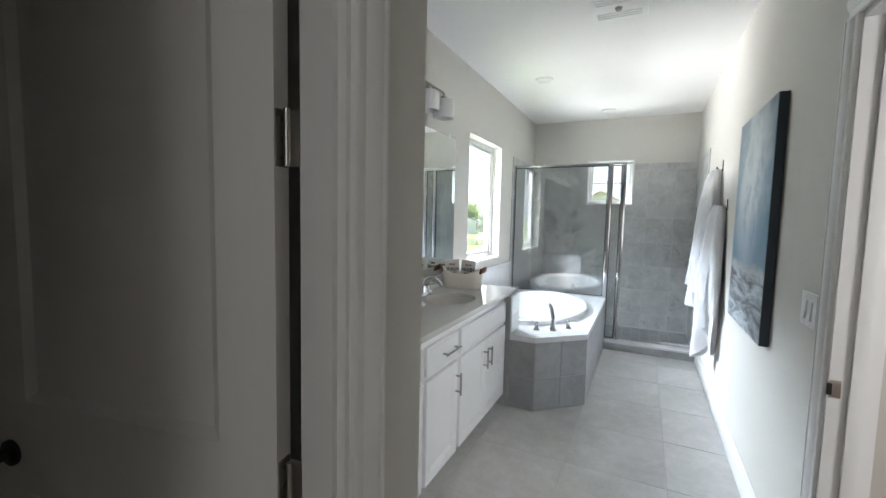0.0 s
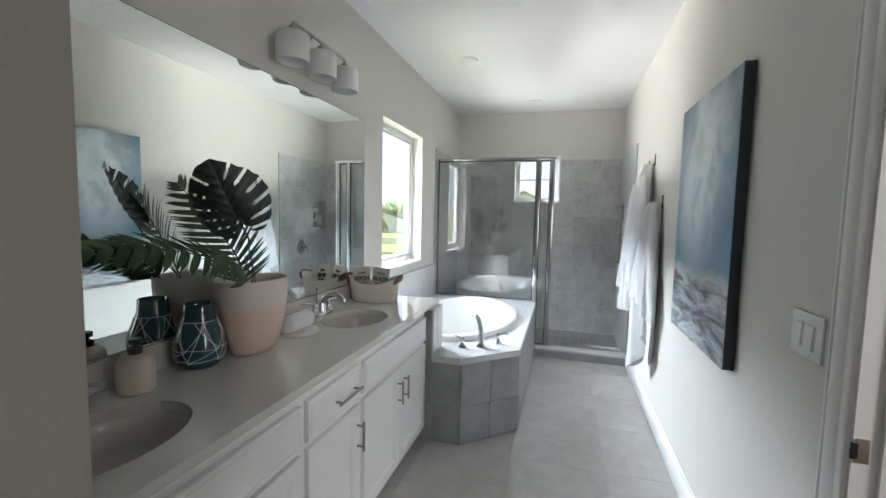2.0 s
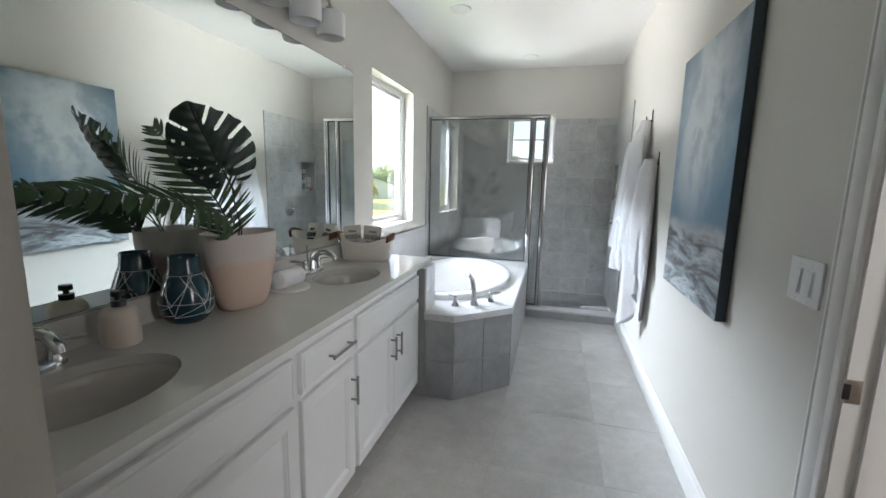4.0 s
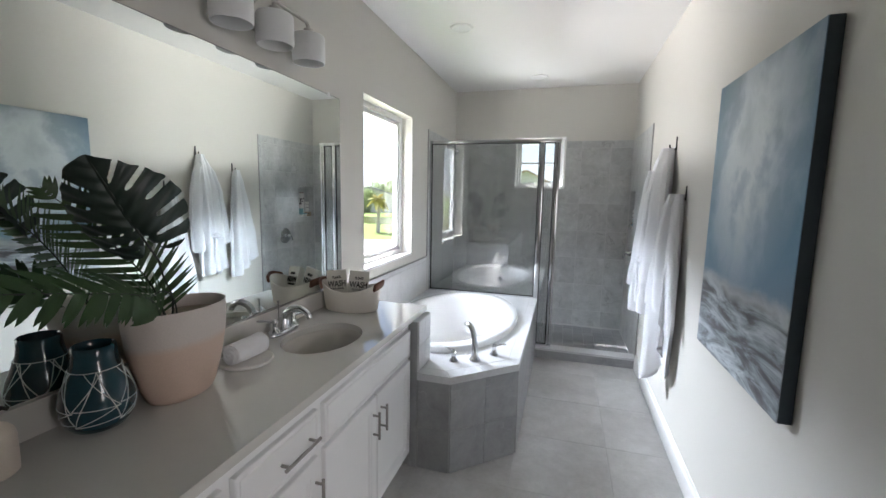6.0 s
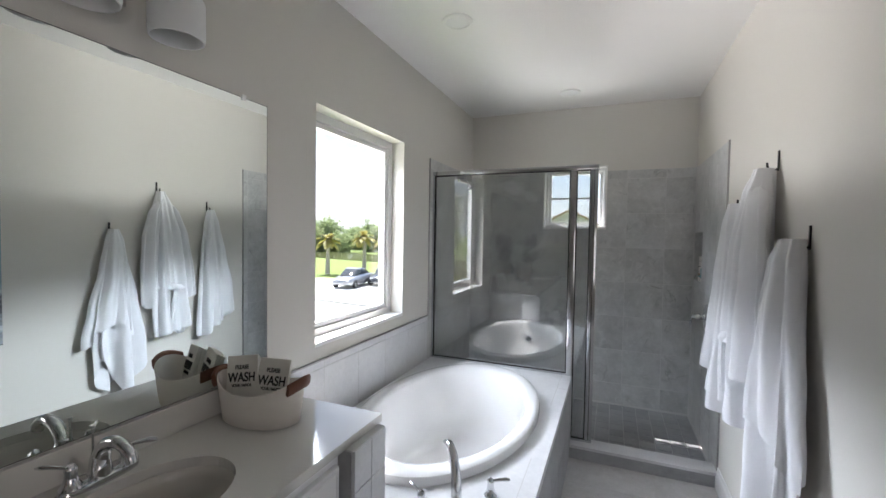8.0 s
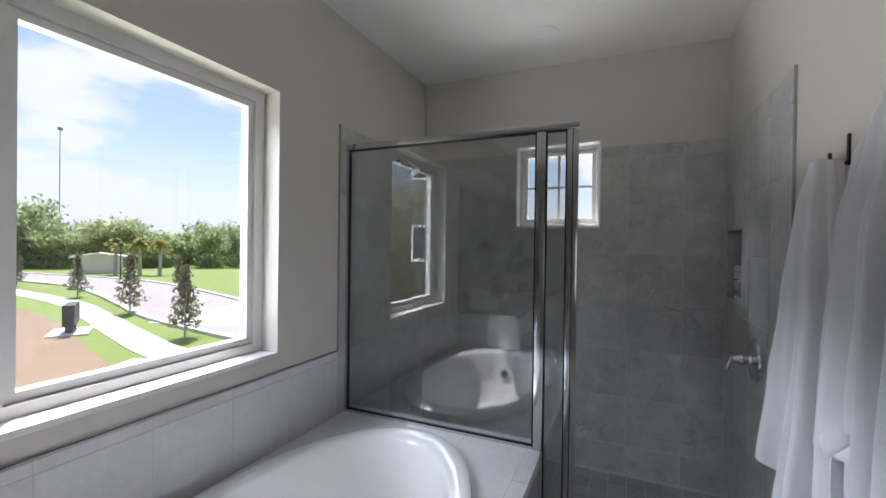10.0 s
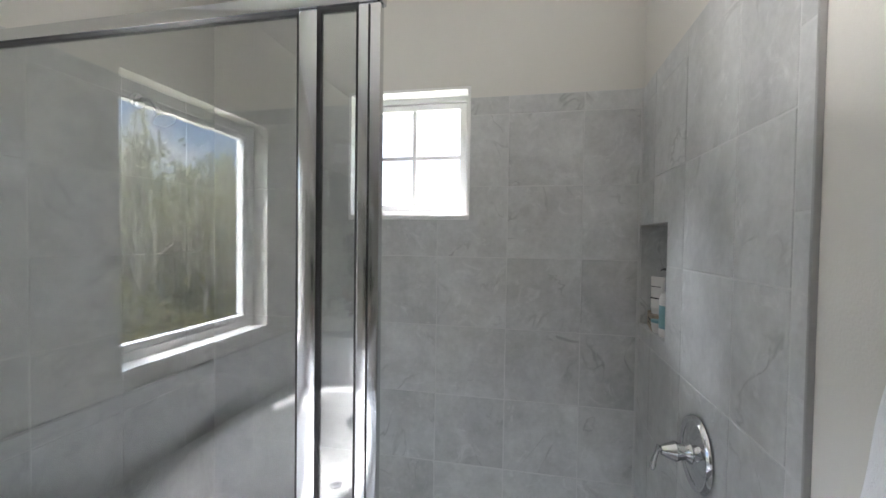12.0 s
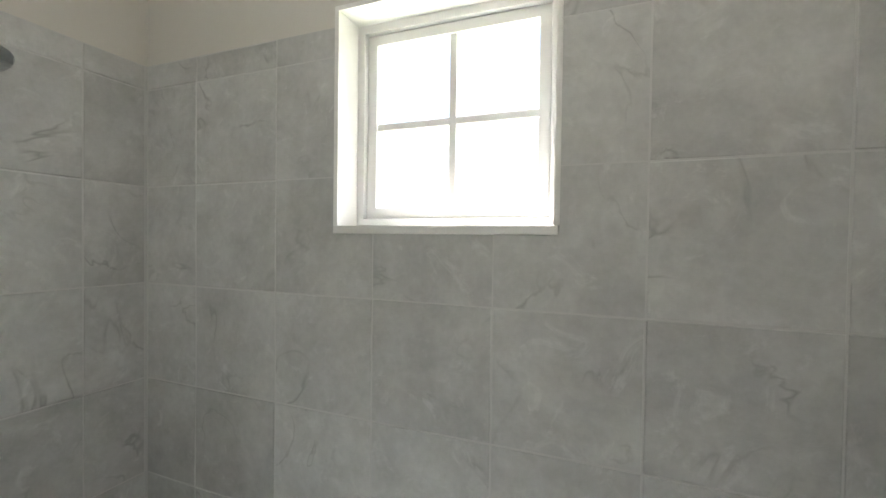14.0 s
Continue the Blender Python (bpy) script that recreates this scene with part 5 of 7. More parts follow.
part("sleeve", drape([(1.79, 4.300, 0.012, 0.062, 0.030), (1.68, 4.245, 0.032, 0.080, 0.034), (1.50, 4.215, 0.048, 0.088, 0.040), (1.22, 4.205, 0.055, 0.090, 0.044), (0.98, 4.215, 0.060, 0.088, 0.046)],
     lambda a: 0.02 * math.sin(2 * a), [2, 3], 27, 48, 24), M_TERRY, rb, smooth=60)
part("sleeve", drape([(1.79, 4.345, 0.012, 0.058, 0.030), (1.68, 4.405, 0.032, 0.074, 0.034), (1.50, 4.455, 0.045, 0.078, 0.040), (1.22, 4.485, 0.052, 0.080, 0.042), (1.02, 4.500, 0.056, 0.080, 0.044)],
     lambda a: 0.02 * math.cos(2 * a), [2, 3], 31, 48, 24), M_TERRY, rb, smooth=60)
bl = tube(bend([(XR - 0.10, 4.245, 1.115), (XR - 0.152, 4.31, 1.105), (XR - 0.157, 4.40, 1.102), (XR - 0.10, 4.475, 1.108)], 6), 0.024, 12, None, 0.45)
belt = part("belt", bl, M_TERRY, rb, "tied belt", smooth=60)
part("knot", lathe([(0, -0.030), (0.024, -0.022), (0.032, 0), (0.024, 0.022), (0, 0.030)], (XR - 0.160, 4.35, 1.104), 16), M_TERRY, belt, smooth=60)
part("belt_end", tube(bend([(XR - 0.164, 4.35, 1.10), (XR - 0.170, 4.335, 1.0), (XR - 0.160, 4.33, 0.86)], 6), 0.020, 10, None, 0.35), M_TERRY, belt, smooth=60)

# ---- shower fittings ----
vl = thing("shower_valve", (XR - 0.009, 5.558, 0.992), "chrome shower valve with an oval plate and lever", "shower valve")
turnx = Matrix.Rotation(radians(-90), 4, "Y")
part("plate", lathe([(0, 0.018), (0.030, 0.018), (0.050, 0.015), (0.070, 0.008), (0.077, 0.007), (0.083, 0.011), (0.089, 0.011), (0.094, 0.006), (0.096, 0.0)], (XR - 0.0095, 5.558, 0.992), 48, turn=turnx), M_CHROME, vl)
part("stem", lathe([(0.030, 0.008), (0.028, 0.020), (0.019, 0.030), (0.021, 0.042), (0.026, 0.052), (0.018, 0.072), (0.012, 0.085), (0, 0.087)], (XR - 0.0095, 5.558, 0.992), 28, turn=turnx), M_CHROME, vl)
part("lever", tube(bend([(XR - 0.096, 5.558, 1.0), (XR - 0.104, 5.558, 0.987), (XR - 0.112, 5.558, 0.957), (XR - 0.114, 5.558, 0.937)], 4), [0.011, 0.010, 0.008, 0.0065, 0.006, 0.006, 0.0065, 0.007, 0.0075, 0.0085, 0.009, 0.007, 0.004], 14), M_CHROME, vl)
shd = thing("overhead_shower", (XL + 0.01, 5.775, 2.065), "small chrome shower head on a bent arm", "shower head")
part("flange", lathe([(0, 0.010), (0.018, 0.010), (0.030, 0.004), (0.032, 0)], (XL + 0.0095, 5.775, 2.070), 28, turn=Matrix.Rotation(radians(90), 4, "Y")), M_CHROME, shd)
part("arm", tube(bend([(XL + 0.012, 5.775, 2.070), (XL + 0.06, 5.775, 2.073), (XL + 0.085, 5.775, 2.057), (XL + 0.105, 5.775, 2.030)], 5), 0.0095, 14), M_CHROME, shd)
part("head", lathe([(0, 0.0), (0.012, 0.0), (0.014, -0.02), (0.022, -0.035), (0.040, -0.055), (0.043, -0.064), (0.040, -0.068), (0, -0.070)], (XL + 0.103, 5.775, 2.040), 32, turn=Matrix.Rotation(radians(-32), 4, "Y")), M_CHROME, shd)

# ---- things in the niche ----
M_BOTTLE = surface("white_bottle_plastic", (0.80, 0.78, 0.74), 0.3, vary=0.02)
M_AQUA = surface("aqua_label", (0.22, 0.40, 0.44), 0.4, vary=0.05, scale=20)
M_KRAFT = surface("kraft_soap_carton", (0.42, 0.34, 0.25), 0.8, vary=0.15, scale=40, fine=0.1)
M_RED = surface("dark_red_edge", (0.22, 0.02, 0.02), 0.5)
ZN = NZ0 + 0.001


def words(text, size, at, right, up, material, parent, name="lettering", extrude=0.0002, squeeze=1.0, bold=0.0):
    """Lettering in the built-in face, laid on a plane given by its right and up ways."""
    cu = bpy.data.curves.new(name, "FONT")
    cu.body, cu.size, cu.extrude, cu.align_x, cu.offset = text, size, extrude, "CENTER", bold
    tmp = bpy.data.objects.new(name, cu)
    scene.collection.objects.link(tmp)
    mesh = bpy.data.meshes.new_from_object(tmp)
    bpy.data.objects.remove(tmp)
    bpy.data.curves.remove(cu)
    r, u = Vector(right).normalized(), Vector(up).normalized()
    u = (u - r * u.dot(r)).normalized()
    m = Matrix((r, u, r.cross(u))).transposed().to_4x4()
    m.translation = Vector(at)
    bm = bmesh.new()
    bm.from_mesh(mesh)
    bm.transform(Matrix.Diagonal((squeeze, 1, 1, 1)))
    bpy.data.meshes.remove(mesh)
    bm.transform(m)
    return part(name, bm, material, parent, smooth=0)


pb = thing("pump_bottle", (XR + 0.038, 5.950, ZN), "white pump bottle with an aqua label in the niche", "bottle")
part("body", lathe([(0, 0), (0.030, 0), (0.033, 0.004), (0.033, 0.130), (0.028, 0.148), (0.014, 0.156), (0.013, 0.162), (0, 0.162)], (XR + 0.038, 5.950, ZN), 32), M_BOTTLE, pb)
part("label", lathe([(0.0333, 0.030), (0.0336, 0.031), (0.0336, 0.108), (0.0333, 0.109)], (XR + 0.038, 5.950, ZN), 32), M_AQUA, pb, "aqua label")
pm = lathe([(0, 0.162), (0.014, 0.162), (0.014, 0.180), (0.006, 0.182), (0.0055, 0.225), (0.012, 0.228), (0.012, 0.238), (0, 0.239)], (XR + 0.038, 5.950, ZN), 20)
tube([(XR + 0.038, 5.950, ZN + 0.233), (XR + 0.026, 5.985, ZN + 0.233), (XR + 0.022, 6.0, ZN + 0.228)], [0.006, 0.005, 0.004], 10, pm, 0.6)
part("pump", pm, M_PUMP, pb, "black pump")
cb = thing("shampoo_box", (XR + 0.075, 6.01, ZN), "tall white carton with dark lettering in the niche", "carton")
part("carton", box(XR + 0.052, XR + 0.098, 5.975, 6.045, ZN, ZN + 0.315, 0.001), M_BOTTLE, cb, smooth=0)
part("rim", box(XR + 0.0515, XR + 0.0985, 5.9745, 6.0455, ZN + 0.308, ZN + 0.3155, 0.0005), M_RED, cb, "dark red top edge")
words("Sham", 0.030, (XR + 0.0512, 6.01, ZN + 0.225), (0, -1, 0), (0, 0, 1), M_INK, cb)
part("text_bar", box(XR + 0.0511, XR + 0.0518, 5.99, 6.03, ZN + 0.195, ZN + 0.205), M_INK, cb, smooth=0)
sb = thing("soap_carton", (XR + 0.03, 6.09, ZN), "small kraft soap carton lying in the niche", "carton")
rt = Matrix.Translation((XR + 0.034, 6.100, ZN)) @ Matrix.Rotation(radians(-8), 4, "Z")
part("carton", box(-0.020, 0.020, -0.062, 0.062, 0.0, 0.058, 0.001, turn=rt), M_KRAFT, sb, smooth=0)
part("text_bar", box(-0.0206, -0.0200, -0.035, 0.030, 0.030, 0.038, turn=rt), M_INK, sb, smooth=0)
part("text_bar", box(-0.0206, -0.0200, -0.045, 0.040, 0.018, 0.022, turn=rt), M_INK, sb, smooth=0)
lt = thing("lotion_tube", (XR + 0.034, 6.085, ZN + 0.059), "white squeeze tube standing on its cap", "tube")
tb = bmesh.new()
rg = []
for z, hw, hd in ((0, 0.020, 0.018), (0.018, 0.021, 0.019), (0.02, 0.024, 0.021), (0.07, 0.027, 0.013), (0.128, 0.031, 0.002), (0.138, 0.031, 0.001)):
    rg.append([tb.verts.new((XR + 0.034 + hd * math.sin(2 * math.pi * i / 28), 6.085 + hw * math.cos(2 * math.pi * i / 28), ZN + 0.0592 + z)) for i in range(28)])
for a, b in zip(rg, rg[1:]):
    for i in range(28):
        tb.faces.new((a[i], a[(i + 1) % 28], b[(i + 1) % 28], b[i]))
tb.faces.new(rg[0])
tb.faces.new(rg[-1])
bmesh.ops.recalc_face_normals(tb, faces=tb.faces)
tturn = Matrix.Translation((XR + 0.036, 6.085, 0)) @ Matrix.Rotation(radians(35), 4, "Z") @ Matrix.Translation((-XR - 0.034, -6.085, 0))
tb.transform(tturn)
part("body", tb, M_BOTTLE, lt)
part("text_bar", box(XR + 0.0165, XR + 0.0202, 6.068, 6.102, ZN + 0.1150, ZN + 0.1195, 0, turn=tturn), M_INK, lt, smooth=0)
part("text_bar", box(XR + 0.0225, XR + 0.0250, 6.064, 6.106, ZN + 0.1590, ZN + 0.1612, 0, turn=tturn), M_INK, lt, smooth=0)
jr = thing("cream_jar", (XR + 0.030, 6.022, ZN), "low white jar with an aqua lid in the niche", "jar")
part("jar", lathe([(0, 0), (0.022, 0), (0.027, 0.006), (0.031, 0.036), (0, 0.036)], (XR + 0.030, 6.022, ZN), 32), M_BOTTLE, jr)
part("lid", lathe([(0.0305, 0.036), (0.0315, 0.037), (0.0315, 0.044), (0.029, 0.046), (0, 0.046)], (XR + 0.030, 6.022, ZN), 32), M_AQUA, jr, "aqua lid")

# ---- things on the vanity ----
ZV = 0.8722
# basket with rolled wash cloths
bx, by, ba = -1.246, 3.272, 6
bk = thing("storage_basket", (bx, by, ZV), "oval cream woven basket with brown leather handles", "basket")
turnb = Matrix.Translation((bx, by, ZV)) @ Matrix.Rotation(radians(ba), 4, "Z") @ Matrix.Scale(1.14, 4)
prof = [(0, 0), (0.84, 0), (0.88, 0.004), (0.925, 0.04), (0.97, 0.085), (1.0, 0.108), (1.0, 0.112), (0.965, 0.113), (0.955, 0.108), (0.93, 0.085), (0.86, 0.03), (0.80, 0.008), (0, 0.007)]
bmb = bmesh.new()
rg = []
for s, z in prof:
    if s == 0:
        rg.append([bmb.verts.new((0, 0, z))])
        continue
    # the rim rises towards the two ends
    rg.append([bmb.verts.new((0.150 * s * math.cos(2 * math.pi * i / 56), 0.090 * s * math.sin(2 * math.pi * i / 56), 0.92 * z * (1 + 0.36 * abs(math.cos(2 * math.pi * i / 56)) ** 2))) for i in range(56)])
for a, b in zip(rg, rg[1:]):
    for i in range(56):
        j = (i + 1) % 56
        bmb.faces.new((a[0], b[j], b[i]) if len(a) == 1 else (a[i], a[j], b[0]) if len(b) == 1 else (a[i], a[j], b[j], b[i]))
bmesh.ops.recalc_face_normals(bmb, faces=bmb.faces)
bmb.transform(turnb)
part("body", bmb, M_CANVASBASKET, bk, smooth=50)
for s in (-1, 1):
    hb = bmesh.new()
    rg = []
    for k in range(13):
        a = radians(-30 + 60 * k / 12)
        lift = 0.016 * math.cos(radians(-80 + 160 * k / 12))
        cx_, cy_ = s * math.cos(a), math.sin(a)
        rg.append([hb.verts.new((1.085 * e * cx_, 1.085 * e / 0.136 * 0.088 * cy_, z + lift)) for e, z in ((0.134, 0.104), (0.144, 0.100), (0.151, 0.112), (0.153, 0.132), (0.148, 0.139), (0.141, 0.136), (0.138, 0.120))])
    for a, b in zip(rg, rg[1:]):
        for k in range(7):
            hb.faces.new((a[k], a[(k + 1) % 7], b[(k + 1) % 7], b[k]))
    hb.faces.new(rg[0])
    hb.faces.new(rg[-1])
    bmesh.ops.recalc_face_normals(hb, faces=hb.faces)
    hb.transform(turnb)
    part("handle", hb, M_LEATHER, bk, "brown leather handle", smooth=50)
GW = "wash cloths in the basket"
for dx, dy, lean, tw, lettered in ((-0.066, -0.010, 14, -4, True), (0.030, -0.014, 16, 5, True)):
    wc = thing("wash_cloth", turnb @ Vector((dx, dy, 0.012)), "folded natural cotton wash cloth printed in black capitals", "cloth", GW)
    mt = turnb @ Matrix.Translation((dx, dy, 0.012)) @ Matrix.Rotation(radians(18), 4, "Z") @ Matrix.Rotation(radians(tw), 4, "Y") @ Matrix.Rotation(radians(-lean), 4, "X")
    for q in range(3):
        cb_ = box(-0.049 + 0.001 * q, 0.049 - 0.0015 * q, -0.008 + 0.0115 * q, 0.003 + 0.0115 * q, 0.0, 0.180 - 0.004 * q, 0.004)
        bmesh.ops.subdivide_edges(cb_, edges=cb_.edges[:], cuts=2, use_grid_fill=True)
        for v_ in cb_.verts:
            v_.co.y += 0.003 * noise.noise(v_.co * 24 + Vector((dx * 90, 0, q)))
        cb_.transform(mt)
        part("fold", cb_, M_LINEN, wc, smooth=50)
    r3 = mt.to_3x3()
    if lettered:
        for txt, size, z in (("PLEASE", 0.021, 0.137), ("WASH", 0.046, 0.098), ("YOUR HANDS", 0.0150, 0.082)):
            words(txt, size, mt @ Vector((0, -0.0105, z)), r3 @ Vector((1, 0, 0)), r3 @ Vector((0, 0, 1)), M_INK, wc, extrude=0.0012, squeeze=0.74, bold=size * 0.018)
# tray and rolled towel
tx, ty = -1.262, 2.480
tr = thing("stone_tray", (tx, ty, ZV), "round pale stone tray on the vanity top", "tray")
part("disc", lathe([(0, 0), (0.094, 0), (0.098, 0.003), (0.098, 0.010), (0.095, 0.013), (0, 0.013)], (tx, ty, ZV), 56), M_TRAYSTONE, tr)
rl = thing("rolled_towel", (tx, ty, ZV + 0.0132), "small white terry towel rolled up on the stone tray", "towel")
ax = Vector((0.02, 1.0, 0)).normalized()
sd = Vector((ax.y, -ax.x, 0))
mid = Vector((tx, ty, ZV + 0.0135 + 0.041))
bmr = bmesh.new()
NT, NU, LEN, PITCH = 96, 20, 0.080, 0.0100


def roll_point(th, rr, u):
    """A point of the roll: the outer layer steps in where the loose edge lies."""
    k = rr * (0.038 + 0.008 * (1 - th / (2 * math.pi))) * (1 + 0.5 * u)
    k *= 1 + 0.10 * noise.noise((math.cos(th) * 1.1, math.sin(th) * 1.1, u * 16)) + 0.05 * noise.noise((math.cos(th) * 3, math.sin(th) * 3, u * 40))
    a = th + radians(200)
    return mid + ax * u + sd * (k * math.cos(a)) + Vector((0, 0, 0.93 * k * math.sin(a) - 0.002))


def hollow(th, rr):
    q = (rr * 0.05 / PITCH - th / (2 * math.pi)) % 1.0
    return 0.007 * math.exp(-((q - 0.5) / 0.16) ** 2) * (1 if rr < 0.96 else 0)


skin = []
for e in range(2 * 12 + NU + 1):
    line = []
    for k in range(NT):
        th = 2 * math.pi * k / NT
        if e < 12:
            rr = 0.03 + 0.97 * e / 12 if e < 11 else 0.99
            u = -LEN - 0.004 + 0.012 * (e / 12) ** 6 + hollow(th, rr)
        elif e <= 12 + NU:
            rr, u = 1.0, -LEN + 0.011 + (2 * LEN - 0.022) * (e - 12) / NU
        else:
            q = (e - 12 - NU) / 12
            rr = 0.99 if q < 0.1 else 1.0 - 0.97 * q
            u = LEN + 0.004 - 0.012 * (1 - q) ** 6 - hollow(th, rr)
        line.append(bmr.verts.new(roll_point(th, rr, u)))
    skin.append(line)
for a, b in zip(skin, skin[1:]):
    for k in range(NT):
        bmr.faces.new((a[k], a[(k + 1) % NT], b[(k + 1) % NT], b[k]))
bmr.faces.new(skin[0])
bmr.faces.new(skin[-1])
bmesh.ops.recalc_face_normals(bmr, faces=bmr.faces)
part("roll", bmr, M_TERRY, rl, smooth=70)
# soap pump
sx, sy = -1.325, 1.765
sp = thing("soap_dispenser", (sx, sy, ZV), "speckled cream ceramic soap dispenser with a black pump", "soap dispenser")
part("body", lathe([(0, 0), (0.046, 0), (0.050, 0.004), (0.0505, 0.012), (0.0505, 0.085), (0.047, 0.100), (0.038, 0.111), (0.020, 0.117), (0, 0.117)], (sx, sy, ZV), 48), M_SOAP, sp)
pm = lathe([(0, 0.117), (0.0195, 0.117), (0.0195, 0.134), (0.008, 0.135), (0.008, 0.146), (0.0175, 0.147), (0.0175, 0.162), (0, 0.163)], (sx, sy, ZV), 28)
tube([(sx, sy, ZV + 0.155), (sx + 0.022, sy + 0.022, ZV + 0.156), (sx + 0.030, sy + 0.030, ZV + 0.150)], [0.006, 0.005, 0.004], 10, pm, 0.7)
part("pump", pm, M_PUMP, sp, "black pump")
# teal vase
vx, vy = -1.322, 1.995
vs = thing("teal_vase", (vx, vy, ZV), "dark teal glazed vase with raised white line pattern", "vase")
vprof = [(0, 0), (0.052, 0), (0.060, 0.004), (0.074, 0.022), (0.084, 0.055), (0.084, 0.080), (0.076, 0.115), (0.062, 0.155), (0.053, 0.182), (0.050, 0.205), (0.050, 0.226), (0.047, 0.229), (0.044, 0.226), (0.045, 0.19), (0.066, 0.12), (0.070, 0.06), (0, 0.02)]
part("body", lathe(vprof, (vx, vy, ZV), 56), M_GLAZE, vs, smooth=60)


def on_vase(a, h):
    for (r0, z0), (r1, z1) in zip(vprof[1:11], vprof[2:12]):
        if z0 <= h <= z1:
            r = r0 + (r1 - r0) * (h - z0) / (z1 - z0)
            return (vx + (r + 0.0005) * math.cos(a), vy + (r + 0.0005) * math.sin(a), ZV + h)
    return (vx + 0.05 * math.cos(a), vy + 0.05 * math.sin(a), ZV + h)


def vase_line(a0, h0, a1, h1):
    pts = [on_vase(radians(a0 + (a1 - a0) * k / 14), h0 + (h1 - h0) * k / 14) for k in range(15)]
    part("raised_line", tube(pts, 0.0012, 6), M_WHITELINE, vs, smooth=60)


for a0 in range(0, 360, 72):
    for h in ((0, 0.030, 72, 0.038), (0, 0.078, 72, 0.072), (0, 0.168, 72, 0.168), (0, 0.030, 40, 0.168), (40, 0.168, 72, 0.038), (0, 0.078, 50, 0.168), (14, 0.168, 72, 0.072), (0, 0.030, 72, 0.074)):
        vase_line(a0 + h[0], h[1], a0 + h[2], h[3])
# planter
px, py = -1.275, 2.210
pl = thing("potted_plant", (px, py, ZV), "oval two-tone clay planter holding dark monstera and palm leaves", "potted plant")
pprof = [(0, 0), (0.58, 0), (0.63, 0.004), (0.70, 0.022), (0.79, 0.065), (0.89, 0.125), (0.96, 0.185), (0.995, 0.245), (1.0, 0.288), (0.995, 0.292), (0.965, 0.291), (0.955, 0.285), (0.95, 0.25), (0, 0.249)]
part("pot", lathe(pprof, (px, py, ZV), 72, sx=0.112, sy=0.160), M_POT, pl, "pale band over rosy clay", smooth=40)
part("filling", lathe([(0.93, 0.252), (0.5, 0.258), (0, 0.256)], (px, py, ZV), 40, sx=0.112, sy=0.160), M_SOIL, pl)


def leaf_frame(origin, up, face):
    u = Vector(up).normalized()
    f = (Vector(face) - u * Vector(face).dot(u)).normalized()
    return Vector(origin), u, u.cross(f), f


J = Vector((-1.185, 2.085, 1.337))
o, u, r, f = leaf_frame(J, (0.0, -0.160, 0.262), (0.55, -0.83, 0.06))
CL = J + u * 0.132 + r * -0.006
bm = bmesh.new()
NA, NR = 360, 44
# slits fan out from the midrib: (start along the midrib, angle, inner end, outer end, half width)
NOTCHES = [(-0.098, -6, 0.56, 2, 0.0058), (-0.064, 2, 0.52, 2, 0.0064), (-0.028, 10, 0.50, 2, 0.0066), (0.008, 20, 0.52, 2, 0.0062), (0.044, 34, 0.56, 2, 0.0056), (0.078, 52, 0.62, 2, 0.0048)]
SLITS = [(0.062, 40, 0.58, 2, 0.0052), (0.026, 22, 0.52, 2, 0.0056), (-0.006, 8, 0.34, 0.86, 0.0036), (-0.036, 0, 0.32, 0.84, 0.0040), (-0.066, -6, 0.34, 0.82, 0.0040), (-0.094, -12, 0.40, 0.80, 0.0034)]


def leaf_edge(a):
    deg = math.degrees(a)
    k = 1 + 0.22 * math.exp(-((deg - 96) / 26) ** 2) - 0.46 * math.exp(-((deg - 272) / 11) ** 2) + 0.06 * math.exp(-((deg - 312) / 18) ** 2) + 0.012 * math.sin(17 * a)
    return 0.137 * k


def leaf_cut(x, y, q):
    for s0, ang, q0, q1, hw in (NOTCHES if x > 0 else SLITS):
        c, s = math.cos(radians(ang)), math.sin(radians(ang))
        along, off = abs(x) * c + (y - s0) * s, (y - s0) * c - abs(x) * s
        ease = min(1.0, max(0.0, q - q0) / 0.08, max(0.0, q1 - q) / 0.08) ** 0.5
        if along > 0 and q0 < q < q1 and abs(off) < hw * ease * (1 + 0.5 * max(0.0, q - 0.75)):
            return True
    return False


pts = []
for i in range(NA):
    a = 2 * math.pi * i / NA
    R = leaf_edge(a)
    row = []
    for j in range(NR + 1):
        q = j / NR
        x, y = 0.95 * R * q * math.cos(a), R * q * math.sin(a)
        ribs = 0.0016 * math.sin((y - abs(x) * 0.67) * 180)
        bow = f * (0.012 - 0.055 * q * q * (0.4 + 0.6 * math.cos(a) ** 2) - 0.9 * abs(x) * abs(x) + ribs + 0.010 * (1 - math.exp(-abs(x) / 0.02)))
        row.append((bm.verts.new(CL + r * x + u * y + bow), x, y, q))
    pts.append(row)
for i in range(NA):
    k = (i + 1) % NA
    for j in range(NR):
        c4 = (pts[i][j], pts[i][j + 1], pts[k][j + 1], pts[k][j])
        if leaf_cut(sum(p[1] for p in c4) / 4, sum(p[2] for p in c4) / 4, (j + 0.5) / NR):
            continue
        bm.faces.new([p[0] for p in (c4[:3] if j == 0 else c4)])
bmesh.ops.remove_doubles(bm, verts=bm.verts, dist=1e-6)
bmesh.ops.delete(bm, geom=[v for v in bm.verts if not v.link_faces], context="VERTS")
bmesh.ops.recalc_face_normals(bm, faces=bm.faces)
mon = part("monstera_leaf", bm, M_DARKLEAF, pl, "dark split monstera leaf", smooth=60)
part("midrib", tube([J - u * 0.02 + f * 0.011, J + u * 0.17 + f * 0.012, J + u * 0.285 + f * 0.004], [0.003, 0.0024, 0.001], 8), M_STEM, mon)
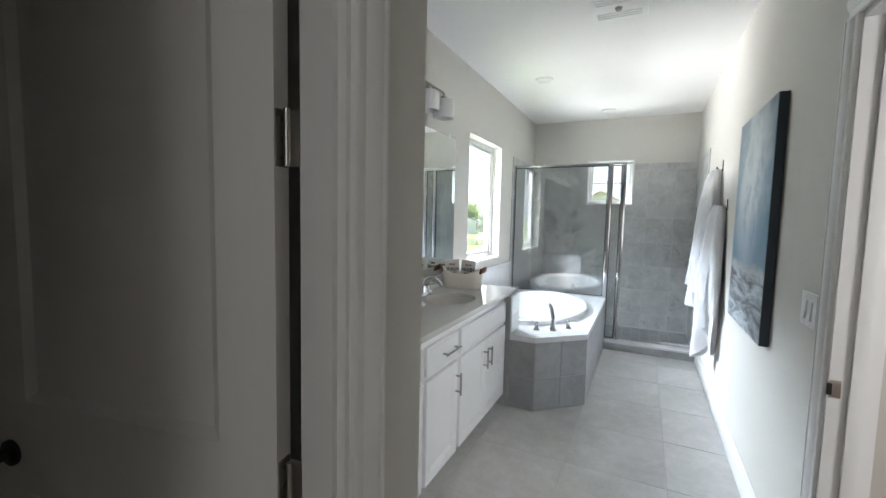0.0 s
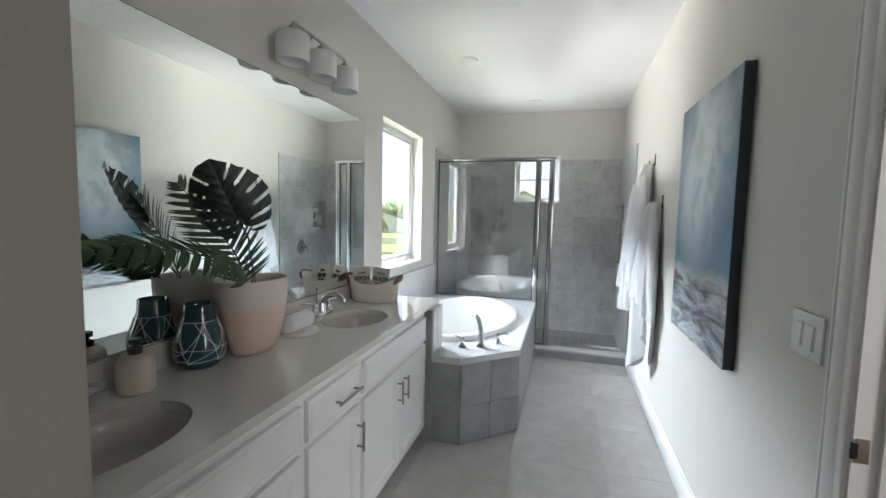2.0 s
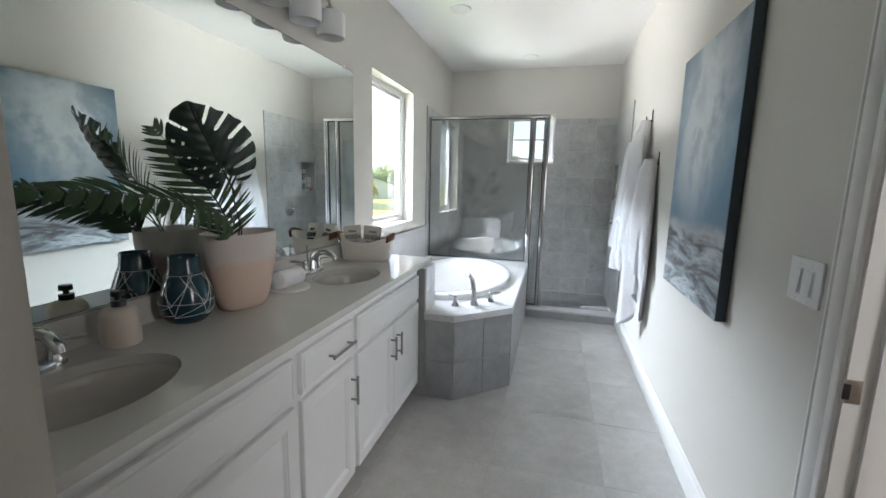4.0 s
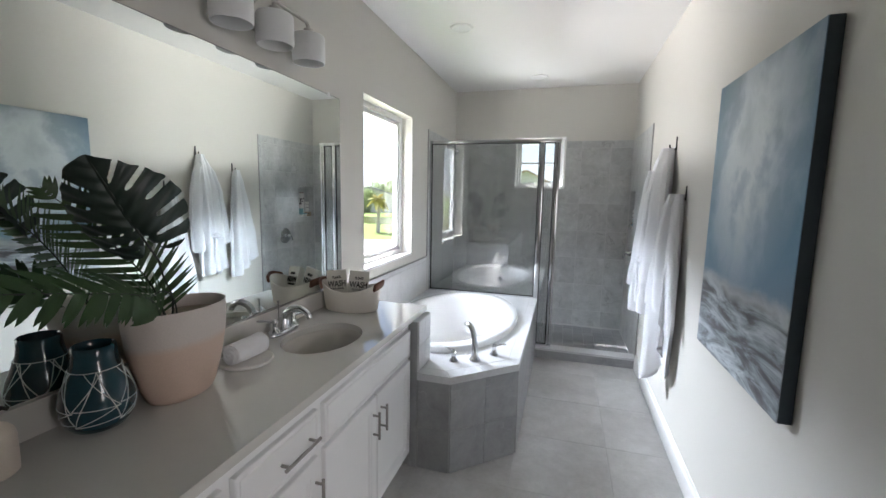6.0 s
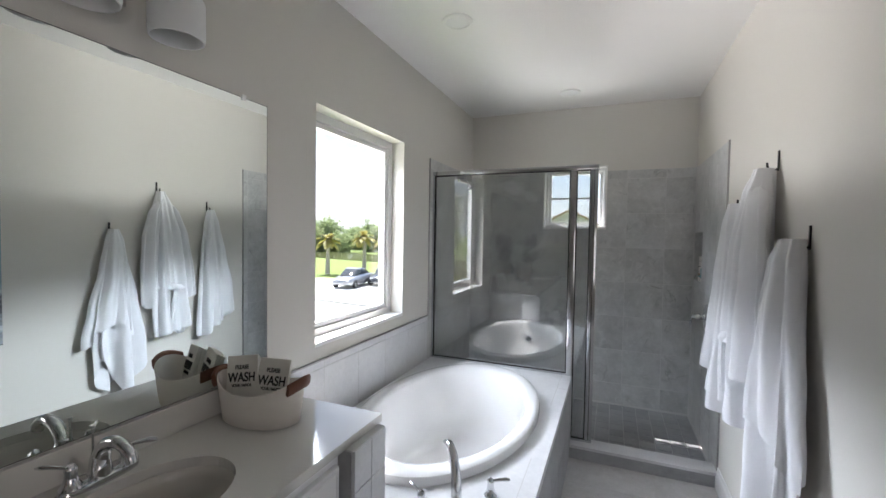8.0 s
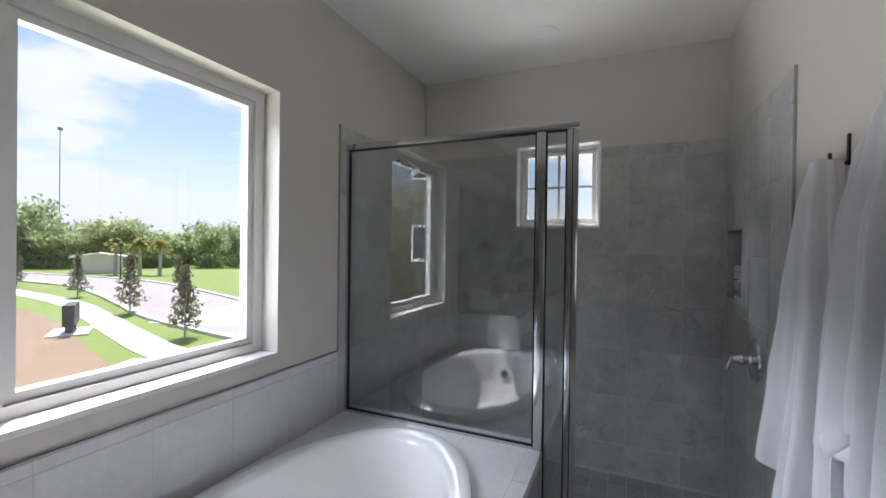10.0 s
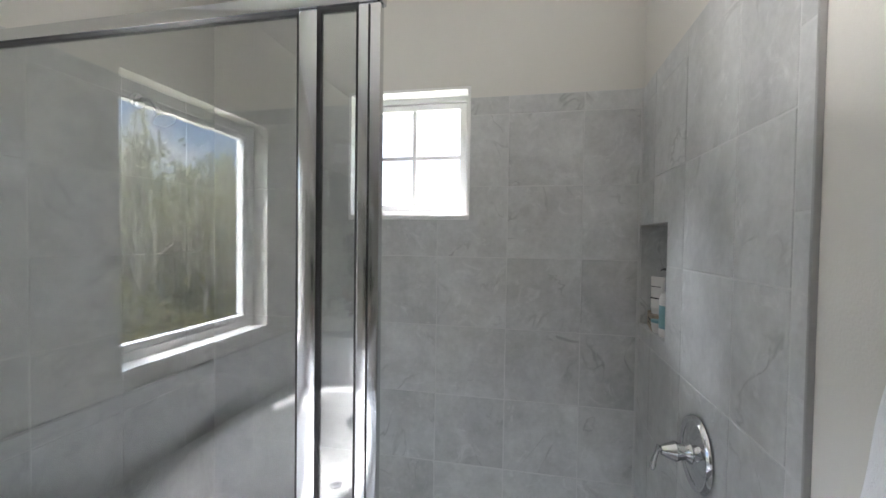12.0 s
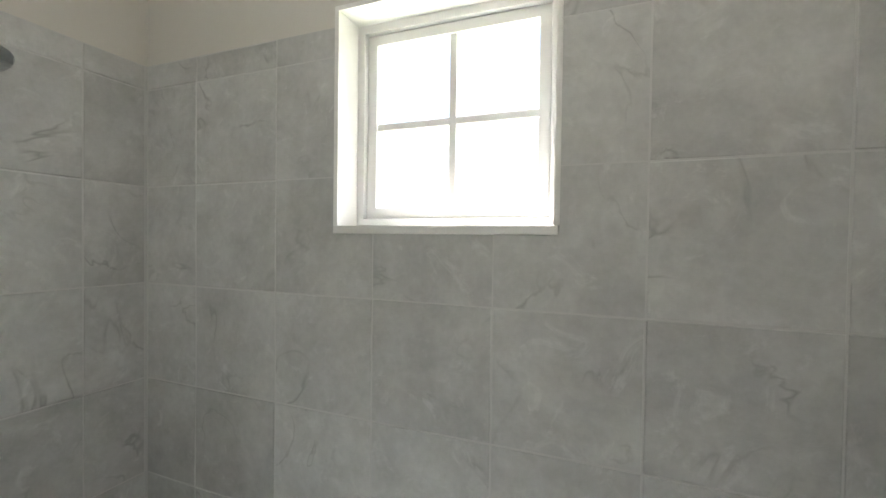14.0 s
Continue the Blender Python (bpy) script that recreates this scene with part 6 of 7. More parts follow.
part("stem", tube(bend([(-1.255, 2.175, ZV + 0.25), (-1.225, 2.155, ZV + 0.33), (-1.205, 2.115, ZV + 0.40), tuple(J + f * 0.006)], 6), 0.0026, 8), M_STEM, pl)


def pinnate(name, pts, count, leaf_len, leaf_w, material, face, label, lean=0.55, droop=0.04, full=0.0):
    """A frond: a bent rib with narrow leaflets down both sides."""
    line = bend(pts, 16)
    rib = part(name, tube(line, [0.0036 - 0.0026 * i / (len(line) - 1) for i in range(len(line))], 8), M_STEM, pl, label)
    face = Vector(face)
    bm = bmesh.new()
    for i in range(count):
        t = 0.10 + 0.90 * i / (count - 1)
        p = line[min(len(line) - 2, int(t * (len(line) - 1)))]
        d = (line[min(len(line) - 1, int(t * (len(line) - 1)) + 1)] - p).normalized()
        sd = d.cross(face).normalized()
        up = sd.cross(d).normalized()
        ln = leaf_len * (0.45 + 0.55 * math.sin(math.pi * min(1.0, 0.18 + 0.80 * t)) ** 0.8) * (1 - 0.55 * max(0.0, t - 0.75) / 0.25)
        for s in (-1, 1):
            q = (sd * s + d * (lean + 0.55 * t)).normalized()
            wv = q.cross(up).normalized()
            prev = None
            jit = random.uniform(-0.012, 0.012)
            for k in range(8):
                e = k / 7
                hw = leaf_w / 2 * (math.sin(math.pi * min(1.0, 0.16 + 0.84 * e)) ** (0.6 if full else 0.8))
                c = p + q * ln * e - up * (droop * e * e + jit * e) + up * 0.0004 * (i % 5)
                a, b = bm.verts.new(c + wv * hw + up * 0.2 * hw), bm.verts.new(c - wv * hw + up * 0.2 * hw)
                if prev:
                    bm.faces.new((prev[0], a, b, prev[1]))
                prev = (a, b)
    bmesh.ops.recalc_face_normals(bm, faces=bm.faces)
    part("leaflet", bm, material, rib, smooth=60)
    return rib


pinnate("palm_frond", [(-1.235, 2.130, ZV + 0.25), (-1.185, 2.050, 1.225), (-1.150, 1.90, 1.275), (-1.120, 1.66, 1.325), (-1.095, 1.42, 1.335)], 40, 0.112, 0.0165, M_LEAF, (0.62, -0.35, 0.70), "deep green palm frond arching out", 0.6, 0.015, 1.0)
pinnate("palm_frond", [(-1.27, 2.17, ZV + 0.25), (-1.265, 2.12, 1.25), (-1.285, 2.03, 1.38), (-1.300, 1.90, 1.52)], 30, 0.140, 0.011, M_FERN, (0.72, -0.69, 0.12), "slender green palm frond with thin leaflets", 0.45, 0.02)
part("curled_stem", tube(bend([(-1.250, 2.19, ZV + 0.25), (-1.215, 2.15, 1.20), (-1.195, 2.10, 1.235), (-1.185, 2.05, 1.225)], 6), 0.0022, 8), M_STEM, pl)

# ---- outdoors: materials ----
M_GRASS = surface("lawn_grass", (0.19, 0.25, 0.06), 0.95, vary=0.22, scale=0.25, fine=0.25, fine_scale=9.0, bump=0.03, bump_scale=14)
M_DIRT = surface("thin_brown_lawn", (0.27, 0.19, 0.125), 0.95, vary=0.25, scale=0.35, fine=0.2, fine_scale=8.0)
M_ROAD = surface("sun_bleached_asphalt", (0.33, 0.30, 0.295), 0.85, vary=0.08, scale=0.5, fine=0.08, fine_scale=30)
M_CONC = surface("pale_concrete", (0.62, 0.61, 0.58), 0.85, vary=0.06, scale=0.7, fine=0.06, fine_scale=25)
M_BARK = surface("grey_bark", (0.42, 0.39, 0.35), 0.95, vary=0.3, scale=6.0, bump=0.02, bump_scale=20, stretch=(3, 3, 0.6))


def foliage(name, base, vary, scale, glow=0.45):
    """Leaves that let some light through, each a little different."""
    k = Nodes(name)
    pos = k.n("ShaderNodeNewGeometry")
    nz = k.n("ShaderNodeTexNoise", Scale=scale, Detail=4.0)
    k.l(pos.outputs["Position"], nz.inputs["Vector"])
    ad = k.n("ShaderNodeMath")
    k.l(nz.outputs["Fac"], ad.inputs[0])
    k.l(pos.outputs["Random Per Island"], ad.inputs[1])
    ma = k.n("ShaderNodeMath")
    ma.operation = "MULTIPLY_ADD"
    k.l(ad.outputs[0], ma.inputs[0])
    ma.inputs[1].default_value, ma.inputs[2].default_value = vary, 1 - vary
    sc = k.n("ShaderNodeVectorMath")
    sc.operation = "SCALE"
    sc.inputs[0].default_value = base
    k.l(ma.outputs[0], sc.inputs["Scale"])
    k.l(sc.outputs[0], k.p.inputs["Base Color"])
    k.p.inputs["Roughness"].default_value = 0.6
    tr = k.n("ShaderNodeBsdfTranslucent")
    k.l(sc.outputs[0], tr.inputs["Color"])
    mx = k.n("ShaderNodeMixShader", Fac=glow)
    k.l(k.p.outputs[0], mx.inputs[1])
    k.l(tr.outputs[0], mx.inputs[2])
    k.l(mx.outputs[0], k.out.inputs["Surface"])
    return k.m


M_MOSS = foliage("grey_hanging_moss", (0.55, 0.54, 0.47), 0.4, 3.0, 0.55)
M_CANOPY = foliage("olive_canopy", (0.36, 0.43, 0.22), 0.55, 0.8, 0.55)
M_CANOPY2 = foliage("spring_canopy", (0.43, 0.48, 0.25), 0.55, 0.8, 0.55)
M_WOODLEAF = foliage("grey_olive_wood_leaves", (0.44, 0.45, 0.28), 0.5, 1.2, 0.6)
M_SCRUB = foliage("yellow_olive_scrub", (0.40, 0.39, 0.17), 0.55, 0.9, 0.55)
M_MAGNOLIA = foliage("bronze_young_leaves", (0.22, 0.21, 0.13), 0.6, 4.0, 0.3)
M_PALM = foliage("yellow_palm_leaf", (0.36, 0.32, 0.09), 0.4, 2.0)
M_MAILBOX = surface("dark_bronze_metal", (0.075, 0.070, 0.068), 0.45, 0.4, vary=0.08, scale=4)
M_ROOFTAN = surface("tan_shingles", (0.50, 0.36, 0.26), 0.9, vary=0.15, scale=3.0, fine=0.15, fine_scale=12)
M_ROOFGREY = surface("grey_shingles", (0.24, 0.245, 0.255), 0.9, vary=0.15, scale=3.0, fine=0.15, fine_scale=12)
M_HOUSEWALL = surface("pale_stucco", (0.70, 0.68, 0.64), 0.9, vary=0.05, scale=1.0)
M_DARKGLASS = surface("dark_window_glass", (0.03, 0.04, 0.05), 0.08)
M_CARSILVER = surface("silver_car_paint", (0.45, 0.46, 0.48), 0.25, 0.6, vary=0.02, coat=0.6)
M_CARDARK = surface("dark_car_paint", (0.03, 0.035, 0.05), 0.2, 0.3, vary=0.02, coat=0.8)
M_TYRE = surface("tyre_rubber", (0.02, 0.02, 0.02), 0.8)
M_WATER = surface("pond_water", (0.16, 0.18, 0.07), 0.08, vary=0.2, scale=0.1)
M_MAST = surface("grey_mast_steel", (0.30, 0.31, 0.33), 0.5, 0.5)
GZ = -2.7

gm = bmesh.new()
gm.faces.new([gm.verts.new(v) for v in ((-1500, -1500, GZ), (1500, -1500, GZ), (1500, 1500, GZ), (-1500, 1500, GZ))])
ground = structure("ground", gm, M_GRASS, "sunlit green lawn reaching to the woods", "ground")


def strip(name, line, width, z, depth, material, label, category, steps=8):
    """A bent band of paving with its own thickness."""
    pts = bend([(x, y, 0) for x, y in line], steps)
    bm = bmesh.new()
    rows = []
    for i, p in enumerate(pts):
        d = (pts[min(i + 1, len(pts) - 1)] - pts[max(i - 1, 0)]).normalized()
        s = Vector((-d.y, d.x, 0)) * width / 2
        rows.append([bm.verts.new((*(p + s).xy, z - depth)), bm.verts.new((*(p + s).xy, z)), bm.verts.new((*(p - s).xy, z)), bm.verts.new((*(p - s).xy, z - depth))])
    for a, b in zip(rows, rows[1:]):
        for k in range(3):
            bm.faces.new((a[k], a[k + 1], b[k + 1], b[k]))
    bmesh.ops.recalc_face_normals(bm, faces=bm.faces)
    return structure(name, bm, material, label, category)


ROADLINE = [(-120, 24), (-85, 26.5), (-62, 28.2), (-48, 28.2), (-38, 25.8), (-30, 23.2), (-23, 20.9), (-14, 19.4), (-4, 18.6), (12, 18.5), (60, 20)]
strip("road", ROADLINE, 6.4, GZ + 0.03, 0.05, M_ROAD, "curving sun-bleached street below the house", "road")
for off in (3.35, -3.35):
    pts = bend([(x, y, 0) for x, y in ROADLINE], 4)
    shifted = []
    for i, p in enumerate(pts):
        d = (pts[min(i + 1, len(pts) - 1)] - pts[max(i - 1, 0)]).normalized()
        shifted.append((p.x - d.y * off, p.y + d.x * off))
    strip("kerb", shifted, 0.35, GZ + 0.15, 0.16, M_CONC, "pale concrete kerb beside the street", "kerb", 1)
WALKLINE = [(-90, 21.0), (-62, 21.4), (-48, 20.6), (-35, 19.0), (-27, 16.8), (-20.6, 14.8), (-15.3, 13.4), (-8, 12.6), (2, 12.4), (20, 12.5)]
strip("pavement", WALKLINE, 1.45, GZ + 0.035, 0.05, M_CONC, "pale concrete footpath curving past the lawn", "pavement")
strip("front_walk", [(-13.4, 7.2), (-14.2, 10.0), (-15.4, 12.8)], 1.6, GZ + 0.03, 0.05, M_CONC, "short concrete walk joining the footpath", "pavement")
strip("parking_court", [(-25, 25.0), (-18, 27.0), (-11, 29.0), (-6, 31.0)], 17.0, GZ + 0.036, 0.05, M_CONC, "bright concrete parking court", "pavement")
strip("bare_lawn", [(-70, 9.5), (-45, 9.5), (-30, 8.0), (-18, 4.5), (-5, 3.0)], 15.0, GZ + 0.012, 0.03, M_DIRT, "patchy brown newly seeded lawn", "ground")
strip("woodland_floor", [(-44, 2), (-27, -5), (-17, -13), (-9, -24), (-4, -40)], 26.0, GZ + 0.008, 0.03, M_DIRT, "sandy brown leaf litter under the mossy trees", "ground")
strip("pond", [(-70, 78), (-40, 66), (-22, 64), (-5, 66)], 16.0, GZ + 0.02, 0.03, M_WATER, "still green pond beyond the cars", "water")

# ---- foliage ----


def leaf_mesh(name, centres, size, material, seed, droop=0.0, aspect=0.55):
    """Many small leaves as bent diamonds, one mesh."""
    rng = np.random.default_rng(seed)
    n = len(centres)
    c = np.asarray(centres, float)
    d = rng.normal(size=(n, 3))
    d[:, 2] -= droop
    d /= np.linalg.norm(d, axis=1)[:, None]
    e = np.cross(d, rng.normal(size=(n, 3)))
    e /= np.linalg.norm(e, axis=1)[:, None] + 1e-9
    s = size * rng.uniform(0.6, 1.3, n)[:, None]
    v = np.empty((n, 4, 3))
    v[:, 0], v[:, 2] = c - d * s, c + d * s
    lift = np.cross(d, e) * s * 0.15
    v[:, 1], v[:, 3] = c + e * s * aspect + lift, c - e * s * aspect + lift
    f = np.arange(4 * n).reshape(n, 4)
    mesh = bpy.data.meshes.new(name)
    mesh.from_pydata(v.reshape(-1, 3).tolist(), [], f.tolist())
    mesh.materials.append(material)
    return mesh


def grow(rnd, base, way, length, radius, depth, segs, tips, spread=0.75, up=0.12):
    p, d = Vector(base), Vector(way).normalized()
    pts, rad = [p.copy()], [radius]
    n = 5
    for i in range(n):
        d = (d + Vector((rnd.uniform(-1, 1), rnd.uniform(-1, 1), rnd.uniform(-0.6, 1) + up)) * 0.22).normalized()
        p = p + d * length / n
        pts.append(p.copy())
        rad.append(radius * (1 - 0.55 * (i + 1) / n))
        if depth <= 1:
            tips.append(p.copy())
    segs.append((pts, rad))
    if depth > 0:
        for k in range(rnd.randint(2, 4)):
            q = pts[rnd.randint(2, n)]
            w = (d + Vector((rnd.uniform(-1, 1), rnd.uniform(-1, 1), rnd.uniform(-0.4, 0.7))) * spread * 1.3).normalized()
            grow(rnd, q, w, length * rnd.uniform(0.55, 0.78), rad[3] * 0.75, depth - 1, segs, tips, spread, up)


def tree(name, at, height, seed, leaf_material, label, leaves=1500, leaf=0.16, depth=3, moss=0, crown=1.0, trunk_share=0.4, clump=0.55, low=0.0):
    rnd = random.Random(seed)
    t = thing(name, at, label, "tree")
    segs, tips = [], []
    o = Vector(at)
    grow(rnd, o, (0, 0, 1), height * trunk_share, height * 0.024, 0, segs, [], 0.3, 0.5)
    top = segs[0][0][-1]
    for k in range(6):
        a = 2 * math.pi * k / 6 + rnd.uniform(-0.4, 0.4)
        q = segs[0][0][rnd.randint(2, 5)]
        grow(rnd, q, (math.cos(a) * crown, math.sin(a) * crown, 0.9), height * 0.30, height * 0.011, depth - 1, segs, tips)
    bm = bmesh.new()
    for pts, rad in segs:
        tube(pts, rad, 6, bm)
    part("trunk", bm, M_BARK, t, smooth=60)
    cs = []
    for k in range(leaves):
        p = rnd.choice(tips)
        cs.append((p.x + rnd.gauss(0, clump), p.y + rnd.gauss(0, clump), p.z + rnd.gauss(0, clump * 0.7)))
    if low:
        for k in range(int(leaves * low)):
            a, r = rnd.uniform(0, 6.28), rnd.uniform(0, height * 0.25)
            cs.append((o.x + r * math.cos(a), o.y + r * math.sin(a), o.z + abs(rnd.gauss(0, height * 0.12))))
    cs = [(x - o.x, y - o.y, z - o.z) for x, y, z in cs]
    c = new("crown", leaf_mesh("crown", cs, leaf, leaf_material, seed))
    c.parent = t
    c["kind"] = "stuff"
    if moss:
        ms = bmesh.new()
        for k in range(moss):
            p = rnd.choice(tips) - o
            ln = rnd.uniform(0.5, 2.4)
            w = rnd.uniform(0.025, 0.10)
            a = rnd.uniform(0, 3.14)
            prev = None
            for i in range(5):
                e = i / 4
                x = p + Vector((rnd.uniform(-0.05, 0.05), rnd.uniform(-0.05, 0.05), -ln * e))
                h = w * (1 - 0.8 * e) * rnd.uniform(0.6, 1.2)
                va, vb = ms.verts.new(x + Vector((math.cos(a), math.sin(a), 0)) * h), ms.verts.new(x - Vector((math.cos(a), math.sin(a), 0)) * h)
                if prev:
                    ms.faces.new((prev[0], va, vb, prev[1]))
                prev = (va, vb)
        mesh = bpy.data.meshes.new("moss")
        ms.to_mesh(mesh)
        ms.free()
        mesh.materials.append(M_MOSS)
        mo = new("moss", mesh)
        mo.parent = t
        mo["kind"] = "stuff"
    return t


rnd = random.Random(5)
# woods behind the street
GWOOD = "trees of the woods"
kinds = [tree("wood_tree", (-92, 40, GZ), 12.5, 1, M_CANOPY, "tall leafy green tree in the woods", 2600, 0.42, 3, 0, 1.0, 0.34, 1.0, 0.25),
         tree("wood_tree", (-84, 46, GZ), 11.0, 2, M_CANOPY2, "tall pale green tree in the woods", 2400, 0.40, 3, 0, 1.1, 0.32, 1.0, 0.25),
         tree("wood_tree", (-88, 34, GZ), 13.5, 3, M_CANOPY, "tall leafy green tree in the woods", 2600, 0.42, 3, 0, 0.9, 0.36, 1.0, 0.25)]
for k in kinds:
    tagged(k, group=GWOOD)
for i in range(84):
    az = radians(-8 + 102 * i / 83)
    r = rnd.uniform(84, 104)
    x, y = -r * math.sin(az), r * math.cos(az) + 4
    if az < radians(17):
        continue
    if x > -62 and y > 60 and abs(x + 30) < 30:
        r += 12
        x, y = -r * math.sin(az), r * math.cos(az) + 4
    s = rnd.uniform(0.44, 0.72)
    copy_thing(kinds[i % 3], Matrix.Translation((x, y, GZ)) @ Matrix.Rotation(rnd.uniform(0, 6.28), 4, "Z") @ Matrix.Scale(s, 4))
# mossy woods close behind the lot
GM = "mossy trees behind the lot"
mossy = [tree("mossy_tree", (-19.5, -14.0, GZ), 8.6, 11, M_WOODLEAF, "bare-limbed tree hung with grey moss", 1500, 0.12, 4, 500, 0.9, 0.42, 0.5),
         tree("mossy_tree", (-23.0, -11.0, GZ), 8.0, 12, M_WOODLEAF, "leafy tree hung with grey moss", 2600, 0.13, 4, 500, 1.0, 0.40, 0.6),
         tree("mossy_tree", (-17.0, -18.0, GZ), 9.2, 17, M_WOODLEAF, "bare-limbed tree hung with grey moss", 2600, 0.13, 4, 1000, 0.8, 0.45, 0.5)]
for k in mossy:
    tagged(k, group=GM)
for i, (x, y) in enumerate([(-14.5, -10.5), (-18.5, -7.2), (-12.0, -15.5), (-15.8, -8.2), (-13.4, -12.6), (-17.6, -11.2), (-20.4, -9.6), (-16.0, -15.2), (-24, -3), (-26, -14), (-28, -18), (-30, -8), (-33, -13), (-20, -24), (-34, -20), (-31, -3), (-15, -25), (-36, 1)]):
    copy_thing(mossy[i % 3], Matrix.Translation((x, y, GZ)) @ Matrix.Rotation(rnd.uniform(0, 6.28), 4, "Z") @ Matrix.Scale(rnd.uniform(0.75, 1.05), 4))
# the woods close the view behind them
for i in range(22):
    d, a = rnd.uniform(44, 62), radians(24 + 46 * i / 21)
    copy_thing(kinds[i % 3], Matrix.Translation((-1.5 - d * math.sin(a), 4.2 - d * math.cos(a), GZ)) @ Matrix.Rotation(rnd.uniform(0, 6.28), 4, "Z") @ Matrix.Scale(rnd.uniform(0.5, 0.72), 4))
# undergrowth
cs = [(rnd.uniform(-46, -11), rnd.uniform(-34, 6), rnd.random()) for _ in range(60000)]
cs = [(x, y, GZ + 2.6 * q ** 1.8 * (0.55 + 0.9 * noise.noise((x * 0.35, y * 0.35, 0)))) for x, y, q in cs if -30 < x * 0.75 + y * 0.66 < -15.5]
ug = new("undergrowth", leaf_mesh("undergrowth", cs, 0.30, M_SCRUB, 77))
tagged(ug, "tangled low green undergrowth at the edge of the woods", "undergrowth", kind="stuff")


def young_tree(x, y, h, seed):
    """A conical young magnolia with bronze-backed leaves."""
    rq = random.Random(seed)
    t = thing("young_magnolia", (x, y, GZ), "young conical street tree with bronze-green leaves", "tree", "young street trees")
    bm = tube([(x, y, GZ), (x, y, GZ + h * 0.5), (x, y, GZ + h * 0.95)], [0.05, 0.035, 0.01], 8)
    cs = []
    for k in range(46):
        z = h * (0.14 + 0.80 * (k / 46))
        a = k * 2.4
        r = h * 0.24 * (1.04 - k / 46) * rq.uniform(0.7, 1.1)
        tip = Vector((r * math.cos(a), r * math.sin(a), z + 0.10 * h * 0.3))
        tube([(x, y, GZ + z), (x + tip.x, y + tip.y, GZ + tip.z)], [0.012, 0.004], 5, bm)
        for j in range(30):
            e = rq.uniform(0.25, 1.08)
            cs.append((tip.x * e + rq.gauss(0, 0.07), tip.y * e + rq.gauss(0, 0.07), z + (tip.z - z) * e + rq.gauss(0, 0.08)))
    part("trunk", bm, M_BARK, t, smooth=60)
    c = new("crown", leaf_mesh("crown", cs, 0.085, M_MAGNOLIA, seed))
    c.parent = t
    c["kind"] = "stuff"
    return t


for i, (x, y, h) in enumerate([(-37.8, 20.9, 3.4), (-26.9, 18.4, 3.6), (-17.9, 15.6, 3.3), (-38.1, 28.9, 3.0), (-52, 22.8, 3.2)]):
    young_tree(x, y, h, 40 + i)


def palm(x, y, h, seed):
    rq = random.Random(seed)
    t = thing("palm_tree", (x, y, GZ), "short palm with a rough trunk and yellow-green fan crown", "palm tree", "palms")
    part("trunk", tube([(x, y, GZ), (x + 0.05, y, GZ + h * 0.5), (x, y + 0.05, GZ + h)], [0.26, 0.20, 0.22], 10), M_BARK, t, smooth=60)
    bm = bmesh.new()
    for k in range(34):
        a, el = rq.uniform(0, 6.28), rq.uniform(-0.5, 1.2)
        d = Vector((math.cos(a) * math.cos(el), math.sin(a) * math.cos(el), math.sin(el)))
        s = Vector((-math.sin(a), math.cos(a), 0))
        prev = None
        for i in range(6):
            e = i / 5
            c = Vector((x, y, GZ + h)) + d * 1.5 * e - Vector((0, 0, 0.7 * e * e))
            w = 0.30 * math.sin(math.pi * (0.08 + 0.85 * e))
            va, vb = bm.verts.new(c + s * w), bm.verts.new(c - s * w)
            if prev:
                bm.faces.new((prev[0], va, vb, prev[1]))
            prev = (va, vb)
    part("crown", bm, M_PALM, t, "yellow-green fronds", smooth=0)


for i, (x, y, h) in enumerate([(-27.5, 37.5, 3.6), (-25.0, 40.5, 3.9), (-23.0, 41.5, 3.5), (-20.0, 43.5, 3.7), (-58.0, 37.0, 4.2), (-55.5, 38.0, 4.0), (-60.5, 35.5, 4.1)]):
    palm(x, y, h, 60 + i)

# ---- street furniture, cars, buildings ----
mx, my = -23.3, 13.9
mb = thing("mailbox_cluster", (mx, my, GZ), "dark bronze cluster mailbox on a concrete pad", "mailbox")
turnm = Matrix.Translation((mx, my, GZ)) @ Matrix.Rotation(radians(58), 4, "Z") @ Matrix.Scale(0.82, 4)
part("pad", box(-0.9, 0.9, -1.3, 1.3, 0.0, 0.10, 0.01, turn=turnm), M_CONC, mb, "concrete pad")
for o in (-0.5, 0.5):
    part("pedestal", box(-0.16, 0.16, o - 0.16, o + 0.16, 0.10, 0.50, 0.01, turn=turnm), M_MAILBOX, mb)
part("cabinet", box(-0.25, 0.25, -0.95, 0.95, 0.50, 1.65, 0.02, turn=turnm), M_MAILBOX, mb)
for i in range(4):
    for j in range(5):
        part("mail_door", box(0.250, 0.262, -0.90 + 0.46 * i, -0.48 + 0.46 * i, 0.54 + 0.215 * j, 0.735 + 0.215 * j, 0.004, turn=turnm), M_MAILBOX, mb)
lp = thing("street_lamp", (-52, 31.5, GZ), "slim dark post lamp beside the street", "street lamp")
part("post", tube([(-52, 31.5, GZ), (-52, 31.5, GZ + 3.6)], [0.09, 0.05], 10), M_MAILBOX, lp)
part("lantern", lathe([(0, 0), (0.10, 0.02), (0.22, 0.45), (0.26, 0.50), (0.05, 0.75), (0, 0.78)], (-52, 31.5, GZ + 3.6), 12), M_MAILBOX, lp)
mst = thing("radio_mast", (-300, 134, GZ), "tall thin radio mast beyond the woods", "mast")
part("mast", tube([(-300, 134, GZ), (-300, 134, 66)], [0.30, 0.22], 6), M_MAST, mst)
part("antenna", box(-300.8, -299.2, 133, 135, 66.0, 67.6, 0.1), M_MAST, mst)


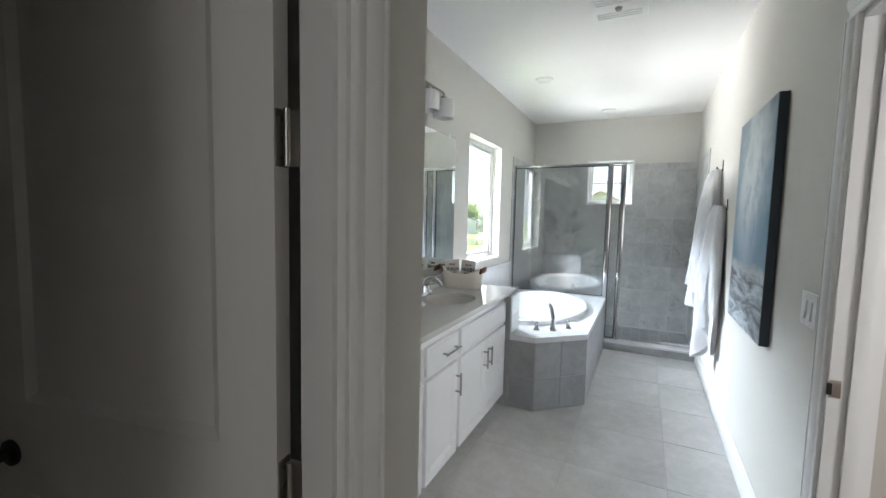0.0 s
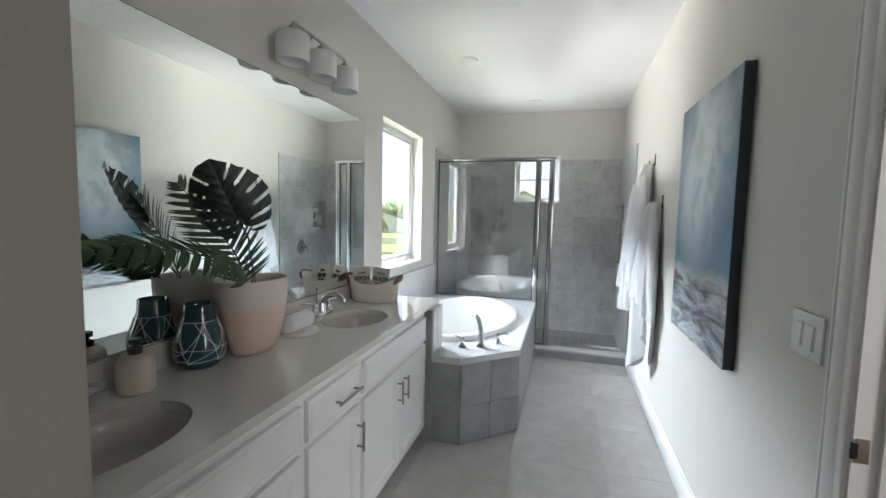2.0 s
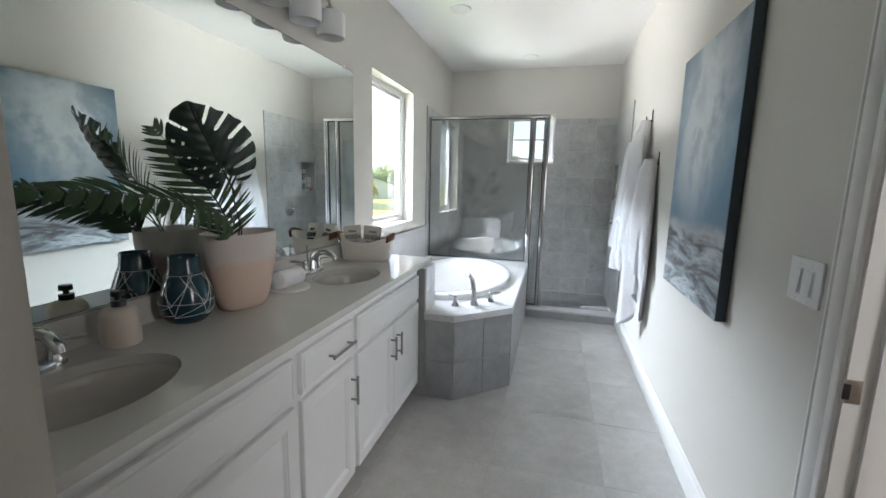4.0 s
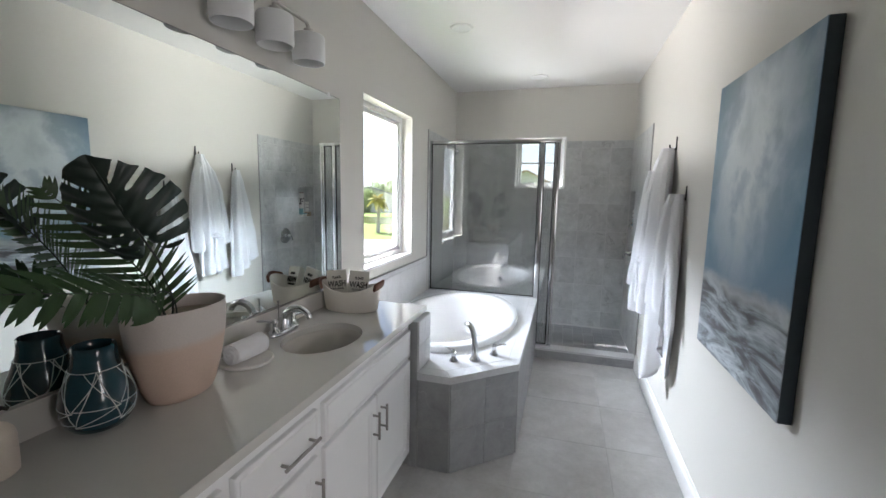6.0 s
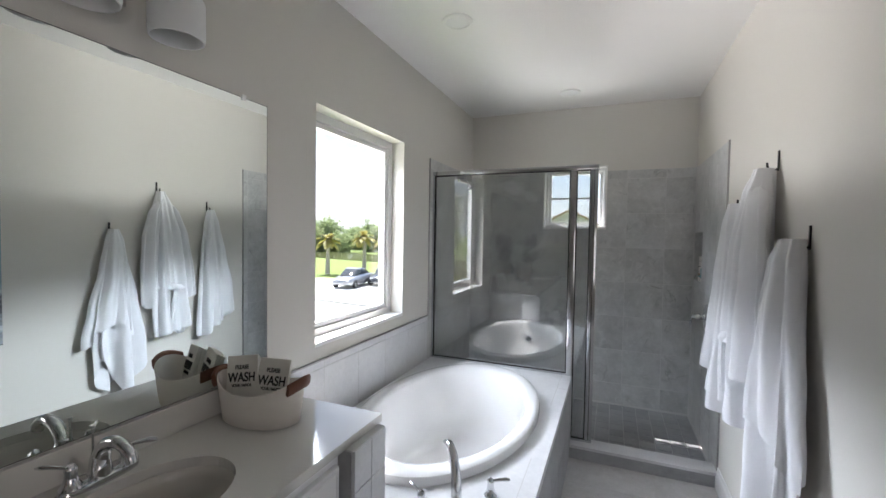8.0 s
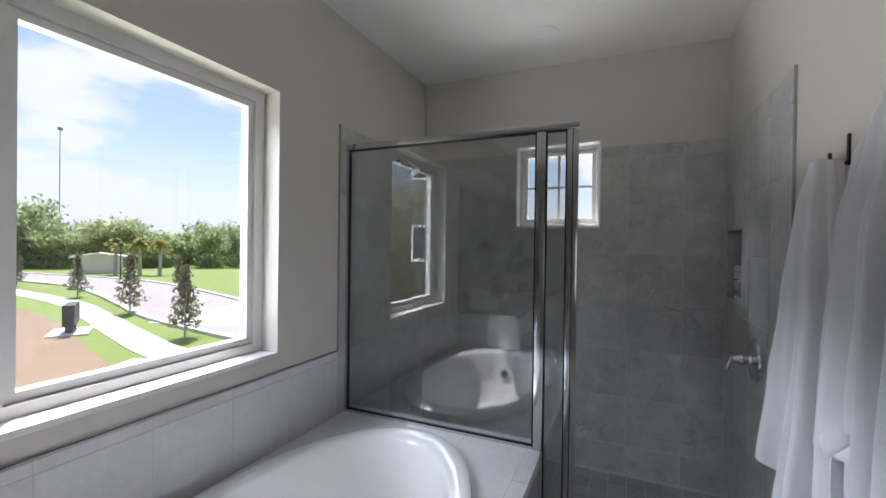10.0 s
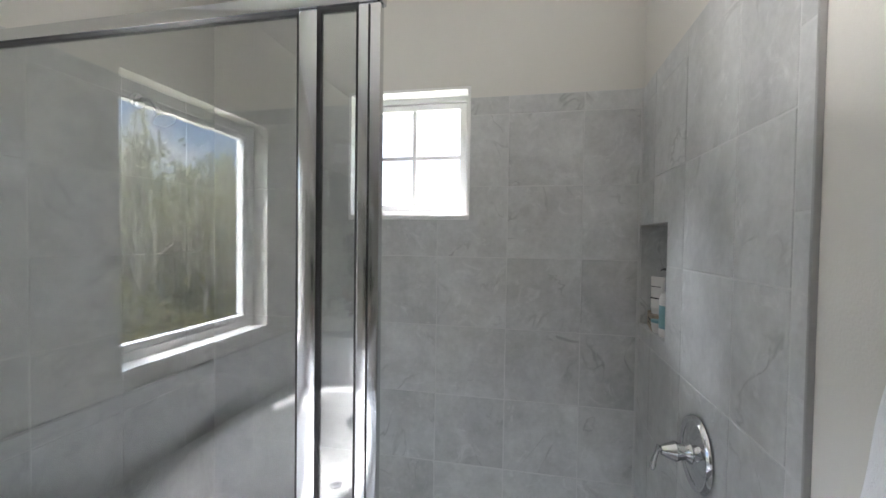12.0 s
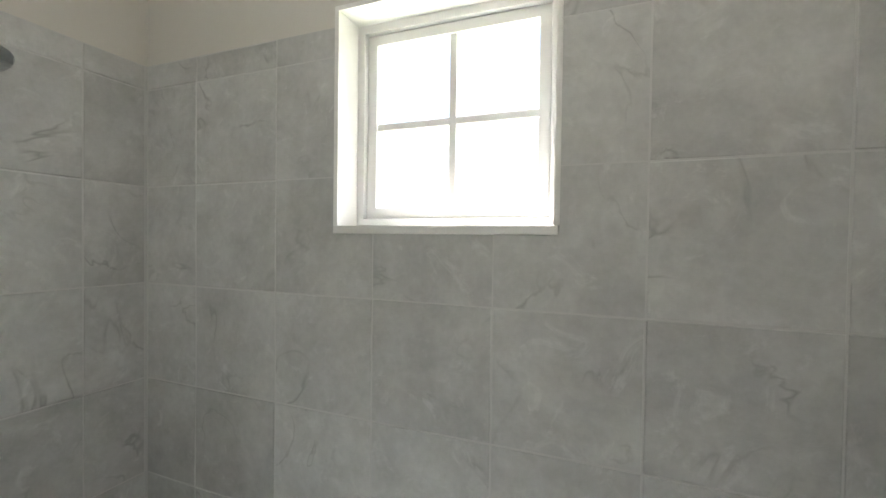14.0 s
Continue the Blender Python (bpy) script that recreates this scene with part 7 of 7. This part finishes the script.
def house(name, cx, cy, wide, deep, wall_h, roof_h, roof_material, label, turn=0.0):
    """A stucco house: walls, gabled roof with overhang, windows with frames, door."""
    hs = thing(name, (cx, cy, GZ), label, "house")
    m = Matrix.Translation((cx, cy, GZ)) @ Matrix.Rotation(radians(turn), 4, "Z")
    part("wall", box(-wide / 2, wide / 2, -deep / 2, deep / 2, 0, wall_h, turn=m), M_HOUSEWALL, hs, smooth=0)
    bm = bmesh.new()
    o = 0.5
    w, d = wide / 2 + o, deep / 2 + o
    ends = []
    for y in (-d, d):
        ends.append([bm.verts.new(v) for v in ((-w, y, wall_h - 0.15), (0, y, wall_h + roof_h), (w, y, wall_h - 0.15), (w, y, wall_h - 0.02 - 0.15 + 0.3), (0, y, wall_h + roof_h + 0.3), (-w, y, wall_h + 0.13))])
    a, b = ends
    for i in range(6):
        bm.faces.new((a[i], a[(i + 1) % 6], b[(i + 1) % 6], b[i]))
    for e in ends:
        bm.faces.new((e[0], e[1], e[4], e[5]))
        bm.faces.new((e[1], e[2], e[3], e[4]))
    bmesh.ops.recalc_face_normals(bm, faces=bm.faces)
    bm.transform(m)
    part("roof", bm, roof_material, hs, smooth=0)
    gb_ = bmesh.new()
    for y in (-deep / 2, deep / 2):
        gb_.faces.new([gb_.verts.new(v) for v in ((-wide / 2, y, wall_h), (wide / 2, y, wall_h), (0, y, wall_h + roof_h))])
    gb_.transform(m)
    part("gable", gb_, M_HOUSEWALL, hs, smooth=0)
    storeys = max(1, int(wall_h // 2.7))
    for st in range(storeys):
        for i in range(int(wide // 3)):
            x = -wide / 2 + (i + 0.5) * wide / int(wide // 3)
            z = st * 2.9 + 0.95
            wd = part("window", slab("y", -deep / 2 - 0.06, -deep / 2 - 0.005, x - 0.6, x + 0.6, z, z + 1.3, [(x - 0.52, x + 0.52, z + 0.08, z + 1.22)]), M_VINYL, hs, smooth=0)
            wd.matrix_local = PLACE[hs].inverted() @ m
            pn = part("pane", slab("y", -deep / 2 - 0.03, -deep / 2 - 0.008, x - 0.52, x + 0.52, z + 0.08, z + 1.22), M_DARKGLASS, wd, smooth=0)
            pn.matrix_local = PLACE[hs].inverted()
            pn.matrix_local = Matrix()
    return hs


house("house", -6.6, 78, 7.0, 12, 6.6, 1.9, M_ROOFTAN, "pale two-storey house with a tan gabled roof")
house("house", 6.5, 84, 16, 12, 5.4, 2.2, M_ROOFTAN, "pale two-storey house with a tan shingle roof")
house("house", -46, 96, 16, 12, 3.2, 2.6, M_ROOFGREY, "low pale house with a grey shingle roof", 20)
house("house", -66, 36.5, 5.0, 3.0, 2.2, 0.3, M_HOUSEWALL, "small white utility building at the edge of the woods", 60)


def car(x, y, turn, paint, label):
    """A parked saloon: lofted body and cabin, glass band, four wheels, lamps."""
    c = thing("car", (x, y, GZ + 0.04), label, "car", "parked cars")
    m = Matrix.Translation((x, y, GZ + 0.04)) @ Matrix.Rotation(radians(turn), 4, "Z")

    def loft(sections):
        bm = bmesh.new()
        rings = []
        for px_, hw, z0, z1 in sections:
            rings.append([bm.verts.new((px_, s * hw * q, z)) for s, q, z in ((-1, 0.92, z0), (-1, 1.0, z0 + 0.35 * (z1 - z0)), (-1, 0.96, z0 + 0.8 * (z1 - z0)), (-1, 0.80, z1), (1, 0.80, z1), (1, 0.96, z0 + 0.8 * (z1 - z0)), (1, 1.0, z0 + 0.35 * (z1 - z0)), (1, 0.92, z0))])
        for a, b in zip(rings, rings[1:]):
            for i in range(8):
                bm.faces.new((a[i], a[(i + 1) % 8], b[(i + 1) % 8], b[i]))
        bm.faces.new(rings[0])
        bm.faces.new(rings[-1])
        bmesh.ops.recalc_face_normals(bm, faces=bm.faces)
        bm.transform(m)
        return bm

    part("body", loft([(-2.25, 0.72, 0.38, 0.78), (-2.1, 0.84, 0.26, 0.92), (-1.2, 0.90, 0.22, 0.98), (0.6, 0.90, 0.22, 0.94), (1.6, 0.87, 0.24, 0.84), (2.15, 0.78, 0.28, 0.70), (2.28, 0.62, 0.36, 0.60)]), paint, c, smooth=50)
    part("glasshouse", loft([(-1.75, 0.60, 0.90, 0.97), (-0.95, 0.68, 0.90, 1.36), (-0.1, 0.70, 0.90, 1.42), (0.45, 0.68, 0.88, 1.36), (1.10, 0.64, 0.84, 0.94)]), M_DARKGLASS, c, "dark glass", smooth=50)
    part("roof", loft([(-0.95, 0.62, 1.34, 1.40), (-0.1, 0.64, 1.40, 1.46), (0.40, 0.62, 1.35, 1.40)]), paint, c, smooth=50)
    for wx in (-1.4, 1.4):
        for s in (-1, 1):
            wh = lathe([(0.20, -0.10), (0.30, -0.11), (0.33, -0.07), (0.33, 0.07), (0.30, 0.11), (0.20, 0.10)], n=24, turn=Matrix.Translation((wx, s * 0.80, 0.33)) @ Matrix.Rotation(radians(90), 4, "X"), close=True)
            wh.transform(m)
            w = part("wheel", wh, M_TYRE, c, "black tyre")
            ri = lathe([(0, 0.06), (0.05, 0.06), (0.19, 0.04), (0.205, 0.0), (0.19, -0.04), (0, -0.06)], n=20, turn=Matrix.Translation((wx, s * 0.83, 0.33)) @ Matrix.Rotation(radians(90), 4, "X"))
            ri.transform(m)
            part("rim", ri, M_ALU, w, "alloy rim")
    for s in (-1, 1):
        part("headlight", box(2.10, 2.24, s * 0.55 - 0.14, s * 0.55 + 0.14, 0.58, 0.68, 0.02, turn=m), M_PLATE, c, "clear headlight")


car(-19.4, 30.4, -82, M_CARSILVER, "silver saloon parked in the bright court")
car(-18.0, 33.0, -74, M_CARDARK, "dark blue saloon parked behind a silver one")


# ---- tiles of walls and floors ----
ZJ = [1.457 + T0 * k for k in range(-6, 4)]
XJ = [0.024 + T0 * k for k in range(-6, 3)]
YJ = [5.405 + T0 * k for k in range(-8, 4)]
gb = structure("grout_back", slab("y", YB - 0.003, YB - 0.0005, XL + 0.003, XR - 0.003, 0, ZT, [(BX0, BX1, BZ0, BZ1)]), M_GROUT, "pale grout bed behind the back shower tiles", "grout")
tiles(gb, M_TILE, "y", YB - 0.003, -1, XJ, ZJ, (XL + 0.009, XR - 0.009), (0.04, ZT), [(BX0 - 0.001, BX1 + 0.001, BZ0 - 0.011, BZ1 + 0.001)], joint=0.0036, proud=0.0012)
gr = structure("grout_right", slab("x", XR - 0.003, XR - 0.0005, YT, YB, 0, ZT, [(NY0, NY1, NZ0, NZ1)]), M_GROUT, "pale grout bed behind the shower side tiles", "grout")
ZE = [z + 0.13 for z in ZJ]
tiles(gr, M_TILE, "x", XR - 0.003, -1, [], ZE, (YT + 0.006, 5.2), (0.04, ZT), joint=0.0036, proud=0.0012)
tiles(gr, M_TILE, "x", XR - 0.003, -1, YJ, ZJ, (5.2, YB - 0.009), (0.04, ZT), [(NY0, NY1, NZ0, NZ1)], joint=0.0036, proud=0.0012)
gl = structure("grout_left", slab("x", XL + 0.0005, XL + 0.003, YT, YB, 0, ZT), M_GROUT, "pale grout bed behind the shower side tiles", "grout")
tiles(gl, M_TILE, "x", XL + 0.003, 1, YJ, ZJ, (YT + 0.006, YB - 0.009), (0.04, ZT), joint=0.0036, proud=0.0012)
gt = structure("grout_tub", slab("x", XL + 0.0005, XL + 0.003, YP, YT - 0.001, ZD, 0.905), M_GROUT, "pale grout bed behind the tub surround tiles", "grout")
tiles(gt, M_DECK, "x", XL + 0.003, 1, YJ + [2.642 + T0 * k for k in range(0, 3)], [ZD + T0], (YP + 0.001, YT - 0.002), (ZD + 0.002, 0.902), joint=0.0036, proud=0.0012)
# metal edge trims
structure("trim_tub", box(XL + 0.0005, XL + 0.012, 3.492, YT + 0.004, 0.9025, 0.911, 0.002), M_EDGE, "slim grey edge trim above the tub tiles", "trim")
structure("trim_left", box(XL + 0.0005, XL + 0.011, YT - 0.001, YT + 0.006, 0.9115, ZT, 0.002), M_EDGE, "slim grey edge trim beside the shower tiles", "trim")
structure("trim_right", box(XR - 0.011, XR - 0.0005, YT - 0.001, YT + 0.006, 0.100, ZT, 0.002), M_EDGE, "slim grey edge trim beside the shower tiles", "trim")
# floor: square tiles; shower floor: small tiles
FX = [-0.335 + 0.532 * k for k in range(-3, 3)]
FY = [2.722 + 0.532 * k for k in range(-9, 6)]
tiles(floor, M_FLOOR, "z", -0.0014, 1, FX, FY, (XL, XR), (YN, YT), joint=0.0035, proud=0.0014)
pan = structure("shower_floor", slab("z", -0.005, 0.024, XL, XR, YT + 0.10, YB), M_GROUT, "grey tiled shower floor", "floor")
tiles(pan, M_APRON, "z", 0.024, 1, [XL + 0.105 * k for k in range(1, 20)], [YT + 0.10 + 0.105 * k for k in range(1, 11)], (XL + 0.012, XR - 0.012), (5.314, YB - 0.012), joint=0.003, proud=0.005)
